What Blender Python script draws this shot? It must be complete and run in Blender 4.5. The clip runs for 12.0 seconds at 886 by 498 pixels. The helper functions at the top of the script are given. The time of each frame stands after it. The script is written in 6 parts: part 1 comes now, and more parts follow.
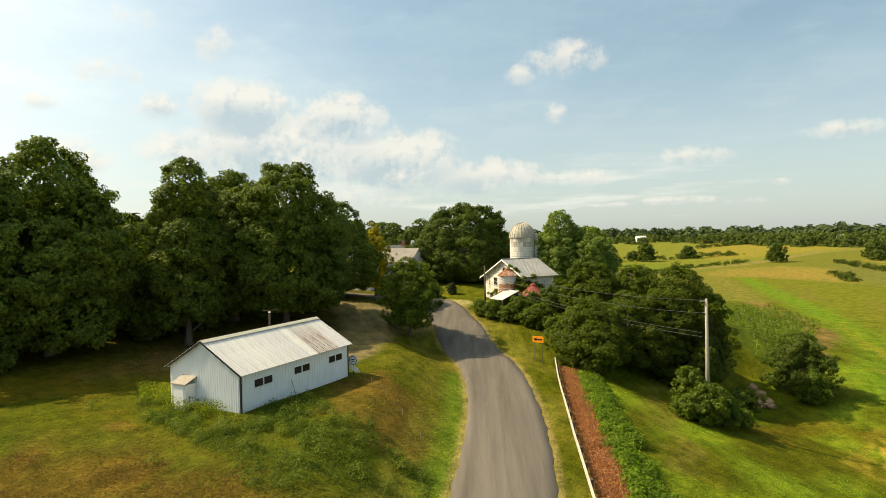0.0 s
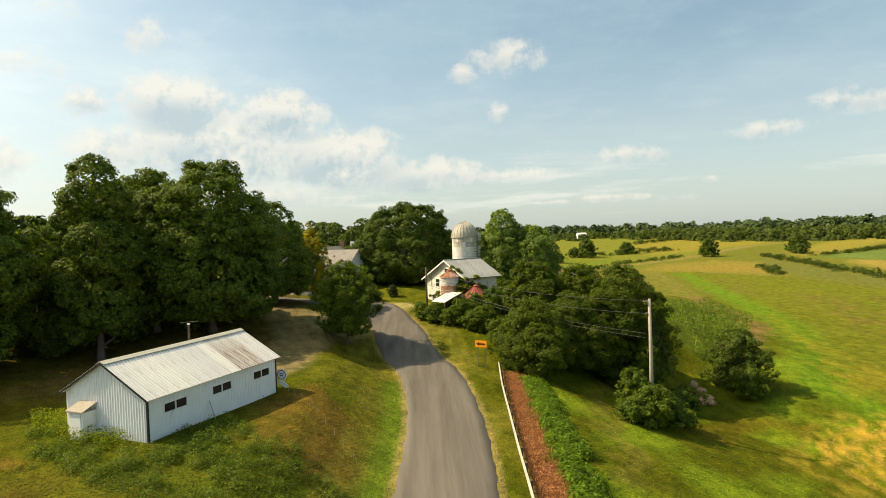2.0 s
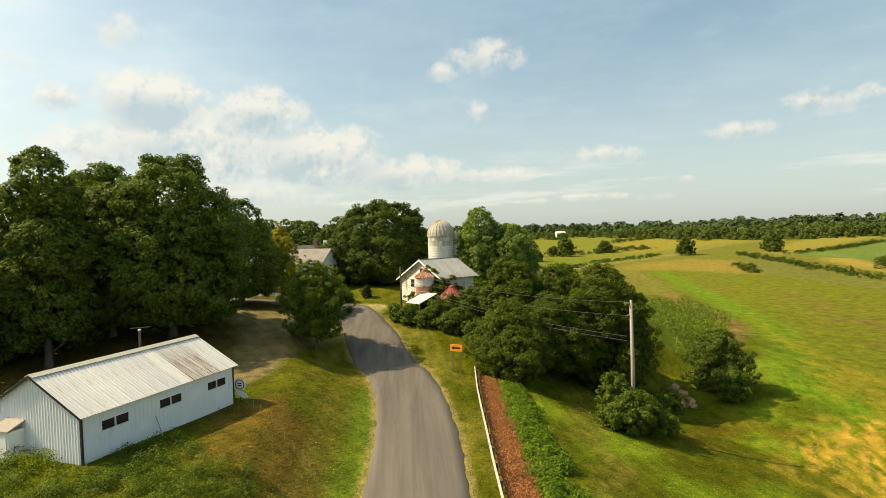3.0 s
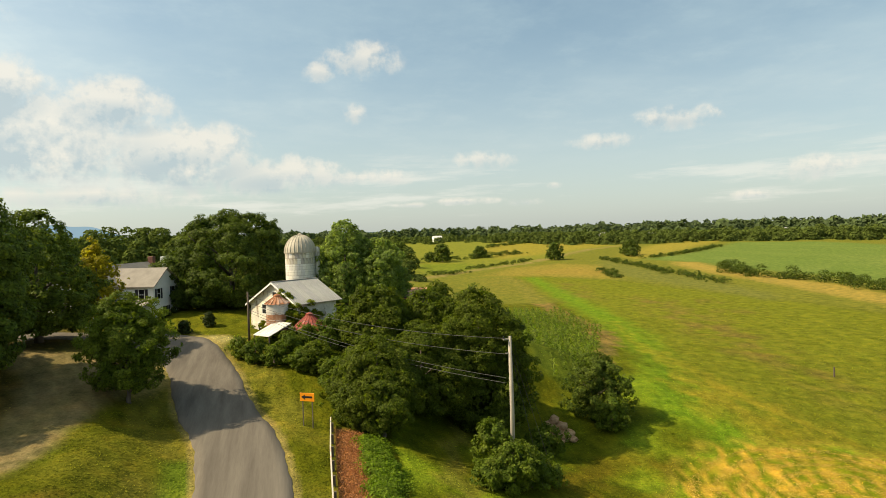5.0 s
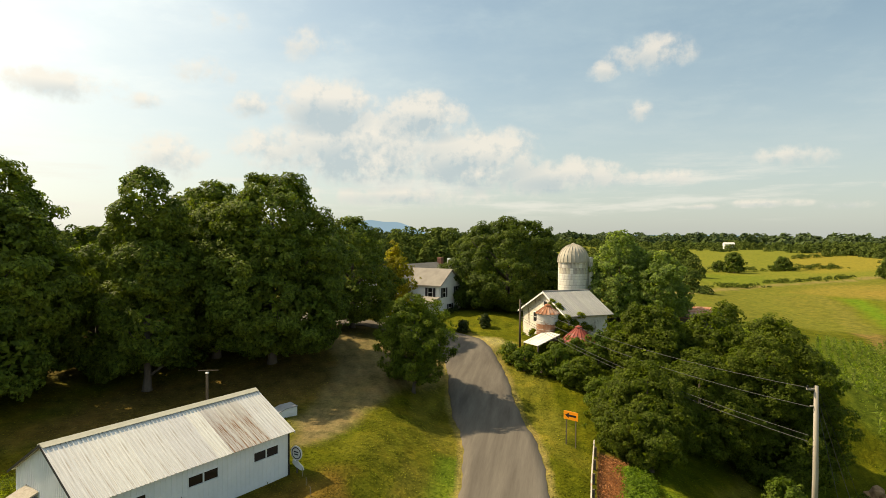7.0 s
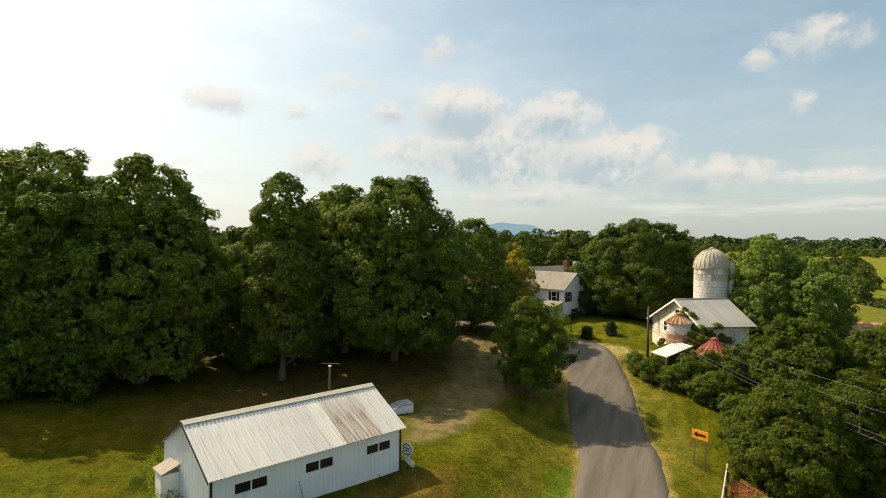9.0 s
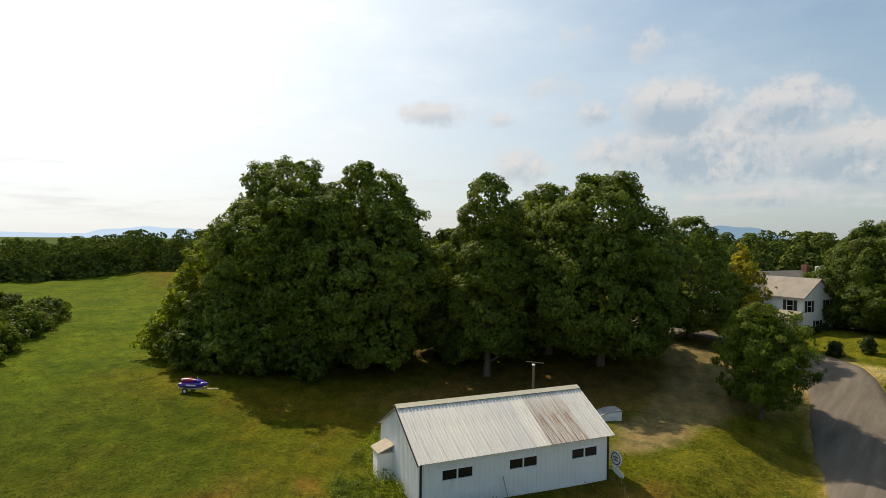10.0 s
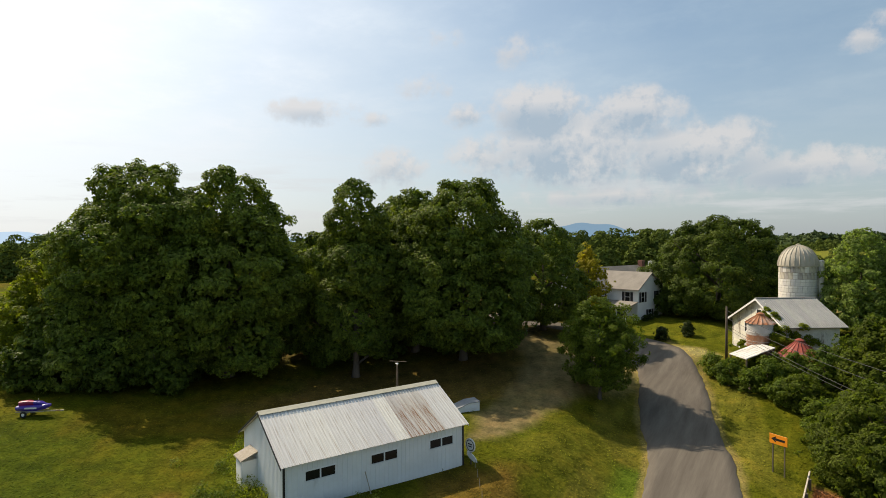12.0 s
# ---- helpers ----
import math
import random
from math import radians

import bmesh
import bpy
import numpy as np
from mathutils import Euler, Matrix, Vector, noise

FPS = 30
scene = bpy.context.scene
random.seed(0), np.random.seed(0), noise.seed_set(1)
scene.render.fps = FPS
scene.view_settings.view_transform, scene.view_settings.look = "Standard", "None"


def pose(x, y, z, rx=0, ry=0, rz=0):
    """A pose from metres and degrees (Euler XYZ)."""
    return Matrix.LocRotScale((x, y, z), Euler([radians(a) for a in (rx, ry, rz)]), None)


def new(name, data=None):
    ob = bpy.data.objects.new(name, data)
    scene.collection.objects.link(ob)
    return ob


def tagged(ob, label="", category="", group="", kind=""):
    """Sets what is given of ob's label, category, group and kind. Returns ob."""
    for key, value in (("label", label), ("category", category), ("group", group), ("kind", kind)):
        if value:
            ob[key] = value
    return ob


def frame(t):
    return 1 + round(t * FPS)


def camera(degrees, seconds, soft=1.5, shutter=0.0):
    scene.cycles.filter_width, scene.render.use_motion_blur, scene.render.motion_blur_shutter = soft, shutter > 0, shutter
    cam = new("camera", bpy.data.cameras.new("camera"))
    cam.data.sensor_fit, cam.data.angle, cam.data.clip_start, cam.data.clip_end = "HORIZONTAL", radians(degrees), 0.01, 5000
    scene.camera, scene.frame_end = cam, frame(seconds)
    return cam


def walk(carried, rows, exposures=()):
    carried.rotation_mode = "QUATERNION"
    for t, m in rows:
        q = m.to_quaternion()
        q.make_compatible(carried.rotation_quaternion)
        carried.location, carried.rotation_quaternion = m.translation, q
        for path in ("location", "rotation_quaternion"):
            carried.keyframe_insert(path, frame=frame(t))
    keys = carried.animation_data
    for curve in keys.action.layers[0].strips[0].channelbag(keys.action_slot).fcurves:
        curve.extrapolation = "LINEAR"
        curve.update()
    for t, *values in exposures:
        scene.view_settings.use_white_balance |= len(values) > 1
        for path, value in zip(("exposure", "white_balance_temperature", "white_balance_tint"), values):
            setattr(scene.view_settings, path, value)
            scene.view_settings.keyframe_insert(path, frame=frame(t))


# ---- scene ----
cam = camera(74.43, 12.0, soft=0.75)
# seconds, x, y, z in metres, yaw to the left, pitch up and roll in degrees
PATH = [
    (0, 0.156, 1.534, 11.701, 3.674, -1.199, -1.162),
    (0.5, 0.180, 1.714, 11.872, -0.039, -1.288, -1.390),
    (1, 0.309, 2.284, 11.987, -1.154, -1.297, -1.621),
    (1.5, 0.487, 3.262, 12.026, -1.569, -1.394, -1.763),
    (2, 0.747, 4.530, 11.980, -1.698, -1.488, -1.812),
    (2.5, 1.096, 5.932, 11.914, -1.904, -1.560, -1.732),
    (3, 1.478, 7.355, 11.962, -3.680, -1.689, -1.800),
    (4.8, 4.147, 15.277, 13.377, -15.098, -1.725, -1.723),
    (5, 4.450, 15.886, 13.599, -15.587, -1.715, -1.729),
    (5.5, 5.032, 16.622, 14.213, -16.134, -1.752, -1.332),
    (6, 4.773, 16.591, 14.638, -17.079, -1.706, -1.348),
    (6.5, 4.222, 16.233, 14.850, -11.664, -1.518, -0.973),
    (7, 4.892, 16.708, 14.885, 11.072, -1.333, 0.278),
    (7.2, 5.336, 16.884, 14.916, 14.744, -1.380, 0.662),
    (8.8, 6.016, 17.282, 14.946, 20.111, -1.085, 1.073),
    (9, 5.943, 17.445, 14.864, 23.929, -1.208, 0.727),
    (9.5, 5.655, 17.967, 14.509, 39.922, -1.133, 0.886),
    (10, 5.390, 18.039, 14.280, 43.645, -0.965, 0.604),
    (10.5, 5.469, 18.002, 14.327, 45.044, -1.018, 0.317),
    (11, 5.940, 17.815, 14.413, 42.966, -0.907, 0.394),
    (11.5, 6.617, 17.246, 14.642, 33.049, -0.894, -0.180),
    (12, 7.357, 17.188, 14.767, 31.522, -1.012, -0.301),
]


def carried_pose(x, y, z, yaw, pitch, roll):
    return pose(x, y, z, 0, 0, yaw) @ pose(0, 0, 0, 90 + pitch) @ pose(0, 0, 0, 0, 0, roll)


# the clip's camera darkens its picture as the bright sky by the sun comes into view
EXPOSURE = [(0.0, 0.60, 6800, 8), (3.0, 0.58, 6850, 8), (5.0, 0.52, 6850, 8), (6.4, 0.51, 6850, 7), (7.0, 0.50, 7050, 10), (9.0, 0.44, 6750, 11), (9.6, 0.28, 6350, 13), (11.0, 0.16, 6300, 14), (12.0, 0.18, 6200, 14)]
walk(cam, [(row[0], carried_pose(*row[1:])) for row in PATH], EXPOSURE)

# ---- light and sky ----
SUN_LEFT, SUN_UP = 80.0, 45.0  # degrees to the left of +y, and above the horizon
sun_way = Vector((-math.sin(radians(SUN_LEFT)) * math.cos(radians(SUN_UP)), math.cos(radians(SUN_LEFT)) * math.cos(radians(SUN_UP)), math.sin(radians(SUN_UP))))
sun = new("sun", bpy.data.lights.new("sun", "SUN"))
sun.data.energy, sun.data.angle, sun.data.color = 5.0, radians(0.6), (1.0, 0.84, 0.60)
sun.rotation_euler = sun_way.to_track_quat("Z", "Y").to_euler()


def sky_world():
    world = bpy.data.worlds.new("sky")
    scene.world = world
    world.use_nodes = True
    nt = world.node_tree
    nt.nodes.clear()
    N, L = nt.nodes.new, nt.links.new

    def math_node(op, a, b=None, c=None, clamp=False):
        n = N("ShaderNodeMath")
        n.operation, n.use_clamp = op, clamp
        for slot, v in enumerate((a, b, c)):
            if v is None:
                continue
            if isinstance(v, (int, float)):
                n.inputs[slot].default_value = v
            else:
                L(v, n.inputs[slot])
        return n.outputs[0]

    def mixed(fac, a, b):
        n = N("ShaderNodeMix")
        n.data_type = "RGBA"
        for slot, v in ((0, fac), (6, a), (7, b)):
            if isinstance(v, tuple):
                n.inputs[slot].default_value = (*v, 1)
            elif isinstance(v, float):
                n.inputs[slot].default_value = v
            else:
                L(v, n.inputs[slot])
        return n.outputs[2]

    sky = N("ShaderNodeTexSky")
    sky.sky_type, sky.sun_disc = "NISHITA", False
    sky.sun_elevation, sky.sun_rotation = radians(SUN_UP), radians(-SUN_LEFT)
    sky.air_density, sky.dust_density, sky.ozone_density = 1.0, 1.6, 1.0
    way = N("ShaderNodeTexCoord").outputs["Generated"]
    split = N("ShaderNodeSeparateXYZ")
    L(way, split.inputs[0])
    up = math_node("MAXIMUM", split.outputs[2], 0.03)

    # a flat cloud deck seen from below: directions spread out on a plane
    deck = N("ShaderNodeCombineXYZ")
    lifted = math_node("ADD", up, 0.10)
    L(math_node("DIVIDE", split.outputs[0], lifted), deck.inputs[0])
    L(math_node("DIVIDE", split.outputs[1], lifted), deck.inputs[1])

    def noise_at(vec, scale, detail, rough, shift=(0, 0, 0), lacunarity=2.0):
        m = N("ShaderNodeMapping")
        m.inputs["Location"].default_value = shift
        L(vec, m.inputs["Vector"])
        n = N("ShaderNodeTexNoise")
        n.inputs["Scale"].default_value, n.inputs["Detail"].default_value = scale, detail
        n.inputs["Roughness"].default_value, n.inputs["Lacunarity"].default_value = rough, lacunarity
        L(m.outputs[0], n.inputs["Vector"])
        return n.outputs["Fac"]

    def smooth(v, a, b):
        n = N("ShaderNodeMapRange")
        n.interpolation_type = "SMOOTHSTEP"
        n.inputs["From Min"].default_value, n.inputs["From Max"].default_value = a, b
        L(v, n.inputs["Value"])
        return n.outputs[0]

    puff = noise_at(way, 16.0, 7, 0.60, (3.1, 0.4, 1.0))
    fine = noise_at(way, 46.0, 6, 0.62, (0.3, 2.2, 0.0))
    ragged = math_node("ADD", math_node("MULTIPLY", puff, 0.62), math_node("MULTIPLY", fine, 0.38))

    # single clouds: yaw to the left, height above the horizon, half width and half height, all in degrees, and how dense
    cloud = None
    shade = None
    for yaw, high, wide, tall, dense in CLOUDS:
        c = Vector((-math.sin(radians(yaw)) * math.cos(radians(high)), math.cos(radians(yaw)) * math.cos(radians(high)), math.sin(radians(high))))
        side = Vector((math.cos(radians(yaw)), math.sin(radians(yaw)), 0))
        above = side.cross(c)
        a = N("ShaderNodeVectorMath")
        a.operation = "DOT_PRODUCT"
        L(way, a.inputs[0])
        a.inputs[1].default_value = side / radians(wide)
        b = N("ShaderNodeVectorMath")
        b.operation = "DOT_PRODUCT"
        L(way, b.inputs[0])
        b.inputs[1].default_value = above / radians(tall)
        ahead = N("ShaderNodeVectorMath")
        ahead.operation = "DOT_PRODUCT"
        L(way, ahead.inputs[0])
        ahead.inputs[1].default_value = c
        r2 = math_node("ADD", math_node("POWER", math_node("ABSOLUTE", a.outputs["Value"]), 2.0), math_node("POWER", math_node("ABSOLUTE", b.outputs["Value"]), 2.0))
        body = math_node("MULTIPLY", math_node("MAXIMUM", math_node("SUBTRACT", 1.0, math_node("POWER", r2, 0.6)), 0.0), math_node("GREATER_THAN", ahead.outputs["Value"], 0.0))
        body = math_node("MULTIPLY", body, dense)
        under = math_node("MULTIPLY", body, math_node("MULTIPLY_ADD", b.outputs["Value"], -1.1, 0.25, clamp=True))
        cloud = body if cloud is None else math_node("MAXIMUM", cloud, body)
        shade = under if shade is None else math_node("MAXIMUM", shade, under)
    mask = smooth(math_node("ADD", cloud, math_node("MULTIPLY_ADD", ragged, 4.2, -2.25)), -0.05, 1.05)
    mask = math_node("MULTIPLY", mask, smooth(cloud, 0.0, 0.35))
    # billows: the sides turned from the sun are greyer
    def toward(vec_shift, scale, detail, rough, shift):
        return noise_at(way, scale, detail, rough, tuple(a + b for a, b in zip(shift, vec_shift)))

    ahead_of = toward(tuple(sun_way * 0.022), 16.0, 7, 0.60, (3.1, 0.4, 1.0))
    finer = toward(tuple(sun_way * 0.009), 46.0, 6, 0.62, (0.3, 2.2, 0.0))
    relief = math_node("ADD", math_node("MULTIPLY", math_node("SUBTRACT", ahead_of, puff), 2.6), math_node("MULTIPLY", math_node("SUBTRACT", finer, fine), 1.6))
    shade = math_node("MULTIPLY", shade, smooth(puff, 0.30, 0.55))
    shade = math_node("ADD", math_node("MULTIPLY", shade, 1.25), math_node("MAXIMUM", relief, 0.0), clamp=True)

    # thin high cloud and milky haze, thicker towards the sun and the horizon
    veil = smooth(noise_at(deck.outputs[0], 0.9, 6, 0.6, (5.0, 1.0, 0)), 0.36, 0.75)
    streak = smooth(noise_at(deck.outputs[0], 2.6, 6, 0.65, (1.0, 7.0, 0)), 0.45, 0.75)
    clear_of_edge = smooth(split.outputs[2], 0.06, 0.22)
    veil, streak = math_node("MULTIPLY", veil, clear_of_edge), math_node("MULTIPLY", streak, clear_of_edge)
    # long thin streaks low over the horizon
    flat = N("ShaderNodeMapping")
    flat.inputs["Scale"].default_value = (1.0, 1.0, 9.0)
    L(way, flat.inputs["Vector"])
    lines = smooth(noise_at(flat.outputs[0], 3.4, 6, 0.62, (2.0, 0.7, 0.3)), 0.50, 0.68)
    lines = math_node("MULTIPLY", lines, math_node("MULTIPLY", smooth(split.outputs[2], 0.015, 0.04), math_node("SUBTRACT", 1.0, smooth(split.outputs[2], 0.07, 0.17))))
    tosun = N("ShaderNodeVectorMath")
    tosun.operation = "DOT_PRODUCT"
    L(way, tosun.inputs[0])
    tosun.inputs[1].default_value = sun_way
    glow = math_node("POWER", math_node("MAXIMUM", tosun.outputs["Value"], 0.0), 3.2)
    low = math_node("SUBTRACT", 1.0, smooth(split.outputs[2], 0.0, 0.45))
    haze = math_node("ADD", math_node("MULTIPLY_ADD", veil, 0.20, 0.16), math_node("MULTIPLY", streak, 0.12))
    haze = math_node("ADD", haze, math_node("MULTIPLY", low, 0.42))
    haze = math_node("ADD", haze, math_node("MULTIPLY", glow, 0.75), clamp=True)
    milk = N("ShaderNodeMix")
    milk.data_type = "RGBA"
    L(glow, milk.inputs[0])
    L(mixed(low, HAZE, LOW_HAZE), milk.inputs[6])
    milk.inputs[7].default_value = (*SUN_HAZE, 1)
    cool = N("ShaderNodeMix")
    cool.data_type, cool.blend_type = "RGBA", "MULTIPLY"
    cool.inputs[0].default_value, cool.inputs[7].default_value = 1.0, (0.86, 1.02, 1.0, 1)
    L(sky.outputs[0], cool.inputs[6])
    col = mixed(haze, cool.outputs[2], milk.outputs[2])
    col = mixed(math_node("MULTIPLY", lines, 0.55), col, STREAK)
    white = mixed(shade, CLOUD_WHITE, CLOUD_GREY)
    col = mixed(math_node("MULTIPLY", mask, 0.72), col, white)
    back = N("ShaderNodeBackground")
    L(col, back.inputs["Color"])
    back.inputs["Strength"].default_value = SKY_STRENGTH
    out = N("ShaderNodeOutputWorld")
    L(back.outputs[0], out.inputs["Surface"])


SKY_STRENGTH = 0.090
HAZE, LOW_HAZE, SUN_HAZE, CLOUD_WHITE, CLOUD_GREY, STREAK = (4.55, 6.0, 6.5), (5.7, 6.1, 6.0), (15.5, 15.0, 14.0), (7.4, 7.0, 6.3), (3.7, 4.5, 5.0), (7.0, 7.0, 6.6)
CLOUDS = [
    (-8.2, 16.3, 4.6, 2.2, 1.1), (-4.3, 15.2, 2.0, 1.2, 1.0), (-7.4, 11.4, 1.6, 1.3, 0.9), (-19.2, 6.9, 4.6, 1.3, 1.1),
    (-37.5, 9.6, 4.8, 1.4, 1.1), (-31.5, 8.0, 4.4, 1.0, 1.0), (-26.6, 4.2, 1.4, 0.5, 0.9), (-17.6, 2.9, 5.0, 0.5, 0.9), (-12.6, 2.7, 2.6, 0.4, 0.9),
    (-50.0, 4.4, 8.0, 1.4, 0.9), (18.5, 8.6, 10.5, 4.8, 2.3), (9.0, 7.4, 10.0, 4.0, 1.9), (0.5, 5.8, 9.0, 2.4, 1.5), (-8.0, 5.4, 7.0, 1.1, 1.1), (22.5, 12.2, 5.6, 3.4, 1.9),
    (13.0, 11.4, 5.4, 3.0, 1.8), (27.5, 7.6, 5.0, 2.8, 1.4), (29.5, 11.8, 3.0, 1.6, 1.1), (36.5, 6.8, 4.5, 2.6, 1.3), (44.0, 12.0, 5.4, 1.7, 1.2), (38.0, 11.4, 3.0, 1.0, 0.7),
    (15.0, 3.9, 11.0, 1.5, 1.2), (33.0, 14.5, 4.0, 1.6, 0.7), (-24.0, 2.6, 2.4, 0.6, 0.9), (-44.0, 2.4, 3.0, 0.6, 0.9),
    (24.0, 17.5, 5.0, 2.2, 0.6), (31.0, 19.0, 4.0, 2.0, 0.5),
]
sky_world()

# ---- materials ----
def material(name, colors, scale=1.0, rough=0.85, metal=0.0, bump=0.0, bump_scale=None, island=0.0, per_object=0.0, stretch=(1, 1, 1), fine=None, leaf=0.0, tint=False, stain=None, coat=0.0, gloss=0.3, fade=None):
    """A surface: noise between colours at one scale, darker and lighter grain at a finer one, relief, and odd pieces."""
    m = bpy.data.materials.new(name)
    m.use_nodes = True
    nt = m.node_tree
    N, L = nt.nodes.new, nt.links.new
    bsdf = nt.nodes["Principled BSDF"]
    bsdf.inputs["Roughness"].default_value, bsdf.inputs["Metallic"].default_value = rough, metal
    bsdf.inputs["Specular IOR Level"].default_value = gloss
    bsdf.inputs["Coat Weight"].default_value = coat
    where = N("ShaderNodeTexCoord").outputs["Object"]
    place = N("ShaderNodeMapping")
    place.inputs["Scale"].default_value = stretch
    L(where, place.inputs["Vector"])

    def noise_node(s, detail=5, r=0.6, vec=None):
        n = N("ShaderNodeTexNoise")
        n.inputs["Scale"].default_value, n.inputs["Detail"].default_value, n.inputs["Roughness"].default_value = s, detail, r
        L(vec or place.outputs[0], n.inputs["Vector"])
        return n.outputs["Fac"]

    ramp_node = N("ShaderNodeValToRGB")
    e = ramp_node.color_ramp.elements
    while len(e) < len(colors):
        e.new(0.5)
    for k, c in enumerate(colors):
        e[k].position = 0.3 + 0.4 * k / max(1, len(colors) - 1)
        e[k].color = (*c, 1)
    L(noise_node(scale), ramp_node.inputs[0])
    col = ramp_node.outputs[0]

    def mix(kind, fac, a, b):
        n = N("ShaderNodeMix")
        n.data_type, n.blend_type = "RGBA", kind
        for slot, v in ((0, fac), (6, a), (7, b)):
            if isinstance(v, tuple):
                n.inputs[slot].default_value = (*v, 1)
            elif isinstance(v, (int, float)):
                n.inputs[slot].default_value = v
            else:
                L(v, n.inputs[slot])
        return n.outputs[2]

    def ranged(v, lo, hi):
        n = N("ShaderNodeMapRange")
        n.inputs["To Min"].default_value, n.inputs["To Max"].default_value = lo, hi
        L(v, n.inputs["Value"])
        return n.outputs[0]

    if tint:
        a = N("ShaderNodeAttribute")
        a.attribute_name = "tint"
        col = mix("MULTIPLY", 1.0, a.outputs["Color"], col)
    if fine:
        size, depth = fine
        c = N("ShaderNodeCombineColor")
        g = ranged(noise_node(size, 4, 0.7), 1 - depth, 1 + depth)
        for k in range(3):
            L(g, c.inputs[k])
        col = mix("MULTIPLY", 1.0, col, c.outputs[0])
    if stain:
        size, lo, hi, colour = stain[:4]
        n = N("ShaderNodeMapRange")
        n.interpolation_type = "SMOOTHSTEP"
        n.inputs["From Min"].default_value, n.inputs["From Max"].default_value = lo, hi
        if len(stain) > 4:
            s2 = N("ShaderNodeMapping")
            s2.inputs["Scale"].default_value = stain[4]
            L(where, s2.inputs["Vector"])
            L(noise_node(size, 6, 0.65, s2.outputs[0]), n.inputs["Value"])
        else:
            L(noise_node(size, 6, 0.65), n.inputs["Value"])
        amount = n.outputs[0]
        if fade:
            # the stain gathers towards one end of the piece
            s3 = N("ShaderNodeSeparateXYZ")
            L(where, s3.inputs[0])
            r3 = N("ShaderNodeMapRange")
            r3.interpolation_type = "SMOOTHSTEP"
            r3.inputs["From Min"].default_value, r3.inputs["From Max"].default_value = fade
            L(s3.outputs[1], r3.inputs["Value"])
            m3 = N("ShaderNodeMath")
            m3.operation = "MULTIPLY"
            L(amount, m3.inputs[0])
            L(r3.outputs[0], m3.inputs[1])
            amount = m3.outputs[0]
        col = mix("MIX", amount, col, colour)
    if island or per_object:
        src = N("ShaderNodeNewGeometry").outputs["Random Per Island"] if island else N("ShaderNodeObjectInfo").outputs["Random"]
        amount = island or per_object
        c = N("ShaderNodeCombineColor")
        g = ranged(src, 1 - amount, 1 + amount)
        L(g, c.inputs[0])
        L(g, c.inputs[1])
        L(ranged(src, 1 - amount * 0.6, 1 + amount * 0.6), c.inputs[2])
        col = mix("MULTIPLY", 1.0, col, c.outputs[0])
    L(col, bsdf.inputs["Base Color"])
    if bump:
        b = N("ShaderNodeBump")
        b.inputs["Strength"].default_value, b.inputs["Distance"].default_value = 1.0, bump
        L(noise_node(bump_scale or scale * 6, 6, 0.7), b.inputs["Height"])
        L(b.outputs[0], bsdf.inputs["Normal"])
    if leaf:
        t = N("ShaderNodeBsdfTranslucent")
        L(mix("MULTIPLY", 1.0, col, (1.6, 1.7, 0.8)), t.inputs["Color"])
        s = N("ShaderNodeMixShader")
        s.inputs[0].default_value = leaf
        L(bsdf.outputs[0], s.inputs[1])
        L(t.outputs[0], s.inputs[2])
        L(s.outputs[0], nt.nodes["Material Output"].inputs["Surface"])
    return m


def leaves(name, a, b, amount=0.42, leaf=0.5, gloss=0.09):
    return material(name, [a, b], 0.35, 0.6, island=amount, leaf=leaf, gloss=gloss)


LEAF = {
    "oak": leaves("oak_leaves", (0.080, 0.120, 0.017), (0.160, 0.196, 0.026), 0.46, 0.28),
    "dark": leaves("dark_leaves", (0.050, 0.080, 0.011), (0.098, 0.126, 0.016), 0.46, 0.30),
    "verge": leaves("roadside_maple_leaves", (0.072, 0.112, 0.013), (0.142, 0.172, 0.020), 0.42, 0.42),
    "maple": leaves("maple_leaves", (0.070, 0.108, 0.016), (0.142, 0.174, 0.023), 0.46, 0.28),
    "copse": leaves("copse_leaves", (0.064, 0.092, 0.011), (0.114, 0.140, 0.016)),
    "yellow": leaves("yellowing_leaves", (0.180, 0.175, 0.014), (0.300, 0.245, 0.020)),
    "locust": leaves("locust_leaves", (0.125, 0.180, 0.040), (0.215, 0.265, 0.065)),
    "bright": leaves("bright_leaves", (0.109, 0.141, 0.007), (0.177, 0.198, 0.013)),
    # far woods: bluer leaves, distance haze put into the base colour
    "far": leaves("haze_tinted_far_leaves", (0.062, 0.088, 0.020), (0.108, 0.134, 0.030), 0.3, 0.15, 0.0),
    "farther": leaves("hazy_far_leaves", (0.060, 0.088, 0.036), (0.088, 0.112, 0.044), 0.25, 0.1, 0.0),
    "corn": leaves("corn_leaves", (0.082, 0.132, 0.014), (0.150, 0.176, 0.026), 0.45),
    "weed": leaves("weed_leaves", (0.058, 0.094, 0.010), (0.108, 0.140, 0.014), 0.32, 0.3),
    "ivy": leaves("ivy_leaves", (0.095, 0.160, 0.012), (0.165, 0.230, 0.022), 0.4),
    "brush": leaves("dry_brush", (0.29, 0.125, 0.050), (0.42, 0.195, 0.085), 0.4, 0.2),
    "box": leaves("clipped_box_leaves", (0.022, 0.034, 0.008), (0.040, 0.056, 0.012), 0.4, 0.2),
    "seed": leaves("brown_seed_heads", (0.105, 0.060, 0.018), (0.185, 0.105, 0.034), 0.4, 0.3),
    "hedge": leaves("hedge_leaves", (0.040, 0.062, 0.008), (0.075, 0.098, 0.012), 0.4, 0.35),
    "straw": leaves("dry_grass", (0.40, 0.28, 0.06), (0.56, 0.39, 0.10), 0.3, 0.3),
}
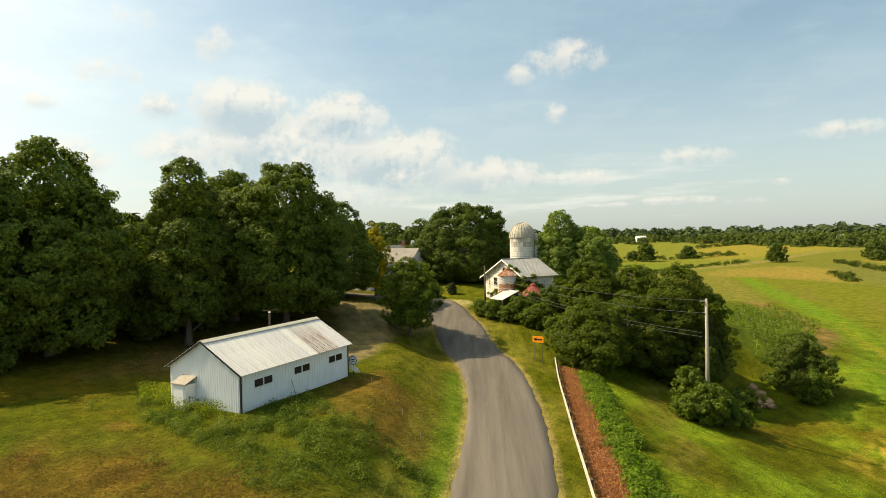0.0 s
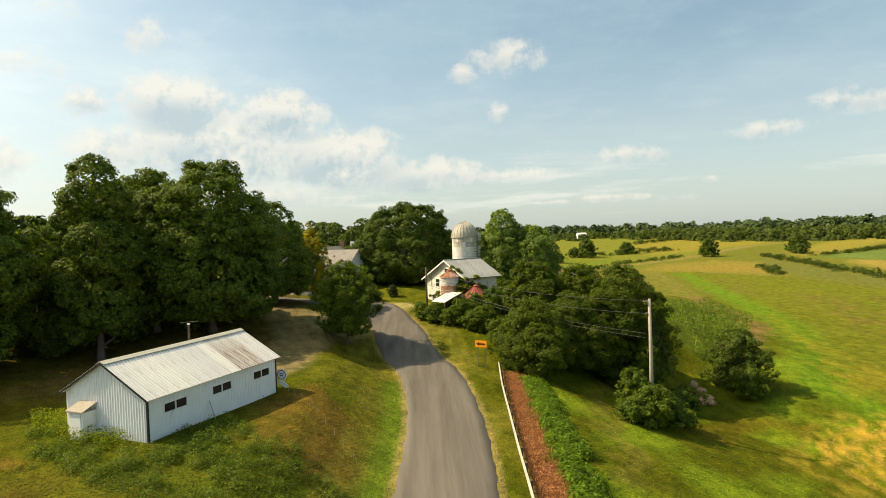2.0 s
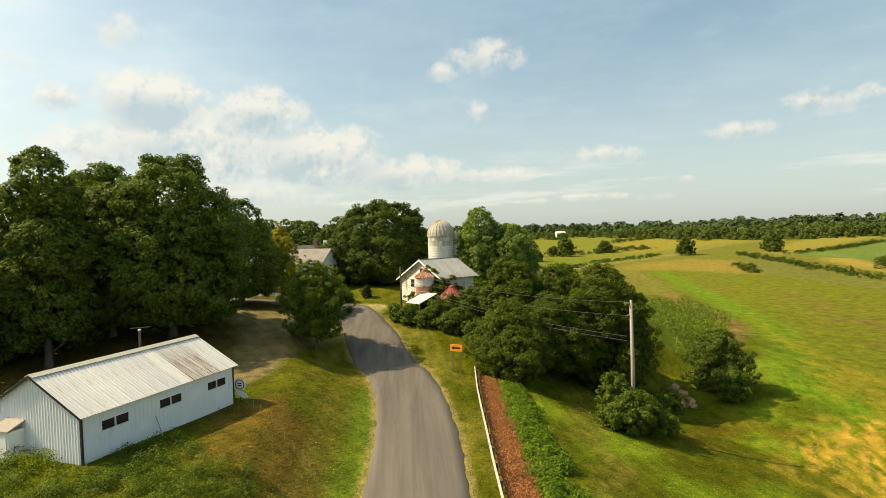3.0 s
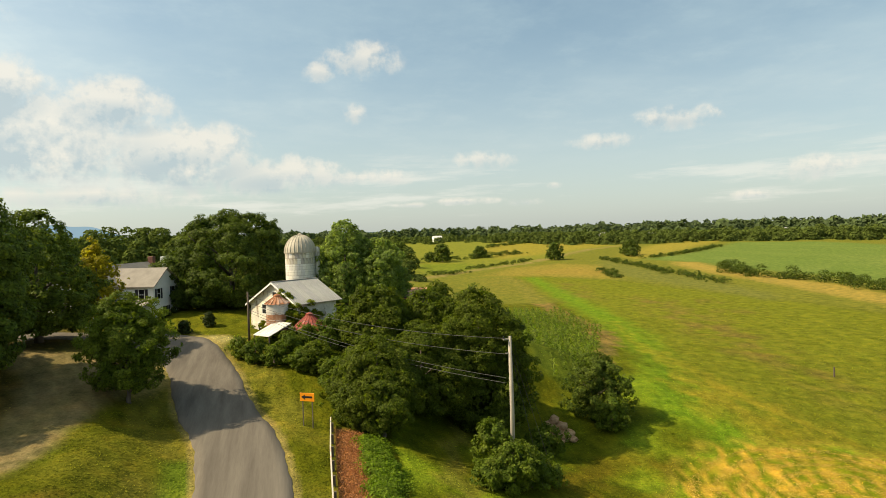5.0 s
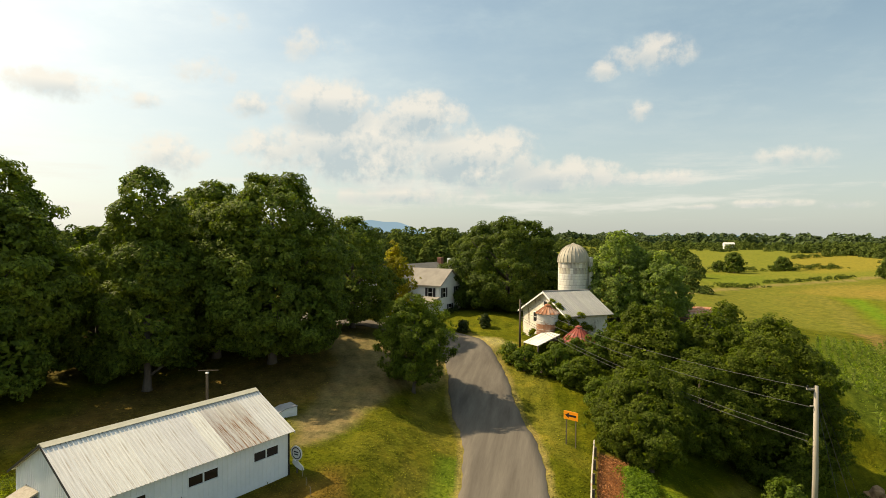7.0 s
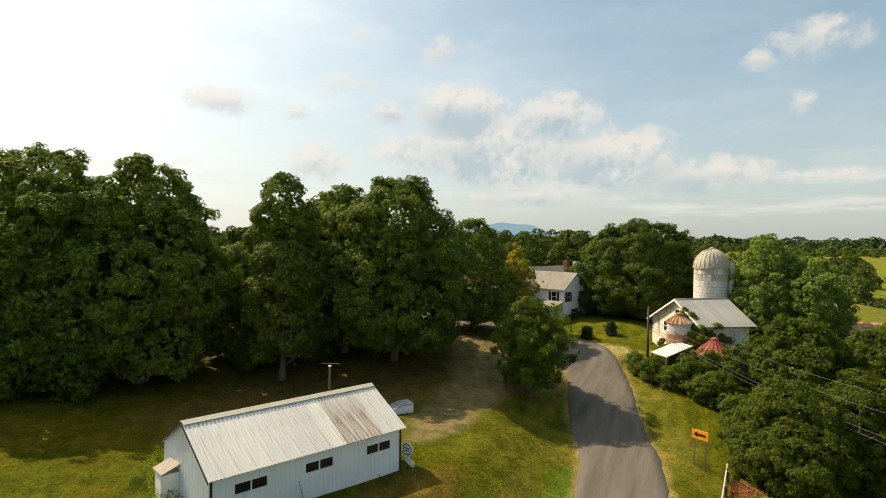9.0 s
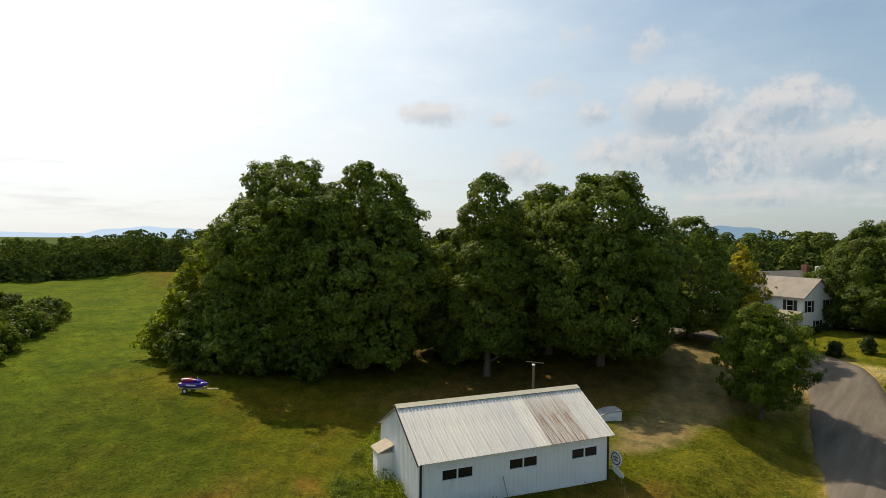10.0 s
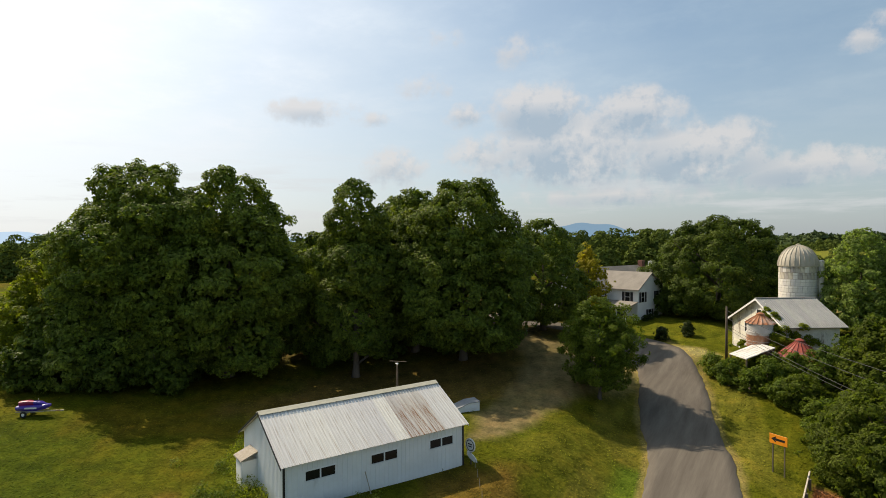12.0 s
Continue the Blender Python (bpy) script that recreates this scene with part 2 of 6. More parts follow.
BARK = material("bark", [(0.075, 0.060, 0.045), (0.14, 0.115, 0.09)], 3, 0.95, bump=0.02, stretch=(1, 1, 0.25))
ASPHALT = material("asphalt", [(0.094, 0.082, 0.067), (0.127, 0.112, 0.091), (0.158, 0.140, 0.113)], 0.9, 0.95, gloss=0.06, bump=0.008, bump_scale=24, fine=(9, 0.16), stretch=(1.2, 0.045, 1), stain=(0.5, 0.60, 0.80, (0.100, 0.088, 0.072), (1.6, 0.06, 1)))
GROUND = material("grass_and_soil", [(0.62, 0.68, 0.60), (1.0, 1.0, 0.95), (1.42, 1.25, 1.15)], 0.5, 0.95, bump=0.22, bump_scale=1.5, fine=(4.0, 0.5), tint=True, gloss=0.02)
GRASS_BLADE = material("grass_blades", [(1.0, 1.1, 0.9), (1.45, 1.4, 1.1)], 0.8, 0.8, tint=True, island=0.28, leaf=0.4, gloss=0.05)
WHITE_METAL = material("white_painted_steel", [(0.74, 0.75, 0.74), (0.82, 0.83, 0.82)], 0.8, 0.55, fine=(6, 0.05), stain=(0.9, 0.62, 0.85, (0.50, 0.49, 0.45), (1, 1, 0.25)))
ROOF_METAL = material("weathered_roof_steel", [(0.50, 0.47, 0.42), (0.67, 0.65, 0.60), (0.80, 0.79, 0.75)], 2.2, 0.5, fine=(6, 0.14), stretch=(4.5, 0.10, 1), per_object=0.07, stain=(1.9, 0.52, 0.68, (0.40, 0.33, 0.25), (6.0, 0.16, 1)))
ROOF_RUST = material("rust_streaked_roof_steel", [(0.36, 0.32, 0.28), (0.54, 0.51, 0.46), (0.66, 0.64, 0.60)], 2.2, 0.6, fine=(5, 0.1), stretch=(3.0, 0.10, 1), per_object=0.06, stain=(2.1, 0.47, 0.58, (0.25, 0.125, 0.055), (6.0, 0.20, 1)), fade=(3.8, 1.6))
BLACK_TRIM = material("black_trim", [(0.015, 0.015, 0.016), (0.03, 0.03, 0.03)], 4, 0.5)
DARK_GLASS = material("dark_window_glass", [(0.010, 0.011, 0.012), (0.018, 0.019, 0.020)], 1, 0.06)
FRAME_CREAM = material("cream_window_frame", [(0.42, 0.40, 0.30), (0.52, 0.49, 0.38)], 3, 0.6)
WHITE_PAINT = material("white_paint", [(0.72, 0.72, 0.69), (0.80, 0.80, 0.77)], 1.2, 0.6, fine=(8, 0.05))
BARN_WHITE = material("peeling_white_boards", [(0.60, 0.56, 0.45), (0.76, 0.72, 0.61)], 1.1, 0.8, fine=(7, 0.14), per_object=0.11, stain=(1.4, 0.52, 0.66, (0.27, 0.22, 0.16), (1, 1, 0.35)))
BARN_ROOF = material("grey_galvanised_roof", [(0.19, 0.192, 0.18), (0.25, 0.255, 0.238), (0.31, 0.31, 0.288)], 0.5, 0.45, metal=0.0, fine=(4, 0.12), per_object=0.10, stain=(0.9, 0.54, 0.68, (0.22, 0.135, 0.085), (1, 0.16, 1)))
STAVE = material("whitewashed_concrete_stave", [(0.46, 0.43, 0.36), (0.66, 0.63, 0.55), (0.76, 0.73, 0.66)], 0.9, 0.85, fine=(6, 0.1), per_object=0.10, stain=(1.1, 0.52, 0.66, (0.30, 0.26, 0.22), (1, 1, 0.30)))
STAVE_DARK = material("weathered_concrete_stave", [(0.15, 0.125, 0.095), (0.44, 0.40, 0.32), (0.66, 0.62, 0.53)], 1.8, 0.9, fine=(6, 0.15), stretch=(1, 1, 0.2), per_object=0.2)
DOME = material("dull_galvanised_dome", [(0.38, 0.34, 0.26), (0.48, 0.44, 0.345)], 1.0, 0.65, metal=0.0, fine=(5, 0.08), per_object=0.05)
RUST_RED = material("red_oxide_roof", [(0.22, 0.045, 0.030), (0.32, 0.075, 0.050)], 1.5, 0.7, fine=(6, 0.15), per_object=0.1, stain=(2.0, 0.60, 0.75, (0.42, 0.30, 0.24), (1, 1, 0.4)))
RUST_BIN = material("rusting_bin_steel", [(0.18, 0.07, 0.045), (0.32, 0.20, 0.16), (0.44, 0.38, 0.34)], 0.9, 0.65, fine=(5, 0.15), stain=(0.8, 0.5, 0.68, (0.26, 0.085, 0.04), (1, 1, 0.4)))
SHINGLE = material("grey_asphalt_shingles", [(0.205, 0.185, 0.155), (0.275, 0.25, 0.212)], 0.8, 0.9, fine=(9, 0.18), bump=0.01, bump_scale=9)
SIDING = material("white_clapboard", [(0.70, 0.71, 0.70), (0.78, 0.79, 0.78)], 0.9, 0.65, fine=(6, 0.05))
SHUTTER = material("dark_shutter", [(0.020, 0.020, 0.026), (0.035, 0.034, 0.04)], 3, 0.5)
BRICK = material("old_brick", [(0.16, 0.07, 0.05), (0.24, 0.12, 0.09)], 6, 0.9, bump=0.01)
WOOD_GREY = material("weathered_pole_wood", [(0.27, 0.235, 0.185), (0.40, 0.36, 0.29)], 2.0, 0.9, bump=0.01, stretch=(3, 3, 0.3))
WOOD_DARK = material("dark_post_wood", [(0.07, 0.055, 0.04), (0.12, 0.095, 0.07)], 3, 0.9, stretch=(3, 3, 0.4))
GALV = material("dull_guardrail_steel", [(0.36, 0.32, 0.255), (0.48, 0.435, 0.355)], 1.2, 0.6, metal=0.1, fine=(6, 0.1), stain=(0.8, 0.58, 0.72, (0.30, 0.18, 0.10)))
SIGN_ORANGE = material("orange_sign_sheeting", [(0.80, 0.26, 0.01), (0.88, 0.31, 0.015)], 2, 0.4)
BLACK = material("black_paint", [(0.012, 0.012, 0.012), (0.02, 0.02, 0.02)], 3, 0.5)
GREEN_STEEL = material("brown_sign_post_steel", [(0.10, 0.085, 0.065), (0.15, 0.125, 0.095)], 3, 0.7)
CABLE = material("black_cable", [(0.03, 0.03, 0.03), (0.05, 0.05, 0.05)], 3, 0.6)
ROCK = material("pinkish_field_stone", [(0.21, 0.120, 0.055), (0.34, 0.212, 0.108), (0.44, 0.30, 0.165)], 1.4, 0.95, bump=0.08, bump_scale=3, per_object=0.15)
PURPLE = material("purple_hull", [(0.055, 0.030, 0.30), (0.07, 0.04, 0.36)], 2, 0.3, coat=0.4)
RED = material("red_engine_cover", [(0.30, 0.022, 0.07), (0.36, 0.030, 0.08)], 2, 0.35, coat=0.3)
TYRE = material("tyre_rubber", [(0.015, 0.015, 0.015), (0.03, 0.03, 0.03)], 5, 0.85)
GREY_PLASTIC = material("grey_weathered_cover", [(0.20, 0.21, 0.22), (0.30, 0.31, 0.31)], 1.2, 0.8)
# black surface that glows evenly: distance haze is put into the emission colour
def glowing_haze(name, colour):
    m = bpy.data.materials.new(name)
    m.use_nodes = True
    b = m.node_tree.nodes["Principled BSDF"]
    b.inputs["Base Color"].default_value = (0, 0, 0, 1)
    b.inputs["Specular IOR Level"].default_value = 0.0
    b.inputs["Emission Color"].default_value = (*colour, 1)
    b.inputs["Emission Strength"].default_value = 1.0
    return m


PALE_HILL = glowing_haze("pale_hill_haze_glow", (0.50, 0.63, 0.72))
BLUE_HILL = glowing_haze("blue_hill_haze_glow", (0.205, 0.310, 0.385))
BIN_BANDED = material("white_and_rust_bin_steel", [(0.46, 0.43, 0.39), (0.62, 0.60, 0.56)], 1.2, 0.6, fine=(6, 0.12), per_object=0.05, stain=(1.0, 0.56, 0.70, (0.28, 0.13, 0.07), (1, 1, 0.5)))
RUST_RING = material("rusted_bin_rings", [(0.24, 0.095, 0.045), (0.36, 0.18, 0.10), (0.46, 0.34, 0.27)], 1.4, 0.75, fine=(6, 0.15), stretch=(1, 1, 0.35))
RUST_ROOF = material("orange_rusted_cone_roof", [(0.26, 0.10, 0.045), (0.38, 0.17, 0.08), (0.55, 0.44, 0.36)], 1.3, 0.7, fine=(6, 0.15))

# ---- building tools ----
def mesh_from(name, verts, faces, mat=None, smooth=False):
    me = bpy.data.meshes.new(name)
    me.from_pydata([tuple(v) for v in verts], [], [tuple(f) for f in faces])
    if mat:
        me.materials.append(mat)
    if smooth:
        me.shade_smooth()
    me.update()
    return me


def part(name, bm, mat, parent=None, label="", smooth=False, at=None):
    """One bmesh as one mesh object, under a thing or a part."""
    me = bpy.data.meshes.new(name)
    bmesh.ops.recalc_face_normals(bm, faces=bm.faces)
    bm.to_mesh(me)
    bm.free()
    me.materials.append(mat)
    if smooth:
        me.shade_smooth()
    ob = new(name, me)
    if parent:
        ob.parent = parent
    if at is not None:
        ob.matrix_basis = at
    if label:
        tagged(ob, label)
    return ob


def part_mesh(name, me, parent=None, label="", at=None):
    ob = new(name, me)
    if parent:
        ob.parent = parent
    if at is not None:
        ob.matrix_basis = at
    if label:
        tagged(ob, label)
    return ob


def thing(name, m, label, category, group=""):
    ob = new(name)
    ob.empty_display_size = 0.3
    ob.matrix_basis = m
    return tagged(ob, label, category, group)


def box(bm, x0, x1, y0, y1, z0, z1, bevel=0.0):
    vs = [bm.verts.new((x, y, z)) for z in (z0, z1) for y in (y0, y1) for x in (x0, x1)]
    made = [bm.faces.new([vs[k] for k in f]) for f in ((0, 1, 3, 2), (4, 6, 7, 5), (0, 4, 5, 1), (1, 5, 7, 3), (3, 7, 6, 2), (2, 6, 4, 0))]
    if bevel:
        edges = list({e for f in made for e in f.edges})
        bmesh.ops.bevel(bm, geom=edges, offset=bevel, segments=1, affect="EDGES", profile=0.7)
    return bm


def boxed(*a, **k):
    return box(bmesh.new(), *a, **k)


def prism(bm, outline, along):
    """A flat outline (list of Vectors) pushed by the vector along."""
    a = [bm.verts.new(p) for p in outline]
    b = [bm.verts.new(Vector(p) + Vector(along)) for p in outline]
    n = len(a)
    bm.faces.new(a[::-1])
    bm.faces.new(b)
    for k in range(n):
        bm.faces.new((a[k], a[(k + 1) % n], b[(k + 1) % n], b[k]))
    return bm


def tube(bm, points, radii, sides=8, caps=True):
    """A bent, tapered round bar through points."""
    rings = []
    pts = [Vector(p) for p in points]
    for k, p in enumerate(pts):
        way = (pts[min(k + 1, len(pts) - 1)] - pts[max(k - 1, 0)]).normalized()
        side = way.cross(Vector((0.31, 0.95, 0.05)) if abs(way.z) > 0.9 else Vector((0, 0, 1))).normalized()
        up = side.cross(way)
        r = radii[k] if isinstance(radii, (list, tuple)) else radii
        rings.append([bm.verts.new(p + r * (math.cos(2 * math.pi * j / sides) * side + math.sin(2 * math.pi * j / sides) * up)) for j in range(sides)])
    for a, b in zip(rings, rings[1:]):
        for j in range(sides):
            bm.faces.new((a[j], a[(j + 1) % sides], b[(j + 1) % sides], b[j]))
    if caps:
        bm.faces.new(rings[0][::-1])
        bm.faces.new(rings[-1])
    return bm


def lathe(bm, profile, sides=24, arc=2 * math.pi, start=0.0):
    """A profile of (radius, z) turned about the z axis."""
    closed = arc > 6.28
    count = sides if closed else sides + 1
    rings = []
    for r, z in profile:
        if r < 1e-4:
            rings.append([bm.verts.new((0, 0, z))])
        else:
            rings.append([bm.verts.new((r * math.cos(start + arc * j / sides), r * math.sin(start + arc * j / sides), z)) for j in range(count)])
    for a, b in zip(rings, rings[1:]):
        for j in range(sides):
            k = (j + 1) % count
            if len(a) == 1 and len(b) > 1:
                bm.faces.new((a[0], b[j], b[k]))
            elif len(b) == 1 and len(a) > 1:
                bm.faces.new((a[j], a[k], b[0]))
            elif len(a) > 1:
                bm.faces.new((a[j], a[k], b[k], b[j]))
    return bm


rng = np.random.default_rng(7)


def leaf_mesh(name, centres, ways, sizes, mat, narrow=0.62):
    """Many small leaves or sprays, each at its centre and facing its way."""
    n = len(centres)
    ways = ways / np.maximum(np.linalg.norm(ways, axis=1, keepdims=True), 1e-6)
    spin = rng.normal(size=(n, 3))
    a = np.cross(ways, spin)
    a /= np.maximum(np.linalg.norm(a, axis=1, keepdims=True), 1e-6)
    b = np.cross(ways, a)
    s = sizes[:, None]
    v = np.empty((n, 3, 3), np.float32)
    v[:, 0] = centres + a * s * 1.1
    v[:, 1] = centres - a * s * 0.7 + b * s * narrow * 1.1
    v[:, 2] = centres - a * s * 0.7 - b * s * narrow * 1.1
    me = bpy.data.meshes.new(name)
    me.vertices.add(3 * n)
    me.vertices.foreach_set("co", v.ravel())
    me.loops.add(3 * n)
    me.loops.foreach_set("vertex_index", np.arange(3 * n, dtype=np.int32))
    me.polygons.add(n)
    me.polygons.foreach_set("loop_start", np.arange(0, 3 * n, 3, dtype=np.int32))
    me.update(calc_edges=True)
    me.materials.append(mat)
    return me


def shell_leaves(lobes, per_area, size, lift=0.45, hollow=0.60, flat=0.82, inner=0.58, deep=0.56):
    """Leaves on the outer side of round lobes (x, y, z, radius): centres, ways, sizes."""
    C, W, S = [], [], []
    balls = np.array(lobes)
    for x, y, z, r in lobes:
        n = max(8, int(per_area * r * r))
        d = rng.normal(size=(n, 3))
        d /= np.linalg.norm(d, axis=1, keepdims=True)
        d[:, 2] = np.where(d[:, 2] < -0.45, -d[:, 2], d[:, 2])
        rr = r * (inner + deep * rng.random(n) ** 0.7)
        p = np.array([x, y, z]) + d * rr[:, None] * np.array([1, 1, flat])
        if hollow:
            near = balls[np.hypot(balls[:, 0] - x, np.hypot(balls[:, 1] - y, balls[:, 2] - z)) < balls[:, 3] + r * 1.2]
            off = (p[:, None, :] - near[None, :, :3]) / np.array([1, 1, flat])
            keep = (np.linalg.norm(off, axis=2) / near[None, :, 3]).min(axis=1) > hollow
            p, d = p[keep], d[keep]
        w = d * 0.9 + rng.normal(size=p.shape) * 0.45 + np.array([0, 0, lift])
        C.append(p)
        W.append(w)
        S.append(size * (0.55 + 0.9 * rng.random(len(p))))
    return np.concatenate(C), np.concatenate(W), np.concatenate(S)


def crown_width(f, shape):
    """How wide a crown is, 0 to 1, at the height f of its 0 to 1."""
    f = np.clip(f, 0, 1)
    if shape == "cone":
        return 1.02 - f
    if shape == "egg":
        return np.maximum(0.05, np.sin(np.pi * (0.12 + 0.87 * f) ** 0.85)) ** 0.85
    if shape == "dome":
        return np.sqrt(np.maximum(0.02, 1 - f ** 2.4))
    if shape == "broad":
        return np.where(f < 0.28, 0.70 + 0.30 * np.sin(np.pi / 2 * f / 0.28), np.maximum(0.004, 1 - np.clip((f - 0.28) / 0.72, 0, 1) ** 1.35) ** 0.66)
    return np.sqrt(np.maximum(0.03, 1 - (2 * f - 0.92) ** 2 * 0.98))


def crown(top, base, radius, shape, boughs, clump, leaf, dense):
    """Leaves of a crown: tufts over a bulging, uneven outer skin, with a thin darker inside. Centres, ways, sizes."""
    tall = top - base
    # boughs bulge out of the skin, each at its own turn and height
    turn = np.arange(boughs) * 2.4 + rng.normal(size=boughs) * 0.5
    high = (np.arange(boughs) + rng.random(boughs)) / boughs
    push = 0.55 + 0.45 * rng.random(boughs)
    reach = 0.17 + 0.10 * rng.random(boughs)
    phase = rng.random(4) * 6.28

    def skin(a, f):
        da = (a[:, None] - turn[None] + np.pi) % (2 * np.pi) - np.pi
        near = (da * 0.42 * (0.35 + crown_width(f, shape))[:, None]) ** 2 + (f[:, None] - high[None]) ** 2 * 1.3
        bulge = (push[None] * np.exp(-near / (2 * reach[None] ** 2 * 0.30))).max(axis=1)
        ripple = 0.045 * np.sin(5 * a + 9 * f + phase[0]) + 0.04 * np.sin(8 * a - 14 * f + phase[1]) + 0.05 * np.sin(3 * a + 5 * f + phase[2])
        return radius * crown_width(f, shape) * (0.60 + 0.50 * bulge + ripple)

    n = max(14, int(dense * 1.9 * radius * (tall + radius) / clump ** 2))
    f = rng.random(5 * n)
    f = f[rng.random(5 * n) < 0.15 + crown_width(f, shape)][:n]
    n = len(f)
    a = rng.random(n) * 2 * np.pi
    r = skin(a, f) * (0.68 + 0.42 * rng.random(n))
    mid = np.stack([r * np.cos(a), r * np.sin(a), base + tall * (0.02 + 0.95 * f)], 1)
    # knobs along the top
    mid[:, 2] += tall * 0.055 * np.clip((f - 0.45) * 2.2, 0, 1) * np.sin(mid[:, 0] * 5.2 / radius + phase[3]) * np.cos(mid[:, 1] * 4.6 / radius + phase[0])
    out = np.stack([np.cos(a), np.sin(a), np.clip(1.6 * (f - 0.42), -0.35, 1.2)], 1)
    out += rng.normal(size=(n, 3)) * 0.22
    out /= np.linalg.norm(out, axis=1, keepdims=True)
    size = clump * (0.42 + 0.78 * rng.random(n) ** 1.5)
    per = np.maximum(7, (size ** 2 * 3.0 / leaf ** 2)).astype(int)
    k = np.repeat(np.arange(n), per)
    d = rng.normal(size=(len(k), 3))
    d /= np.linalg.norm(d, axis=1, keepdims=True)
    side = (d * out[k]).sum(1)
    d = np.where((side < -0.25)[:, None], d - 2 * side[:, None] * out[k], d)
    rr = size[k] * (0.35 + 0.65 * rng.random(len(k)) ** 0.5)
    C = mid[k] + d * rr[:, None] * np.array([1, 1, 0.72])
    W = d * 0.75 + out[k] * 0.45 + np.array([0, 0, 0.40]) + rng.normal(size=C.shape) * 0.42
    S = leaf * (0.55 + 0.8 * rng.random(len(k)))
    # thin inner foliage that closes the crown
    m = int(len(k) * 0.16)
    f2, a2 = rng.random(m), rng.random(m) * 2 * np.pi
    r2 = skin(a2, f2) * (0.45 + 0.40 * rng.random(m))
    C2 = np.stack([r2 * np.cos(a2), r2 * np.sin(a2), base + tall * (0.03 + 0.88 * f2)], 1)
    return np.concatenate([C, C2]), np.concatenate([W, rng.normal(size=C2.shape)]), np.concatenate([S, np.full(m, leaf * 2.1)])


def many_crowned(top, base, radius, shape, clump, leaf, dense):
    """The crown of a large tree: a dozen rounded boughs' crowns, heaped up to its outline."""
    tall = top - base
    spots = [(0.0, 0.0, 1.0, 0.50), (0.0, 0.0, 0.72, 0.66), (0.0, 0.0, 0.42, 0.66)]
    spread = {"egg": 0.44, "broad": 0.54, "dome": 0.58, "cone": 0.3}.get(shape, 0.57)
    for count, hi, off, size in ((4, 0.96, 0.60, 0.40), (6, 0.86, 0.98, 0.44), (7, 0.68, 1.08, 0.46), (7, 0.48, 1.12, 0.46), (7, 0.26, 1.12, 0.44)):
        first = rng.random() * 6.28
        for k in range(count):
            f = hi + 0.06 * rng.normal()
            wide = float(crown_width(np.array([max(0.0, f - 0.16)]), shape)[0])
            a = first + 6.28 * k / count + 0.25 * rng.normal()
            spots.append((spread * off * radius * wide * math.cos(a), spread * off * radius * wide * math.sin(a), min(1.0, f), size * (0.72 + 0.50 * rng.random()) * (0.45 + 0.55 * wide)))
    balls, made = [], []
    for cx, cy, f, size in spots:
        r = radius * size
        high = base + tall * f
        low = max(base - 0.3, high - 2.0 * r)
        balls.append((cx, cy, (low + high) / 2, r, (high - low) / 2))
        c, w, z = crown(high - clump * 0.4, low, r * 1.12, "round", 9, clump, leaf, dense)
        made.append((c + np.array([cx, cy, 0]), w, z))
    balls = np.array(balls)
    out = []
    for k, (c, w, z) in enumerate(made):
        others = np.delete(balls, k, 0)
        off = (c[:, None, :] - others[None, :, :3]) / np.stack([others[:, 3], others[:, 3], others[:, 4]], 1)[None]
        keep = np.linalg.norm(off, axis=2).min(axis=1) > 0.74
        out.append((c[keep], w[keep], z[keep]))
    return [np.concatenate(q) for q in zip(*out)]


def trunk_parts(parent, height, base, radius, thick):
    """The tapered trunk, and on larger trees its limbs."""
    top = height * 0.72
    part("trunk", tube(bmesh.new(), [(0, 0, -0.5), (0, 0, 0.4), (0.04, 0.05, base * 0.8), (0, 0.1, top)], [thick * 1.5, thick * 1.05, thick * 0.85, thick * 0.22], 9), BARK, parent, smooth=True)
    for k in range(7 if radius > 3.5 else 0):
        a = 2.4 * k + rng.random()
        z = base * 0.75 + (top - base) * 0.09 * k
        out = radius * (0.55 + 0.2 * rng.random())
        part("limb", tube(bmesh.new(), [(0, 0, z), (out * 0.45 * math.cos(a), out * 0.45 * math.sin(a), z + out * 0.35), (out * math.cos(a), out * math.sin(a), z + out * 0.8)], [thick * 0.42, thick * 0.28, thick * 0.07], 6), BARK, parent, smooth=True)


def tree(name, label, x, y, top, radius, base, kind="oak", shape="round", boughs=22, leaf=0.16, dense=1.0, thick=0.35, clump=None, squash=1.0, turn=0.0, category="tree", group="", z=None):
    """A tree or shrub on the ground at x, y: its top and lowest leaves above the ground, and its radius."""
    ob = thing(name, pose(x, y, height(x, y) if z is None else z, 0, 0, turn), label, category, group)
    clump = clump or min(0.95, 0.085 * radius + 0.26)
    if radius > 4.1 and shape != "cone" and leaf < 0.5:
        centres, ways, sizes = many_crowned(top - clump * 0.4, base + clump * 0.3, radius, shape, clump, leaf, dense)
    else:
        centres, ways, sizes = crown(top - clump * 0.5, base + clump * 0.3, radius, shape, boughs, clump, leaf, dense)
    centres[:, 1] *= squash
    part_mesh("crown", leaf_mesh("crown", centres, ways, sizes, LEAF[kind]), ob)
    trunk_parts(ob, top, max(base, 0.3), radius, thick)
    return ob

# ---- ground, road, far land ----
def ease(v, a, b):
    """Smooth 0..1 ramp between a and b."""
    t = np.clip((np.asarray(v, float) - a) / (b - a), 0, 1)
    return t * t * (3 - 2 * t)


def ramp(v, *stops):
    """Smooth run through stops of (v, value)."""
    out = stops[0][1] + 0 * np.asarray(v, float)
    for (a, p), (b, q) in zip(stops, stops[1:]):
        out = out + (q - p) * ease(v, a, b)
    return out


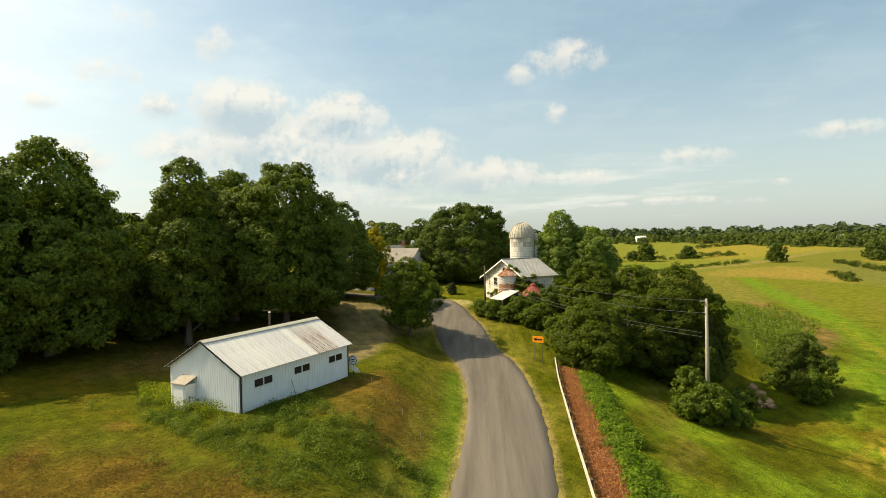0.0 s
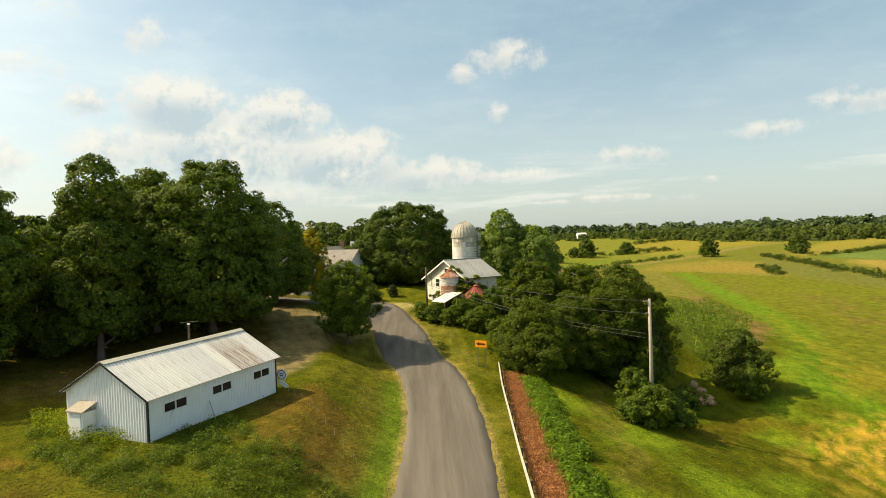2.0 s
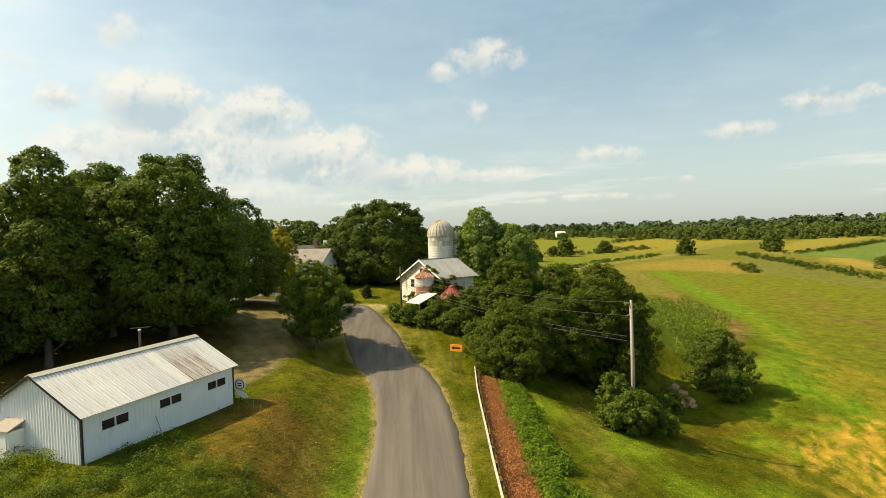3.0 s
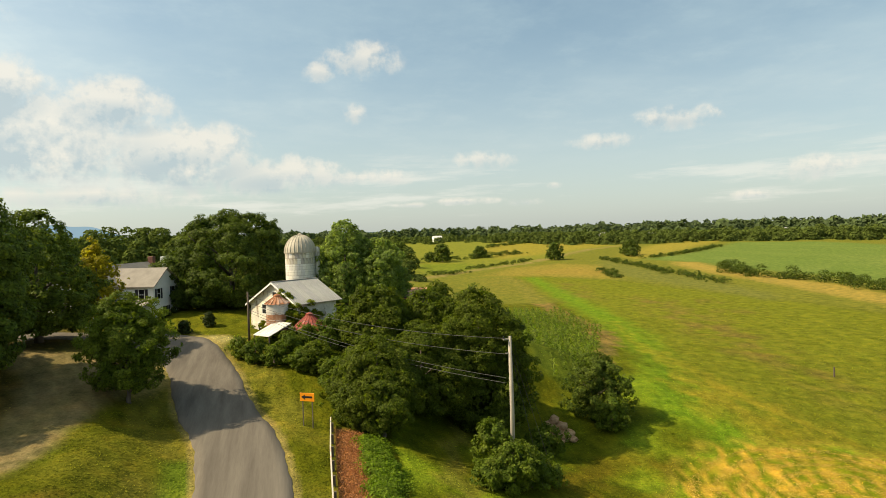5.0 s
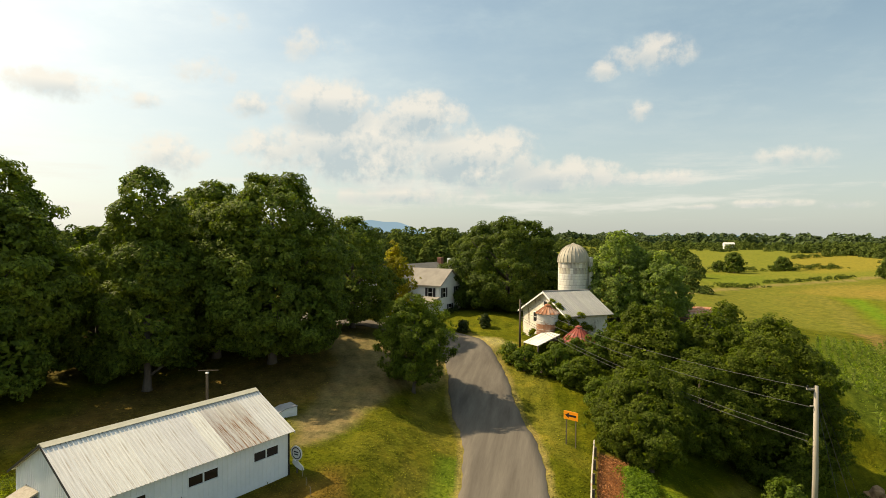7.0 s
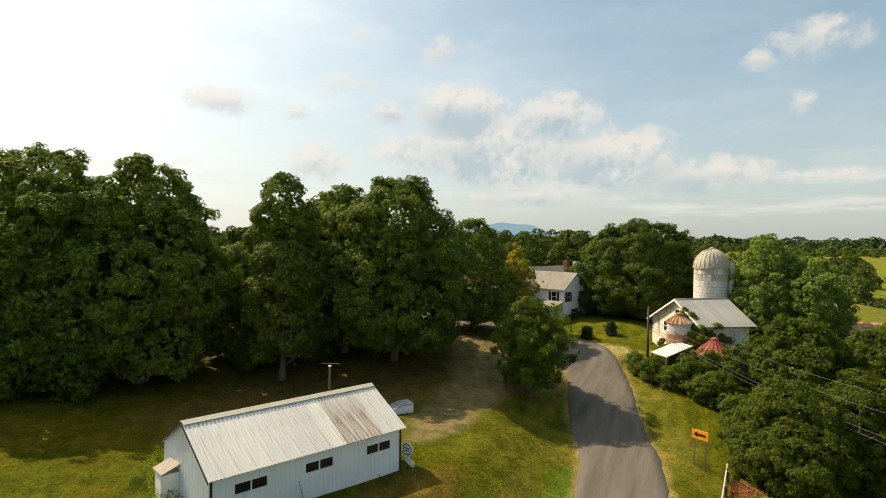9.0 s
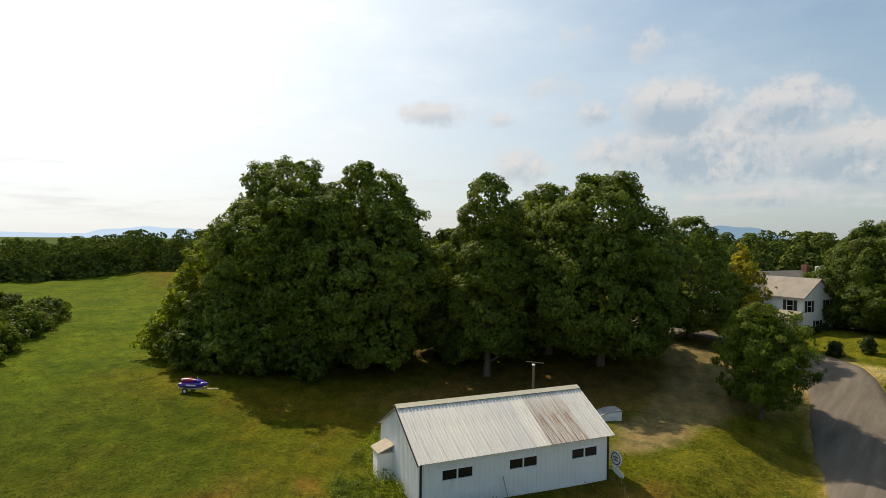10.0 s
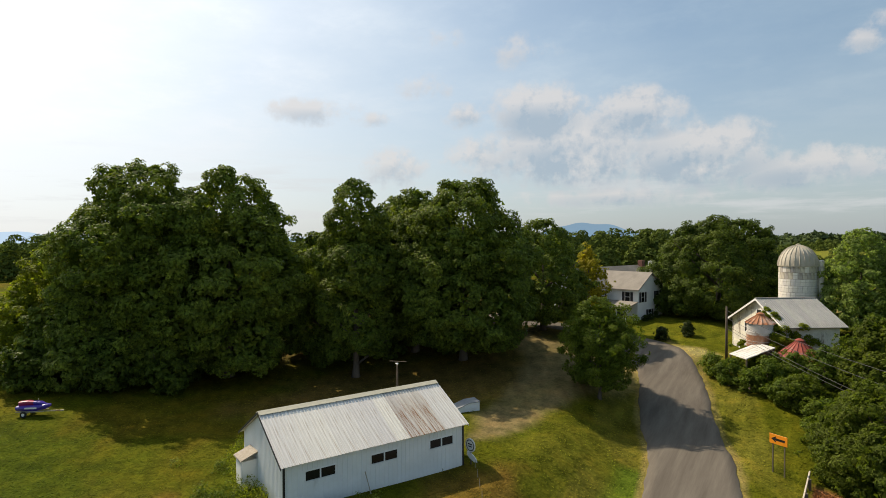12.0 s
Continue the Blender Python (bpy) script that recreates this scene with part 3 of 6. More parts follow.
ROAD_Y = np.arange(-80.0, 220.0)
ROAD_X = np.interp(ROAD_Y, (-80, 20, 33, 39, 48, 56, 63.5, 71, 76, 82, 90, 104, 130), (-6, 0.4, 1.1, 1.6, 1.9, 1.6, 0.6, -1.9, -3.0, -4.6, -9.0, -20, -46))
ROAD_X = np.convolve(np.pad(ROAD_X, 4, mode="edge"), np.array([1, 3, 6, 8, 9, 8, 6, 3, 1]) / 45, "valid")


def road_x(y):
    """The middle of the road at each y."""
    return np.interp(y, ROAD_Y, ROAD_X)


ROAD_LEAN = 1 / np.sqrt(1 + np.gradient(ROAD_X) ** 2)


def road_offset(x, y):
    """How far to the right of the road's middle a place lies, square to the road."""
    return (x - road_x(y)) * np.interp(y, ROAD_Y, ROAD_LEAN)


def wobble(x, y):
    return np.sin(x * 1.7 + 1.3 * np.sin(y * 1.1)) * np.cos(y * 1.3 - 0.7 * np.sin(x * 0.9))


def height(x, y):
    """The ground's height."""
    far = np.hypot(x, y - 20)
    rz = ramp(y, (10, -3.0), (52, -2.5), (66, -1.7), (78, 0.6), (88, 2.2), (104, 3.4))
    d = road_offset(x, y)
    left = ramp(y, (10, -1.6), (40, 0.2), (62, 0.2), (84, 2.9), (100, 3.4)) + 1.0 * ease(-np.asarray(x, float), 25, 60)
    valley = -9.3 - 2.2 * ease(x, 45, 110) + 1.5 * ease(y, 60, 85) * (1 - ease(x, 40, 80)) + 8.5 * ease(far, 350, 900) + 6 * ease(far, 900, 2400)
    begin = ramp(y, (60, 4.2), (95, 26))
    span = 29 - 9 * ease(y, 59, 75) + 8 * ease(y, 75, 95)
    t = np.clip((d - begin) / span, 0, 1)
    right = rz + (valley - rz) * (0.5 * t * t * (3 - 2 * t) + 0.5 * t)
    h = np.where(d < 0, rz + (left - rz) * ease(-d, 3.2, 10.5), right)
    h = h - 14 * ease(far, 260, 420) * (1 - ease(x, -60, 60)) * (1 - ease(far, 700, 2200))
    return h + wobble(np.asarray(x) * 0.11, np.asarray(y) * 0.11) * 0.18 * ease(np.abs(d), 3.6, 7.5)


def line_distance(x, y, pts):
    out = np.full(np.shape(x), 1e9)
    for (ax, ay), (bx, by) in zip(pts, pts[1:]):
        t = np.clip(((x - ax) * (bx - ax) + (y - ay) * (by - ay)) / ((bx - ax) ** 2 + (by - ay) ** 2), 0, 1)
        out = np.minimum(out, np.hypot(x - ax - t * (bx - ax), y - ay - t * (by - ay)))
    return out


def inside(x, y, pts):
    hit = np.zeros(np.shape(x), bool)
    for (ax, ay), (bx, by) in zip(pts, pts[1:] + pts[:1]):
        if ay != by:
            hit ^= ((ay > y) != (by > y)) & (x < (bx - ax) * (y - ay) / (by - ay) + ax)
    return hit


def area(x, y, pts, soft):
    """1 inside an outline, falling off over soft metres round it."""
    d = line_distance(x, y, pts + pts[:1])
    d = np.where(inside(x, y, pts), d, -d)
    return ease(d, -soft, soft)


RAIL = [(5.6, 26.0), (6.0, 34.0), (6.4, 42.0), (6.9, 50.0), (7.4, 58.0), (8.0, 65.0)]
FAR_ROAD = [(-10, 200), (54, 273), (86, 324), (125, 369), (171, 401), (231, 464), (295, 527), (334, 549), (420, 600)]
DRIVE = [(-13.0, 53.5), (-10.9, 55.5), (-10.2, 60.0), (-10.1, 65.0), (-9.2, 70.5), (-6.8, 73.2), (-6.4, 80.5), (-10.5, 81.5), (-15.0, 80.5), (-21.0, 83.5), (-22.5, 80.0), (-17.5, 74.5), (-16.0, 67.0), (-15.0, 58.0)]
WEEDY = [(-26.8, 45.3), (-23.5, 43.7), (-16.4, 38.7), (-12.1, 42.4), (-6.3, 37.2), (-2.6, 35.6), (-2.4, 32.6), (-10.1, 27.9), (-13.3, 32.1), (-20, 34.9)]
GRASS, LUSH, DRY = (0.080, 0.088, 0.009), (0.066, 0.098, 0.008), (0.112, 0.084, 0.014)


def swath(x, y):
    """How far a place lies out across the mown swaths, which turn round one end."""
    return np.hypot((x - 48.0) * 0.95, np.maximum(y - 51.5, 0))


def tints(x, y):
    """The colour of what grows or lies at each place."""
    wx = x + 1.4 * wobble(x * 0.35, y * 0.35) + 0.6 * wobble(y * 1.1 + 4, x * 1.1)
    wy = y + 1.4 * wobble(y * 0.33 + 2, x * 0.37) + 0.6 * wobble(x * 1.2, y * 1.0 + 1)
    d = road_offset(x, y)
    col = np.empty(x.shape + (3,))
    col[:] = GRASS

    def paint(mask, colour, amount=1.0):
        m = np.clip(mask * amount, 0, 1)[..., None]
        col[:] = col * (1 - m) + np.array(colour) * m

    patch = 0.5 + 0.5 * wobble(x * 0.085 + 1, y * 0.085)
    patch2 = 0.5 + 0.5 * wobble(x * 0.31 + 3, y * 0.27 + 1)
    left = d < 0
    paint(left * ease(patch * 0.6 + patch2 * 0.4, 0.40, 0.72), DRY, 0.75)
    paint(left * ease(patch2, 0.6, 0.9), LUSH, 0.45)
    # mown field to the far left, brighter
    paint(area(wx, wy, [(-48, 26), (-60, 42), (-75, 56), (-190, 80), (-260, 60), (-190, 20), (-80, 8)], 5), (0.072, 0.108, 0.007), 0.9)
    mown = area(wx, wy, [(-44, 24), (-60, 42), (-75, 56), (-190, 80), (-260, 60), (-190, 20), (-80, 8)], 5)
    paint(mown * ease(patch2 * 0.5 + 0.5 * np.sin((x * 0.42 - y * 0.9) * 1.1 + wobble(x * 0.1, y * 0.1)) ** 2, 0.3, 0.8), (0.076, 0.092, 0.008), 0.5)
    for px, py, size in ((-33.6, 27.7, 3.6), (-30.3, 36.2, 1.6), (-23.4, 36.8, 1.8), (-37, 30, 2.2), (-27.5, 33.0, 1.4)):
        paint(ease(-np.hypot(wx - px, (wy - py) * 1.5), -size, -size * 0.35), (0.150, 0.085, 0.030), 0.6)
    paint(ease(0.5 + 0.5 * wobble(x * 0.17 + 5, y * 0.21), 0.45, 0.8) * mown, (0.046, 0.080, 0.005), 0.65)
    # rough meadow below the shed
    paint(area(wx, wy, [(-40, 18), (-34, 34), (-18, 36), (-8, 38), (-4, 44), (-2.5, 30), (-4, 8), (-40, 6)], 3), (0.088, 0.090, 0.018), 0.6)
    paint(area(wx, wy, [(-29, 27), (-26, 32.6), (-20, 32), (-12, 31), (-9, 27), (-12, 20), (-28, 20)], 1.8) * (0.6 + 0.4 * patch2), (0.112, 0.070, 0.021), 0.8)
    paint(area(wx, wy, [(-52, 32), (-40, 40), (-28, 38), (-27, 26), (-31, 14), (-60, 10), (-70, 22)], 3), (0.046, 0.070, 0.006), 0.72)
    paint(area(wx, wy, WEEDY, 1.6) * (0.55 + 0.45 * patch2), (0.076, 0.104, 0.011), 0.6)
    # bank between the shed and the road: scorched grass
    paint(area(wx, wy, [(-11.1, 49.6), (-8.4, 50.6), (-5.8, 47.4), (-3.6, 38.5), (-4.6, 36.4), (-8.3, 38.5), (-12.0, 43.0)], 1.6) * (0.55 + 0.45 * patch2), (0.150, 0.088, 0.034), 0.85)
    paint(area(wx, wy, [(-9, 54), (-5, 50), (-3.6, 58), (-6, 66), (-9, 62)], 2), (0.135, 0.132, 0.024), 0.7)
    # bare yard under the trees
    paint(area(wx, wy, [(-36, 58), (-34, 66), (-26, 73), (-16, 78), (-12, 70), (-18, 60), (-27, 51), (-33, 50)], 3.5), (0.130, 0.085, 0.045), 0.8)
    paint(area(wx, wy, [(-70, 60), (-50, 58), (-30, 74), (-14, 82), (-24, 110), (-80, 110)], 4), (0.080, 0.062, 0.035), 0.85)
    paint(area(x + 0.3 * (wx - x), y + 0.3 * (wy - y), DRIVE, 0.8) * (0.78 + 0.22 * ease(patch2, 0.2, 0.7)), (0.182, 0.143, 0.112), 0.97)
    # lawn of the house
    paint(area(wx, wy, [(-9.5, 88), (-3, 87), (0, 93), (-2, 106), (-12, 104)], 1.5), (0.098, 0.106, 0.013), 0.9)
    paint(area(wx, wy, [(-4.5, 85.2), (-1.4, 85.0), (-0.4, 88.2), (-3.2, 88.6)], 0.5), (0.36, 0.31, 0.22), 0.9)
    # verges
    paint((np.abs(d) > 2.6) * (np.abs(d) < 7) * (y < 90) * ease(patch2, 0.2, 0.8), (0.165, 0.150, 0.038), 0.6)
    paint(left * (np.abs(d) > 2.9) * ease(-(np.abs(d) - 4.6), -1.2, 0.4) * (y < 60), (0.100, 0.150, 0.022), 0.85)
    paint(ease(-(np.abs(np.abs(d) - 3.1)), -0.45, -0.15) * (y < 92), (0.24, 0.19, 0.11), 0.8)
    # beyond the rail: dead red brush, ivy, then the grass track
    beyond = x - np.interp(y, [p[1] for p in RAIL], [p[0] for p in RAIL])
    on = (y < 64) * (d > 0)
    paint(on * ease(beyond, 0.2, 0.6) * ease(-beyond, -3.0, -1.9), (0.26, 0.115, 0.085), 0.95)
    paint(on * ease(beyond, 2.4, 3.0) * ease(-beyond, -4.8, -4.0), (0.070, 0.115, 0.018), 0.9)
    slope = (d > 0) * (x < 60) * (beyond > 5)
    paint(slope * ease(patch * 0.5 + patch2 * 0.5, 0.3, 0.75), (0.150, 0.205, 0.022), 0.9)
    paint(ease(-line_distance(wx, wy, [(14, 40), (15, 52), (18, 64), (24, 76)]), -1.6, -0.5), (0.175, 0.150, 0.050), 0.45)
    paint(ease(-line_distance(wx, wy, [(26, 58), (31, 62), (36, 66), (40, 64)]), -2.6, -0.6), DRY, 0.6)
    # valley fields
    low = (x > 34) * (d > 20)
    field = area(wx, wy, [(50, 76), (76, 128), (127, 315), (154, 253), (158, 175), (158, 125), (140, 60), (100, 20), (64, 40), (60, 62)], 4) * low
    paint(field, (0.120, 0.130, 0.019), 0.95)
    rows = 0.5 + 0.5 * np.sin((x * 0.93 - y * 0.36) * 0.9 + 0.8 * wobble(x * 0.05, y * 0.05))
    paint(field * rows, (0.130, 0.145, 0.018), 0.35)
    bands = area(wx, wy, [(72, 65), (84, 98), (94, 126), (110, 170), (125, 200), (122, 160), (104, 118), (84, 84), (78, 60)], 7)
    paint(field * bands * ease(patch2, 0.2, 0.85), (0.145, 0.100, 0.045), 0.6)
    paint(field * area(wx, wy, [(100, 200), (112, 196), (134, 250), (124, 262)], 6) * ease(patch2, 0.2, 0.85), (0.150, 0.105, 0.05), 0.5)
    lush = [(46, 64), (47, 78), (62, 100), (74, 127), (86, 162), (105, 226), (124, 292), (131, 290), (112, 222), (94, 160), (80, 122), (66, 96), (54, 76), (52, 62)]
    paint(low * area(wx, wy, lush, 3.5), (0.100, 0.172, 0.016), 0.85)
    for px, py, size in ((135, 174, 9), (127, 150, 8), (101, 133, 7), (88, 103, 6), (83, 86, 5), (125, 182, 8), (101, 122, 6), (110, 150, 6)):
        spot = ease(-np.hypot((wx - px) * 0.8 + (wy - py) * 0.35, (wy - py) * 0.8 - (wx - px) * 0.2), -size, -size * 0.3)
        paint(field * spot * ease(patch2 + 0.3 * wobble(x * 1.1, y * 0.9), 0.2, 0.8), (0.125, 0.085, 0.042), 0.45)
    for track in ([(86, 150), (71.6, 114), (61, 88), (55.8, 74), (52.8, 64)], [(72, 111), (65, 88), (61.7, 73), (58, 63)], [(56, 87), (57, 76), (56, 66), (52, 56)], [(61, 87), (62, 76), (62, 66), (60, 56)], [(51, 72), (56, 78), (64, 84)]):
        paint(low * ease(-line_distance(wx, wy, track), -2.0, -0.5), (0.22, 0.18, 0.030), 0.40)
    ring = swath(wx, wy)
    stripes = ease(np.sin(ring * 3.4 + 0.7 * wobble(x * 0.35, y * 0.35)), -0.3, 0.7)
    straw = ease(-ring, -12.6, -11.2) * (x > 30) * (y > 18)
    paint(straw, (0.130, 0.150, 0.014), 0.85)
    paint(straw * stripes * (0.55 + 0.45 * ease(patch2, 0.1, 0.6)), (0.40, 0.26, 0.060), 0.92)
    paint(ease(-np.abs(ring - 14), -1.2, -0.3) * (x > 30) * (y < 72), (0.24, 0.19, 0.04), 0.6)
    # corn, bare strip, ploughed patch
    paint(low * area(wx, wy, [(38, 82), (42, 84), (62, 112), (70, 128), (76, 165), (72, 178), (56, 150), (36, 100)], 2), (0.085, 0.112, 0.022), 0.9)
    paint(ease(-line_distance(wx, wy, [(66, 118), (73, 135), (78, 158), (90, 205), (105, 250), (118, 300)]), -4.2, -2.0), (0.190, 0.130, 0.070), 0.8)
    paint(ease(-line_distance(wx, wy, [(45, 84.5), (56, 102), (66, 118)]), -2.0, -0.9), (0.175, 0.125, 0.070), 0.75)
    paint(area(wx, wy, [(75, 272), (75, 182), (90, 232), (112, 300), (118, 322), (92, 318)], 8), (0.130, 0.135, 0.030), 0.8)
    paint(area(wx, wy, [(98, 300), (84, 215), (92, 225), (116, 300)], 7), (0.165, 0.105, 0.045), 0.7)
    # beyond the valley
    paint(((x > 110) | (y > 190)) * (d > 20) * (1 - field), (0.140, 0.142, 0.036), 0.8)
    beyond_road = (y > 220) | (x > 150)
    paint(beyond_road * area(wx, wy, [(54, 276), (86, 328), (125, 372), (171, 405), (231, 468), (300, 530), (420, 604), (700, 1000), (120, 1000), (-20, 500)], 10), (0.150, 0.160, 0.035), 0.85)
    paint(area(wx, wy, [(177, 462), (214, 610), (325, 820), (447, 910), (363, 584), (254, 510)], 12), (0.215, 0.180, 0.045), 0.85)
    paint(area(wx, wy, [(94, 457), (137, 430), (139, 380), (90, 345)], 10), (0.120, 0.150, 0.026), 0.8)
    paint(area(wx, wy, [(112, 318), (148, 366), (190, 385), (206, 357), (182, 296), (158, 262), (143, 292)], 7), (0.205, 0.165, 0.050), 0.8)
    paint(area(wx, wy, [(140, 318), (150, 340), (185, 345), (180, 300), (160, 280)], 9), (0.25, 0.165, 0.060), 0.4)
    paint(area(wx, wy, [(237, 404), (210, 311), (182, 219), (167, 177), (155, 166), (164, 229), (172, 282), (206, 357)], 6), (0.120, 0.125, 0.045), 0.9)
    paint(area(wx, wy, [(256, 350), (264, 332), (227, 247), (211, 189), (189, 147), (176, 132), (171, 136), (190, 190), (211, 254), (238, 322)], 5), (0.255, 0.190, 0.070), 0.92)
    paint(area(wx, wy, [(257, 386), (320, 414), (454, 510), (495, 450), (476, 347), (380, 120), (230, 120), (219, 167), (243, 228), (246, 286), (266, 332)], 8), (0.104, 0.152, 0.052), 0.92)
    east = area(wx, wy, [(257, 386), (320, 414), (454, 510), (495, 450), (476, 347), (380, 120), (230, 120), (219, 167), (243, 228), (246, 286), (266, 332)], 8)
    paint(east * (0.5 + 0.5 * np.sin((x * 0.8 + y * 0.6) * 0.7 + wobble(x * 0.03, y * 0.03))) * ease(0.5 + 0.5 * wobble(x * 0.05, y * 0.06), 0.1, 0.7), (0.135, 0.172, 0.066), 0.6)
    paint(area(wx, wy, [(359, 524), (475, 598), (487, 563), (321, 437), (258, 392), (262, 420)], 9), (0.235, 0.195, 0.055), 0.8)
    paint(ease(-line_distance(wx, wy, FAR_ROAD), -4.2, -2.6), (0.215, 0.170, 0.105), 0.8)
    dist = np.hypot(x, y - 20)
    paint(ease(dist, 1000, 1400), (0.050, 0.085, 0.022), 0.9)
    paint(left * ease(dist, 200, 240), (0.045, 0.070, 0.020), 0.9)
    grain = 1 + 0.20 * wobble(x * 2.3, y * 2.1) * ease(-dist, -260, -60)
    return np.clip(col * grain[..., None] * np.array([1.0, 1.0, 0.6]), 0.004, 0.6)


def ground_sheet():
    """One sheet of ground, finest where the camera looks, out to the horizon."""
    cx, cy = 5.0, 6.0
    az = np.concatenate([np.arange(-92, 68, 0.42), np.arange(68, 268, 4.0)])
    r = 0.5 * np.exp(np.linspace(0, math.log(4600 / 0.5), 430))
    A, R = np.meshgrid(np.radians(az), r)
    X, Y = cx + R * np.sin(A), cy + R * np.cos(A)
    Z = height(X, Y)
    Z = Z - (ease(R, 3000, 4600)) * 20
    n, m = X.shape
    verts = np.stack([X, Y, Z], -1).reshape(-1, 3)
    i, j = np.meshgrid(np.arange(n - 1), np.arange(m), indexing="ij")
    jj = (j + 1) % m
    quads = np.stack([i * m + j, (i + 1) * m + j, (i + 1) * m + jj, i * m + jj], -1).reshape(-1, 4)[:, ::-1]
    centre = len(verts)
    verts = np.vstack([verts, [[cx, cy, height(cx, cy)]]])
    fan = [(centre, k, (k + 1) % m) for k in range(m)]
    me = bpy.data.meshes.new("ground")
    me.vertices.add(len(verts))
    me.vertices.foreach_set("co", verts.astype(np.float32).ravel())
    loops = np.concatenate([quads.ravel(), np.array(fan).ravel()[::-1]]).astype(np.int32)
    me.loops.add(len(loops))
    me.loops.foreach_set("vertex_index", loops)
    starts = np.concatenate([np.arange(len(quads)) * 4, len(quads) * 4 + np.arange(len(fan)) * 3]).astype(np.int32)
    me.polygons.add(len(starts))
    me.polygons.foreach_set("loop_start", starts)
    me.update(calc_edges=True)
    me.materials.append(GROUND)
    me.shade_smooth()
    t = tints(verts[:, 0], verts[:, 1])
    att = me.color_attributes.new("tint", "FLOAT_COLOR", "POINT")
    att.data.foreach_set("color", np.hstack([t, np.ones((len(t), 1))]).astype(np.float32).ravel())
    ob = new("ground", me)
    return tagged(ob, "sloping grass, meadow and valley fields with bare and dry patches", "ground", kind="structure")


ground_sheet()


def road_strip():
    mid = [(float(road_x(y)), float(y)) for y in np.arange(-60, 86, 0.5)]
    mid += [(-8.6, 87.6), (-11.5, 89.3), (-15.5, 90.6), (-20.5, 91.6), (-27, 92.5), (-36, 93.4), (-50, 94.6)]
    verts, faces = [], []
    across = 11
    for k, (x, y) in enumerate(mid):
        ax, ay = mid[max(k - 1, 0)]
        bx, by = mid[min(k + 1, len(mid) - 1)]
        length = math.hypot(bx - ax, by - ay)
        nx, ny = (by - ay) / length, -(bx - ax) / length
        half = 2.95
        rim = 0.05 * math.sin(y * 1.3) + 0.04 * math.sin(y * 3.1 + 1)
        for j in range(across):
            f = max(-1.0, min(1.0, 2 * (j - 1) / (across - 3) - 1))
            w = half * f
            skirt = j in (0, across - 1)
            if abs(f) > 0.99:
                w += (rim + 0.12 * skirt) * f
            px, py = x + nx * w, y + ny * w
            z = float(height(px, py)) + 0.06 if y > 84 else max(float(height(float(road_x(py)), py)), float(height(x, y)))
            verts.append((px, py, z + 0.085 - 0.05 * f * f - 0.25 * skirt))
        if k:
            a, b = (k - 1) * across, k * across
            faces += [(a + j, a + j + 1, b + j + 1, b + j) for j in range(across - 1)]
    ob = new("road", mesh_from("road", verts, faces, ASPHALT, True))
    tagged(ob, "grey worn asphalt country road with crumbling edges", "road", kind="structure")


road_strip()


def hills():
    """Blue hills on the horizon: a plain backdrop, glowing in its haze colour."""
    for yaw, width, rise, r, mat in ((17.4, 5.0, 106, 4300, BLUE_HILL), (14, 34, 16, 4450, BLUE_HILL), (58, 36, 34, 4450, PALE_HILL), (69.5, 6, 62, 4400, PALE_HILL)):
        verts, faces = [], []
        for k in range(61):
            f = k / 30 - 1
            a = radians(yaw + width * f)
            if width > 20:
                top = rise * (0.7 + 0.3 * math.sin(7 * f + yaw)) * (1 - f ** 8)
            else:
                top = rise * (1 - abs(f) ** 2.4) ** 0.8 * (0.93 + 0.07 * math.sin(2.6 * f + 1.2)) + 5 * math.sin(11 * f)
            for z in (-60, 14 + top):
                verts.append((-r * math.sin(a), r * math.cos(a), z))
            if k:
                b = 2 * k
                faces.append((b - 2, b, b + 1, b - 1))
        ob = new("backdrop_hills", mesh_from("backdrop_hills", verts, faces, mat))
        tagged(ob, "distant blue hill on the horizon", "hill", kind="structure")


hills()

# ---- shed by the road ----
def frame_of(x, y, z, ux, uy):
    """A pose at x, y, z whose local x runs along (ux, uy)."""
    return pose(x, y, z, 0, 0, math.degrees(math.atan2(uy, ux)))


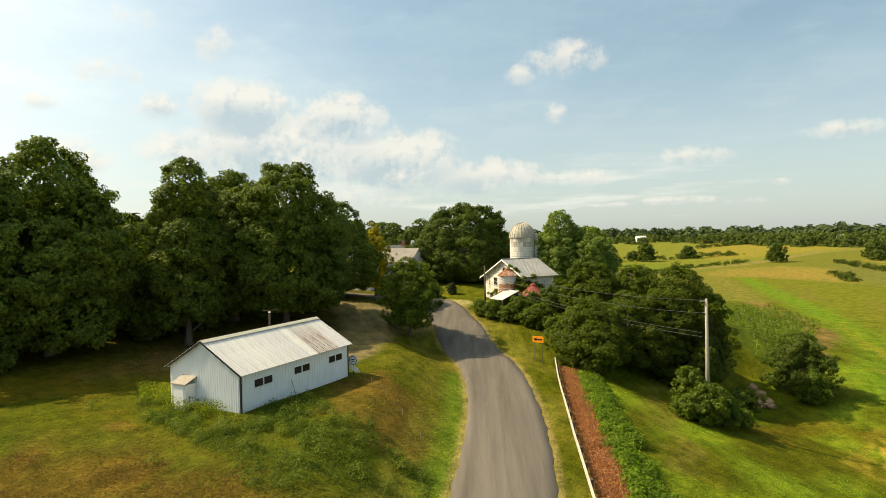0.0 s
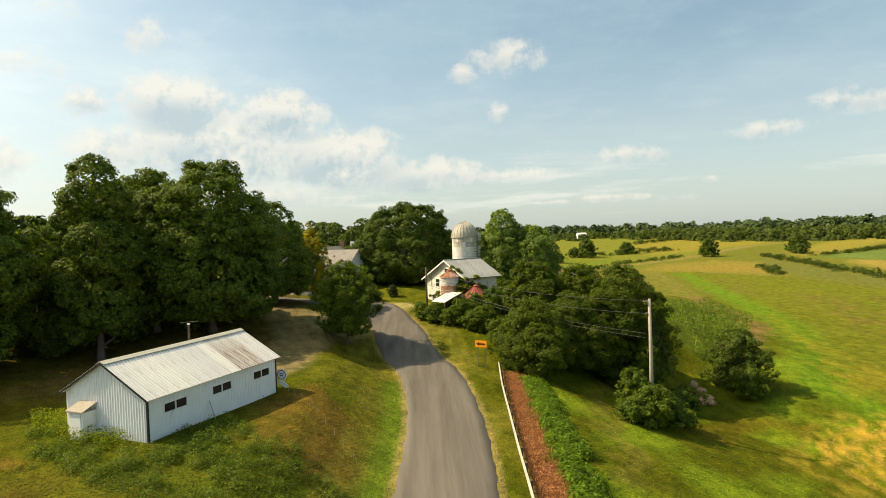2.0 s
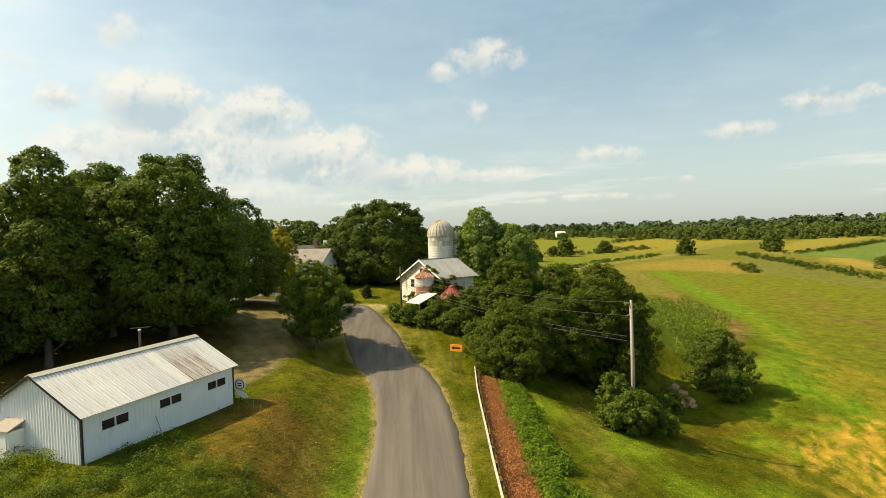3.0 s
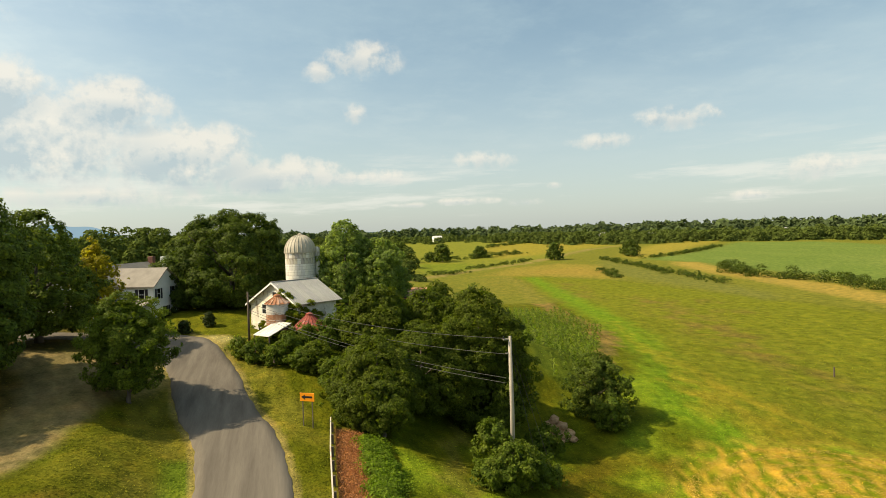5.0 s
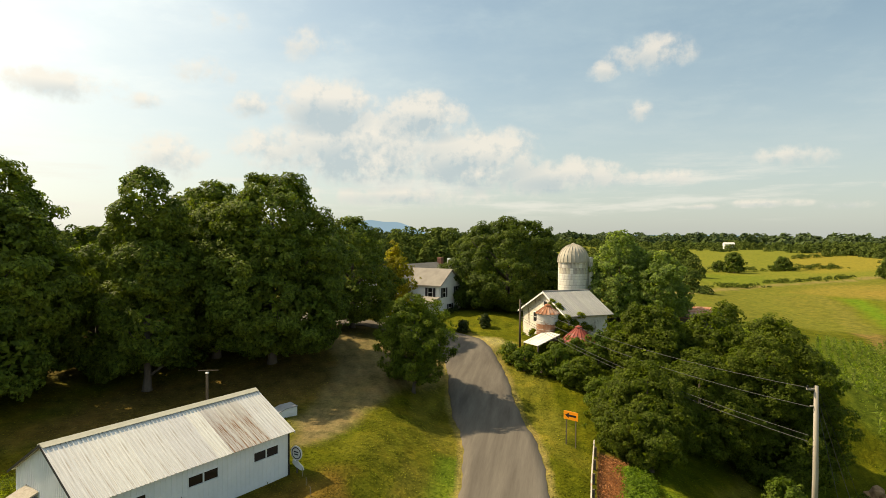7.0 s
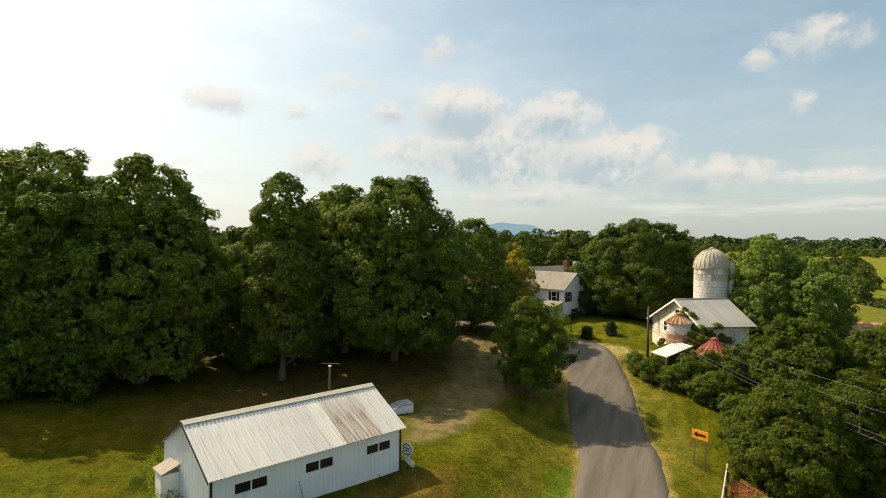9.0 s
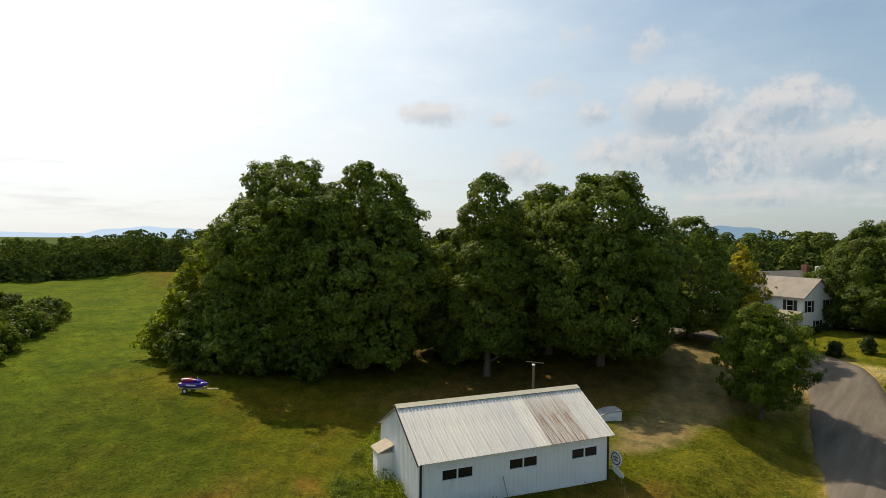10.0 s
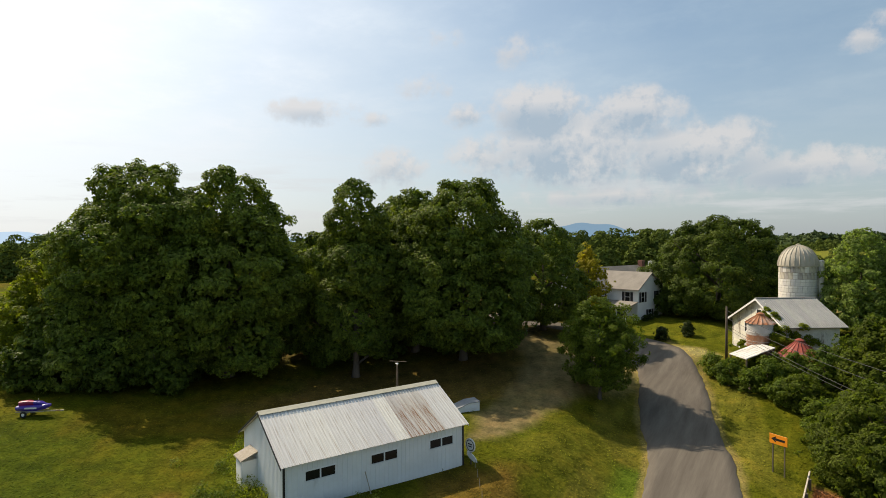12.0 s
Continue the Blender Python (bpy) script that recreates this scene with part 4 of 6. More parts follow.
def shed():
    L, W, E, R = 11.9, 6.8, 2.60, 4.52
    ob = thing("shed", frame_of(-15.70, 38.65, 0.42, 0.388, 0.922), "low white ribbed-steel shed with a rust-streaked pale metal gable roof", "shed")
    # local: x along the length, y across to the back, z up
    sill, head = 1.32, 1.90
    spans = [(1.20, 3.00), (5.20, 7.00), (9.30, 11.10)]
    wall = part("wall", boxed(0.06, L - 0.06, 0.02, 0.12, -0.7, sill), WHITE_METAL, ob)
    for a, b in zip([0.06] + [s[1] for s in spans], [s[0] for s in spans] + [L - 0.06]):
        part("wall", boxed(a, b, 0.02, 0.12, sill, head), WHITE_METAL, ob)
    part("wall", boxed(0.06, L - 0.06, 0.02, 0.12, head, E), WHITE_METAL, ob)
    ribs = bmesh.new()
    for k in range(40):
        x = 0.2 + k * (L - 0.4) / 39
        blocked = any(a - 0.12 < x < b + 0.12 for a, b in spans)
        for z0, z1 in (((-0.6, sill - 0.08), (head + 0.08, E)) if blocked else ((-0.6, E),)):
            prism(ribs, [Vector((x - 0.035, 0.02, z0)), Vector((x + 0.035, 0.02, z0)), Vector((x + 0.02, 0.0, z0)), Vector((x - 0.02, 0.0, z0))], (0, 0, z1 - z0))
    part("wall_rib", ribs, WHITE_METAL, ob)
    part("wall", boxed(0.06, L - 0.06, W - 0.12, W - 0.02, -0.7, E), WHITE_METAL, ob)
    # gable ends
    for x0, x1, sgn in ((0.0, 0.10, -1), (L - 0.10, L, 1)):
        bm = bmesh.new()
        prism(bm, [Vector((x0, 0.12, -0.7)), Vector((x0, W - 0.12, -0.7)), Vector((x0, W - 0.12, E)), Vector((x0, W / 2, R - 0.06)), Vector((x0, 0.12, E))], (x1 - x0, 0, 0))
        part("gable_wall", bm, WHITE_METAL, ob)
        bm = bmesh.new()
        for k in range(31):
            y = 0.25 + k * (W - 0.5) / 30
            top = E + (R - E - 0.1) * (1 - abs(y - W / 2) / (W / 2))
            x = x0 if sgn < 0 else x1
            prism(bm, [Vector((x, y - 0.04, -0.6)), Vector((x, y + 0.04, -0.6)), Vector((x + sgn * 0.025, y + 0.02, -0.6)), Vector((x + sgn * 0.025, y - 0.02, -0.6))], (0, 0, top + 0.6))
        part("wall_rib", bm, WHITE_METAL, ob)
    # windows: frame and two sliding panes
    for a, b in spans:
        win = part("window", boxed(a, b, 0.10, 0.115, sill, head), BLACK, ob)
        mid = (a + b) / 2
        for z0, z1 in ((sill - 0.02, sill + 0.03), (head - 0.025, head + 0.02)):
            part("frame", boxed(a - 0.02, b + 0.02, -0.010, 0.09, z0, z1), WHITE_METAL, win)
        for x0, x1 in ((a - 0.03, a + 0.035), (mid - 0.035, mid + 0.035), (b - 0.035, b + 0.03)):
            part("frame", boxed(x0, x1, -0.006, 0.085, sill + 0.04, head - 0.035), WHITE_METAL, win)
        for x0, x1, y in ((a + 0.035, mid - 0.035, 0.055), (mid + 0.035, b - 0.035, 0.04)):
            part("pane", boxed(x0, x1, y, y + 0.012, sill + 0.04, head - 0.035), DARK_GLASS, win)
    # black corner trim and eave line
    for x, y in ((-0.02, -0.03), (L - 0.07, -0.03)):
        part("corner_trim", boxed(x, x + 0.10, y, y + 0.10, -0.6, E), BLACK_TRIM, ob)
    # roof panels laid from eave to ridge
    slope = math.atan2(R - E, W / 2)
    run = (W / 2 + 0.28) / math.cos(slope)
    over, wide = 0.22, 0.91
    count = round((L + 2 * over) / wide)
    wide = (L + 2 * over) / count

    def roof_panel(side):
        bm = bmesh.new()
        prof = [(0, 0)]
        for k in range(4):
            s = wide / 4
            prof += [(k * s + s * 0.60, 0), (k * s + s * 0.66, 0.036), (k * s + s * 0.88, 0.036), (k * s + s * 0.96, 0)]
        prof.append((wide, 0))
        for ends in ((0, run),):
            rows = [[bm.verts.new((x, y, z)) for x, z in prof] for y in ends]
            low = [[bm.verts.new((x, y, -0.03)) for x in (0, wide)] for y in ends]
            for k in range(len(prof) - 1):
                bm.faces.new((rows[0][k], rows[0][k + 1], rows[1][k + 1], rows[1][k]))
            bm.faces.new((low[0][0], low[1][0], low[1][1], low[0][1]))
            bm.faces.new([low[0][1], low[0][0]] + rows[0])
            bm.faces.new([low[1][0], low[1][1]] + rows[1][::-1])
            bm.faces.new((low[0][0], rows[0][0], rows[1][0], low[1][0]))
            bm.faces.new((low[0][1], low[1][1], rows[1][-1], rows[0][-1]))
        return bm

    roof = part("roof", boxed(-over + 0.02, L + over - 0.02, W / 2 - 0.10, W / 2 + 0.10, R - 0.10, R - 0.04), ROOF_METAL, ob)
    first = part("panel", roof_panel(0), ROOF_METAL, roof)
    rusty = first.data.copy()
    rusty.materials[0] = ROOF_RUST
    eave_z = R - (W / 2 + 0.28) * math.tan(slope)
    for k in range(count):
        m = pose(-over + k * wide, -0.28, eave_z + 0.02, math.degrees(slope))
        if k == 0:
            first.matrix_basis = m
            continue
        part_mesh("panel", rusty if k in (9, 10, 11) else first.data, roof, at=m)
    for k in range(count):
        m = pose(-over + (k + 1) * wide, W + 0.28, eave_z + 0.02, math.degrees(slope), 0, 180)
        part_mesh("panel", first.data, roof, at=m)
    bm = bmesh.new()
    prism(bm, [Vector((-over, W / 2 - 0.34, R - 0.075)), Vector((-over, W / 2, R + 0.085)), Vector((-over, W / 2 + 0.34, R - 0.075)), Vector((-over, W / 2, R - 0.03))], (L + 2 * over, 0, 0))
    part("ridge_cap", bm, FRAME_CREAM, roof)
    for x in (-over - 0.03, L + over):
        for sgn in (-1, 1):
            bm = bmesh.new()
            y0 = W / 2 + sgn * (W / 2 + 0.28)
            prism(bm, [Vector((x, y0, eave_z - 0.10)), Vector((x, W / 2, R - 0.10)), Vector((x, W / 2, R + 0.03)), Vector((x, y0, eave_z + 0.03))], (0.03, 0, 0))
            part("verge_trim", bm, BLACK_TRIM if x < 0 else WHITE_PAINT, roof)
    # entry box on the gable end
    entry = part("entry_box", boxed(-0.90, 0.0, 4.15, 5.30, -0.8, 1.60), WHITE_PAINT, ob, "white boxed entry with a brown sloping lid")
    bm = bmesh.new()
    prism(bm, [Vector((-1.00, 4.05, 1.61)), Vector((0.0, 4.05, 2.00)), Vector((0.0, 4.05, 2.08)), Vector((-1.00, 4.05, 1.69))], (0, 1.4, 0))
    part("lid", bm, WOOD_GREY, entry)
    part("door", boxed(-0.93, -0.90, 4.3, 5.15, -0.3, 1.45), WHITE_PAINT, entry)
    part("downspout", tube(bmesh.new(), [(5.0, -0.35, -0.2), (4.75, -0.12, 1.1)], 0.03, 6), GALV, ob)
    return ob


shed()


def round_sign():
    """The pale round sign board on a post at the shed's end."""
    ob = thing("round_sign", frame_of(-10.75, 49.95, float(height(-10.75, 49.95)), 0.95, -0.31), "white round sign board with a scroll-shaped lower board", "sign")
    part("post", tube(bmesh.new(), [(0, 0.06, -0.3), (0, 0.06, 1.5)], 0.05, 8), WOOD_DARK, ob)
    disc = part("board", tube(bmesh.new(), [(0, -0.02, 1.25), (0, 0.03, 1.25)], 0.45, 28), WHITE_PAINT, ob)
    part("ring", lathe(bmesh.new(), [(0.31, 0.0), (0.34, 0.012), (0.37, 0.0)], 28), SHUTTER, disc, at=pose(0, -0.022, 1.25, 90))
    for z, w in ((1.33, 0.18), (1.18, 0.15)):
        part("bar", boxed(-w, w, -0.034, -0.022, z - 0.035, z + 0.035), SHUTTER, disc)
    bm = bmesh.new()
    prism(bm, [Vector((-0.30, 0, 0.80)), Vector((0.12, 0, 0.74)), Vector((0.52, 0, 0.50)), Vector((0.60, 0, 0.30)), Vector((0.36, 0, 0.24)), Vector((-0.05, 0, 0.38)), Vector((-0.34, 0, 0.56))], (0, 0.05, 0))
    part("lower_board", bm, WHITE_PAINT, ob)


round_sign()


# ---- barn, silo and bins ----
def window_on(parent, place, w, h, shutters=False, mullion=True, frame=None, pane=None):
    """A sash window on a wall, in the wall's own plane: local x along the wall, -y outwards."""
    frame = frame or WHITE_PAINT
    win = part("window", boxed(-w / 2, w / 2, -0.012, 0.03, 0, h), pane or DARK_GLASS, parent, at=place)
    for x0, x1, z0, z1 in ((-w / 2 - 0.07, -w / 2, -0.07, h + 0.07), (w / 2, w / 2 + 0.07, -0.07, h + 0.07), (-w / 2, w / 2, -0.07, 0), (-w / 2, w / 2, h, h + 0.07)):
        part("frame", boxed(x0, x1, -0.04, 0.02, z0, z1), frame, win)
    if mullion:
        part("frame", boxed(-w / 2, w / 2, -0.03, 0.0, h / 2 - 0.025, h / 2 + 0.025), frame, win)
    if shutters:
        for s in (-1, 1):
            a, b = sorted((s * (w / 2 + 0.09), s * (w / 2 + 0.50)))
            part("shutter", boxed(a, b, -0.05, -0.015, -0.03, h + 0.03), SHUTTER, parent and win)
    return win


def board_wall(parent, outline_top, length, z0, mat, place, board=0.2, name="board"):
    """Lapped boards up a wall of the given length; outline_top(z) gives the span left at a height."""
    z = z0
    while True:
        a, b = outline_top(z + board * 0.5)
        if b - a < 0.15:
            break
        bm = bmesh.new()
        prism(bm, [Vector((a, 0.03, z)), Vector((a, -0.022, z)), Vector((a, -0.004, z + board)), Vector((a, 0.03, z + board))], (b - a, 0, 0))
        part(name, bm, mat, parent, at=place)
        z += board


def barn():
    # local x along the ridge, y to the back; the lit gable end is at x = 0
    L, F, B, E, R = 5.5, 4.5, 5.4, 3.6, 6.28
    FRONT = 2.45  # how far the front slope falls to its eave
    ob = thing("barn", frame_of(3.65, 87.95, 1.95, 0.835, 0.55), "old white board barn with a grey corrugated metal roof, partly overgrown", "barn")
    bm = bmesh.new()
    prism(bm, [Vector((0, -F, -3)), Vector((0, B, -3)), Vector((0, B, E)), Vector((0, 0, R - 0.12)), Vector((0, -F, R - FRONT * 0.92 - 0.05))], (L, 0, 0))
    wall = part("wall", bm, BARN_WHITE, ob)
    end = pose(-0.03, 0, 0, 0, 0, -90)
    # on the gable end local x of the boards runs from back to front

    def span(z):
        return -min(B, B * (R - z) / (R - E)), min(F, F * (R - z) / (FRONT * 0.92))

    board_wall(ob, span, 12, -1.0, BARN_WHITE, end, 0.22)
    for y, z, w, h in ((0.0, 3.95, 0.85, 1.1), (2.3, 2.35, 0.9, 1.1), (3.3, 0.0, 0.9, 1.1)):
        window_on(ob, pose(-0.05, y, z, 0, 0, -90), w, h, frame=WHITE_PAINT, pane=BLACK)
    # roof of ribbed sheets
    for depth, drop, sgn in ((F + 0.5, FRONT, -1), (B + 0.5, R - E + 0.24, 1)):
        slope = math.atan2(drop, depth)
        run = math.hypot(drop, depth)
        count = 7
        wide = (L + 1.1) / count
        bm = bmesh.new()
        prof = [(0, 0)]
        for k in range(4):
            s = wide / 4
            prof += [(k * s + s * 0.3, 0.0), (k * s + s * 0.5, 0.04), (k * s + s * 0.8, 0.04)]
        prof.append((wide, 0))
        rows = [[bm.verts.new((x, y, z)) for x, z in prof] for y in (0, run)]
        low = [[bm.verts.new((x, y, -0.05)) for x in (0, wide)] for y in (0, run)]
        for k in range(len(prof) - 1):
            bm.faces.new((rows[0][k], rows[0][k + 1], rows[1][k + 1], rows[1][k]))
        bm.faces.new((low[0][0], low[1][0], low[1][1], low[0][1]))
        bm.faces.new([low[0][1], low[0][0]] + rows[0])
        bm.faces.new([low[1][0], low[1][1]] + rows[1][::-1])
        bm.faces.new((low[0][0], rows[0][0], rows[1][0], low[1][0]))
        bm.faces.new((low[0][1], low[1][1], rows[1][-1], rows[0][-1]))
        first = None
        if sgn < 0:
            roof = part("roof", boxed(-0.45, L + 0.6, -0.16, 0.16, R - 0.02, R + 0.05), BARN_ROOF, ob)
        for k in range(count):
            if sgn < 0:
                m = pose(-0.5 + k * wide, -depth, R - drop, math.degrees(slope))
            else:
                m = pose(-0.5 + (k + 1) * wide, depth, R - drop, math.degrees(slope), 0, 180)
            if first is None:
                first = part("roof_sheet", bm, BARN_ROOF, roof, at=m)
            else:
                part_mesh("roof_sheet", first.data, roof, at=m)
    for y0, z0, y1, z1 in ((-F - 0.5, R - FRONT, 0, R), (0, R, B + 0.5, R - (R - E + 0.24))):
        bm = bmesh.new()
        prism(bm, [Vector((-0.54, y0, z0 - 0.22)), Vector((-0.54, y1, z1 - 0.22)), Vector((-0.54, y1, z1 - 0.02)), Vector((-0.54, y0, z0 - 0.02))], (0.05, 0, 0))
        part("verge_board", bm, WHITE_PAINT, ob)


barn()


def silo():
    r, top, eave = 2.05, 13.75, 11.35
    x, y = 7.1, 99.0
    base = 0.5
    ob = thing("silo", pose(x, y, base, 0, 0, 20), "tall whitewashed concrete-stave silo with a ribbed metal dome", "silo")
    core = part("core", lathe(bmesh.new(), [(0, 0), (r - 0.06, 0), (r - 0.06, eave - base), (0, eave - base)], 40), STAVE_DARK, ob, smooth=False)
    staves = 26
    arc = 2 * math.pi / staves

    def stave(h):
        bm = bmesh.new()
        pts = [(r * math.cos(a), r * math.sin(a)) for a in (-arc * 0.472, 0, arc * 0.472)]
        ins = [((r - 0.07) * math.cos(a), (r - 0.07) * math.sin(a)) for a in (-arc * 0.485, 0, arc * 0.485)]
        prism(bm, [Vector((px, py, 0.012)) for px, py in pts] + [Vector((px, py, 0.012)) for px, py in ins[::-1]], (0, 0, h - 0.045))
        return bm

    h = 0.78
    rows = int((eave - base) / h)
    keep, light = None, None
    for row in range(rows):
        z = eave - base - (row + 1) * h
        if row > 8:
            break
        for k in range(staves):
            m = pose(0, 0, z, 0, 0, math.degrees(arc * (k + 0.5 * (row % 2))))
            if keep is None:
                keep = part("stave", stave(h), STAVE_DARK, ob, at=m)
                light = keep.data.copy()
                light.materials[0] = STAVE
            else:
                part_mesh("stave", keep.data if row < 2 and (k * 7 + row) % 5 else light, ob, at=m)
    for z in np.arange(0.4, eave - base, 0.78):
        part("hoop", lathe(bmesh.new(), [(r + 0.005, -0.014), (r + 0.022, 0), (r + 0.005, 0.014)], 40), GALV, ob, at=pose(0, 0, float(z)))
    ribs = 24
    dome = part("dome", lathe(bmesh.new(), [((r + 0.08) * math.cos(a), eave - base + (top - eave) * math.sin(a)) for a in np.linspace(0, math.pi / 2, 10)], 48), DOME, ob, smooth=True)
    for k in range(ribs):
        a = 2 * math.pi * k / ribs
        pts = [((r + 0.10) * math.cos(b) * math.cos(a), (r + 0.10) * math.cos(b) * math.sin(a), eave - base + (top - eave + 0.02) * math.sin(b)) for b in np.linspace(0, math.pi / 2 * 0.97, 8)]
        part("rib", tube(bmesh.new(), pts, 0.045, 5), DOME, dome)
    part("rim", lathe(bmesh.new(), [(r - 0.02, -0.10), (r + 0.10, -0.10), (r + 0.12, 0.06), (r - 0.02, 0.08)], 48), DOME, ob, at=pose(0, 0, eave - base))
    part("vent_cap", lathe(bmesh.new(), [(0.28, -0.06), (0.26, 0.12), (0, 0.22)], 16), DOME, dome, at=pose(0, 0, top - base))
    chute = part("chute", tube(bmesh.new(), [(0, 0, 0), (0, 0, eave - base + 0.4)], 0.34, 14), STAVE, ob, at=pose((r + 0.25) * math.cos(radians(-20)), (r + 0.25) * math.sin(radians(-20)), 0))
    part("chute_cap", lathe(bmesh.new(), [(0.38, 0), (0.30, 0.2), (0, 0.3)], 14), STAVE, chute, at=pose(0, 0, eave - base + 0.4))


silo()


def cone_roof(bm, r, rise, ribs):
    for k in range(ribs):
        a0, a1 = 2 * math.pi * k / ribs, 2 * math.pi * (k + 1) / ribs
        am = (a0 + a1) / 2
        p = [Vector((r * math.cos(a0), r * math.sin(a0), 0)), Vector((r * math.cos(am) * 0.99, r * math.sin(am) * 0.99, -0.03)), Vector((r * math.cos(a1), r * math.sin(a1), 0)),
             Vector((0.32 * math.cos(a1), 0.32 * math.sin(a1), rise)), Vector((0.32 * math.cos(a0), 0.32 * math.sin(a0), rise))]
        bm.faces.new([bm.verts.new(q) for q in p])
    return bm


def grain_bin(name, label, x, y, z, r, wall, rise, wall_mat, roof_mat):
    ob = thing(name, pose(x, y, z), label, "grain bin")
    prof = []
    n = int(wall / 0.12)
    for k in range(n + 1):
        prof.append((r + (0.025 if k % 2 else 0), wall * k / n))
    body = part("wall", lathe(bmesh.new(), prof, 32), wall_mat, ob, smooth=True)
    for zz in np.arange(0.9, wall, 0.9):
        part("hoop", lathe(bmesh.new(), [(r + 0.03, -0.03), (r + 0.06, 0), (r + 0.03, 0.03)], 32), wall_mat, ob, at=pose(0, 0, float(zz)))
    if wall_mat == BIN_BANDED:
        # the lower rings have rusted through their coating
        for z0, z1 in ((wall - 3.75, wall - 2.92), (wall - 2.88, wall - 2.05), (wall - 2.0, wall - 1.15)):
            part("rusted_ring", lathe(bmesh.new(), [(r + 0.028, z0), (r + 0.045, z0 + 0.3), (r + 0.028, z0 + 0.6), (r + 0.045, z1)], 32), RUST_RING, ob, smooth=True)
    bm = cone_roof(bmesh.new(), r + 0.18, rise, 18)
    roof = part("roof", bm, roof_mat, ob, at=pose(0, 0, wall + 0.02))
    for k in range(18):
        a = 2 * math.pi * k / 18
        part("rib", tube(bmesh.new(), [((r + 0.20) * math.cos(a), (r + 0.20) * math.sin(a), 0.02), (0.3 * math.cos(a), 0.3 * math.sin(a), rise + 0.02)], 0.035, 5), roof_mat, roof)
    part("cap", lathe(bmesh.new(), [(0.40, rise - 0.06), (0.40, rise + 0.12), (0.15, rise + 0.26), (0, rise + 0.27)], 14), roof_mat, roof)


grain_bin("rusty_grain_bin", "rust-streaked galvanised grain bin with a rusted cone roof beside the barn", 3.9, 84.3, 0.7, 1.22, 5.35, 0.80, BIN_BANDED, RUST_ROOF)
grain_bin("red_roofed_bin", "low round bin with a faded red cone roof, sunk in bushes", 7.3, 82.5, 0.1, 2.0, 3.05, 1.6, RUST_BIN, RUST_RED)


def lean_to():
    ob = thing("lean_to", frame_of(1.3, 81.8, 1.5, 0.62, -0.78), "small open lean-to with a tilted pale metal roof", "shelter")
    bm = bmesh.new()
    prism(bm, [Vector((0, 0, 1.55)), Vector((0, 3.0, 2.55)), Vector((0, 3.0, 2.62)), Vector((0, 0, 1.62))], (2.7, 0, 0))
    roof = part("roof", bm, ROOF_METAL, ob)
    for k in range(7):
        x = 0.06 + k * 0.43
        part("rib", tube(bmesh.new(), [(x, 0.0, 1.63), (x, 3.0, 2.63)], 0.02, 4), ROOF_METAL, roof)
    for x, y, t in ((0.1, 0.1, 1.57), (2.6, 0.1, 1.57), (0.1, 2.9, 2.5), (2.6, 2.9, 2.5)):
        part("post", boxed(x - 0.06, x + 0.06, y - 0.06, y + 0.06, -1.9, t), WOOD_DARK, ob)


lean_to()


# ---- farmhouse ----
def gable_roof(parent, x0, x1, y0, y1, eave, ridge, along, over=0.35, mat=None, name="roof"):
    """Two roof slabs over a rectangle; along: the axis of the ridge."""
    mat = mat or SHINGLE
    roof = None
    for sgn in (-1, 1):
        bm = bmesh.new()
        if along == "y":
            mid, half = (x0 + x1) / 2, (x1 - x0) / 2
            k = (ridge - eave) / half
            e = mid + sgn * (half + over)
            ez = eave - over * k
            prism(bm, [Vector((mid, y0 - over, ridge)), Vector((mid, y0 - over, ridge + 0.14)), Vector((e, y0 - over, ez + 0.14)), Vector((e, y0 - over, ez))], (0, y1 - y0 + 2 * over, 0))
        else:
            mid, half = (y0 + y1) / 2, (y1 - y0) / 2
            k = (ridge - eave) / half
            e = mid + sgn * (half + over)
            ez = eave - over * k
            prism(bm, [Vector((x0 - over, mid, ridge)), Vector((x0 - over, mid, ridge + 0.14)), Vector((x0 - over, e, ez + 0.14)), Vector((x0 - over, e, ez))], (x1 - x0 + 2 * over, 0, 0))
        part(name, bm, mat, parent)


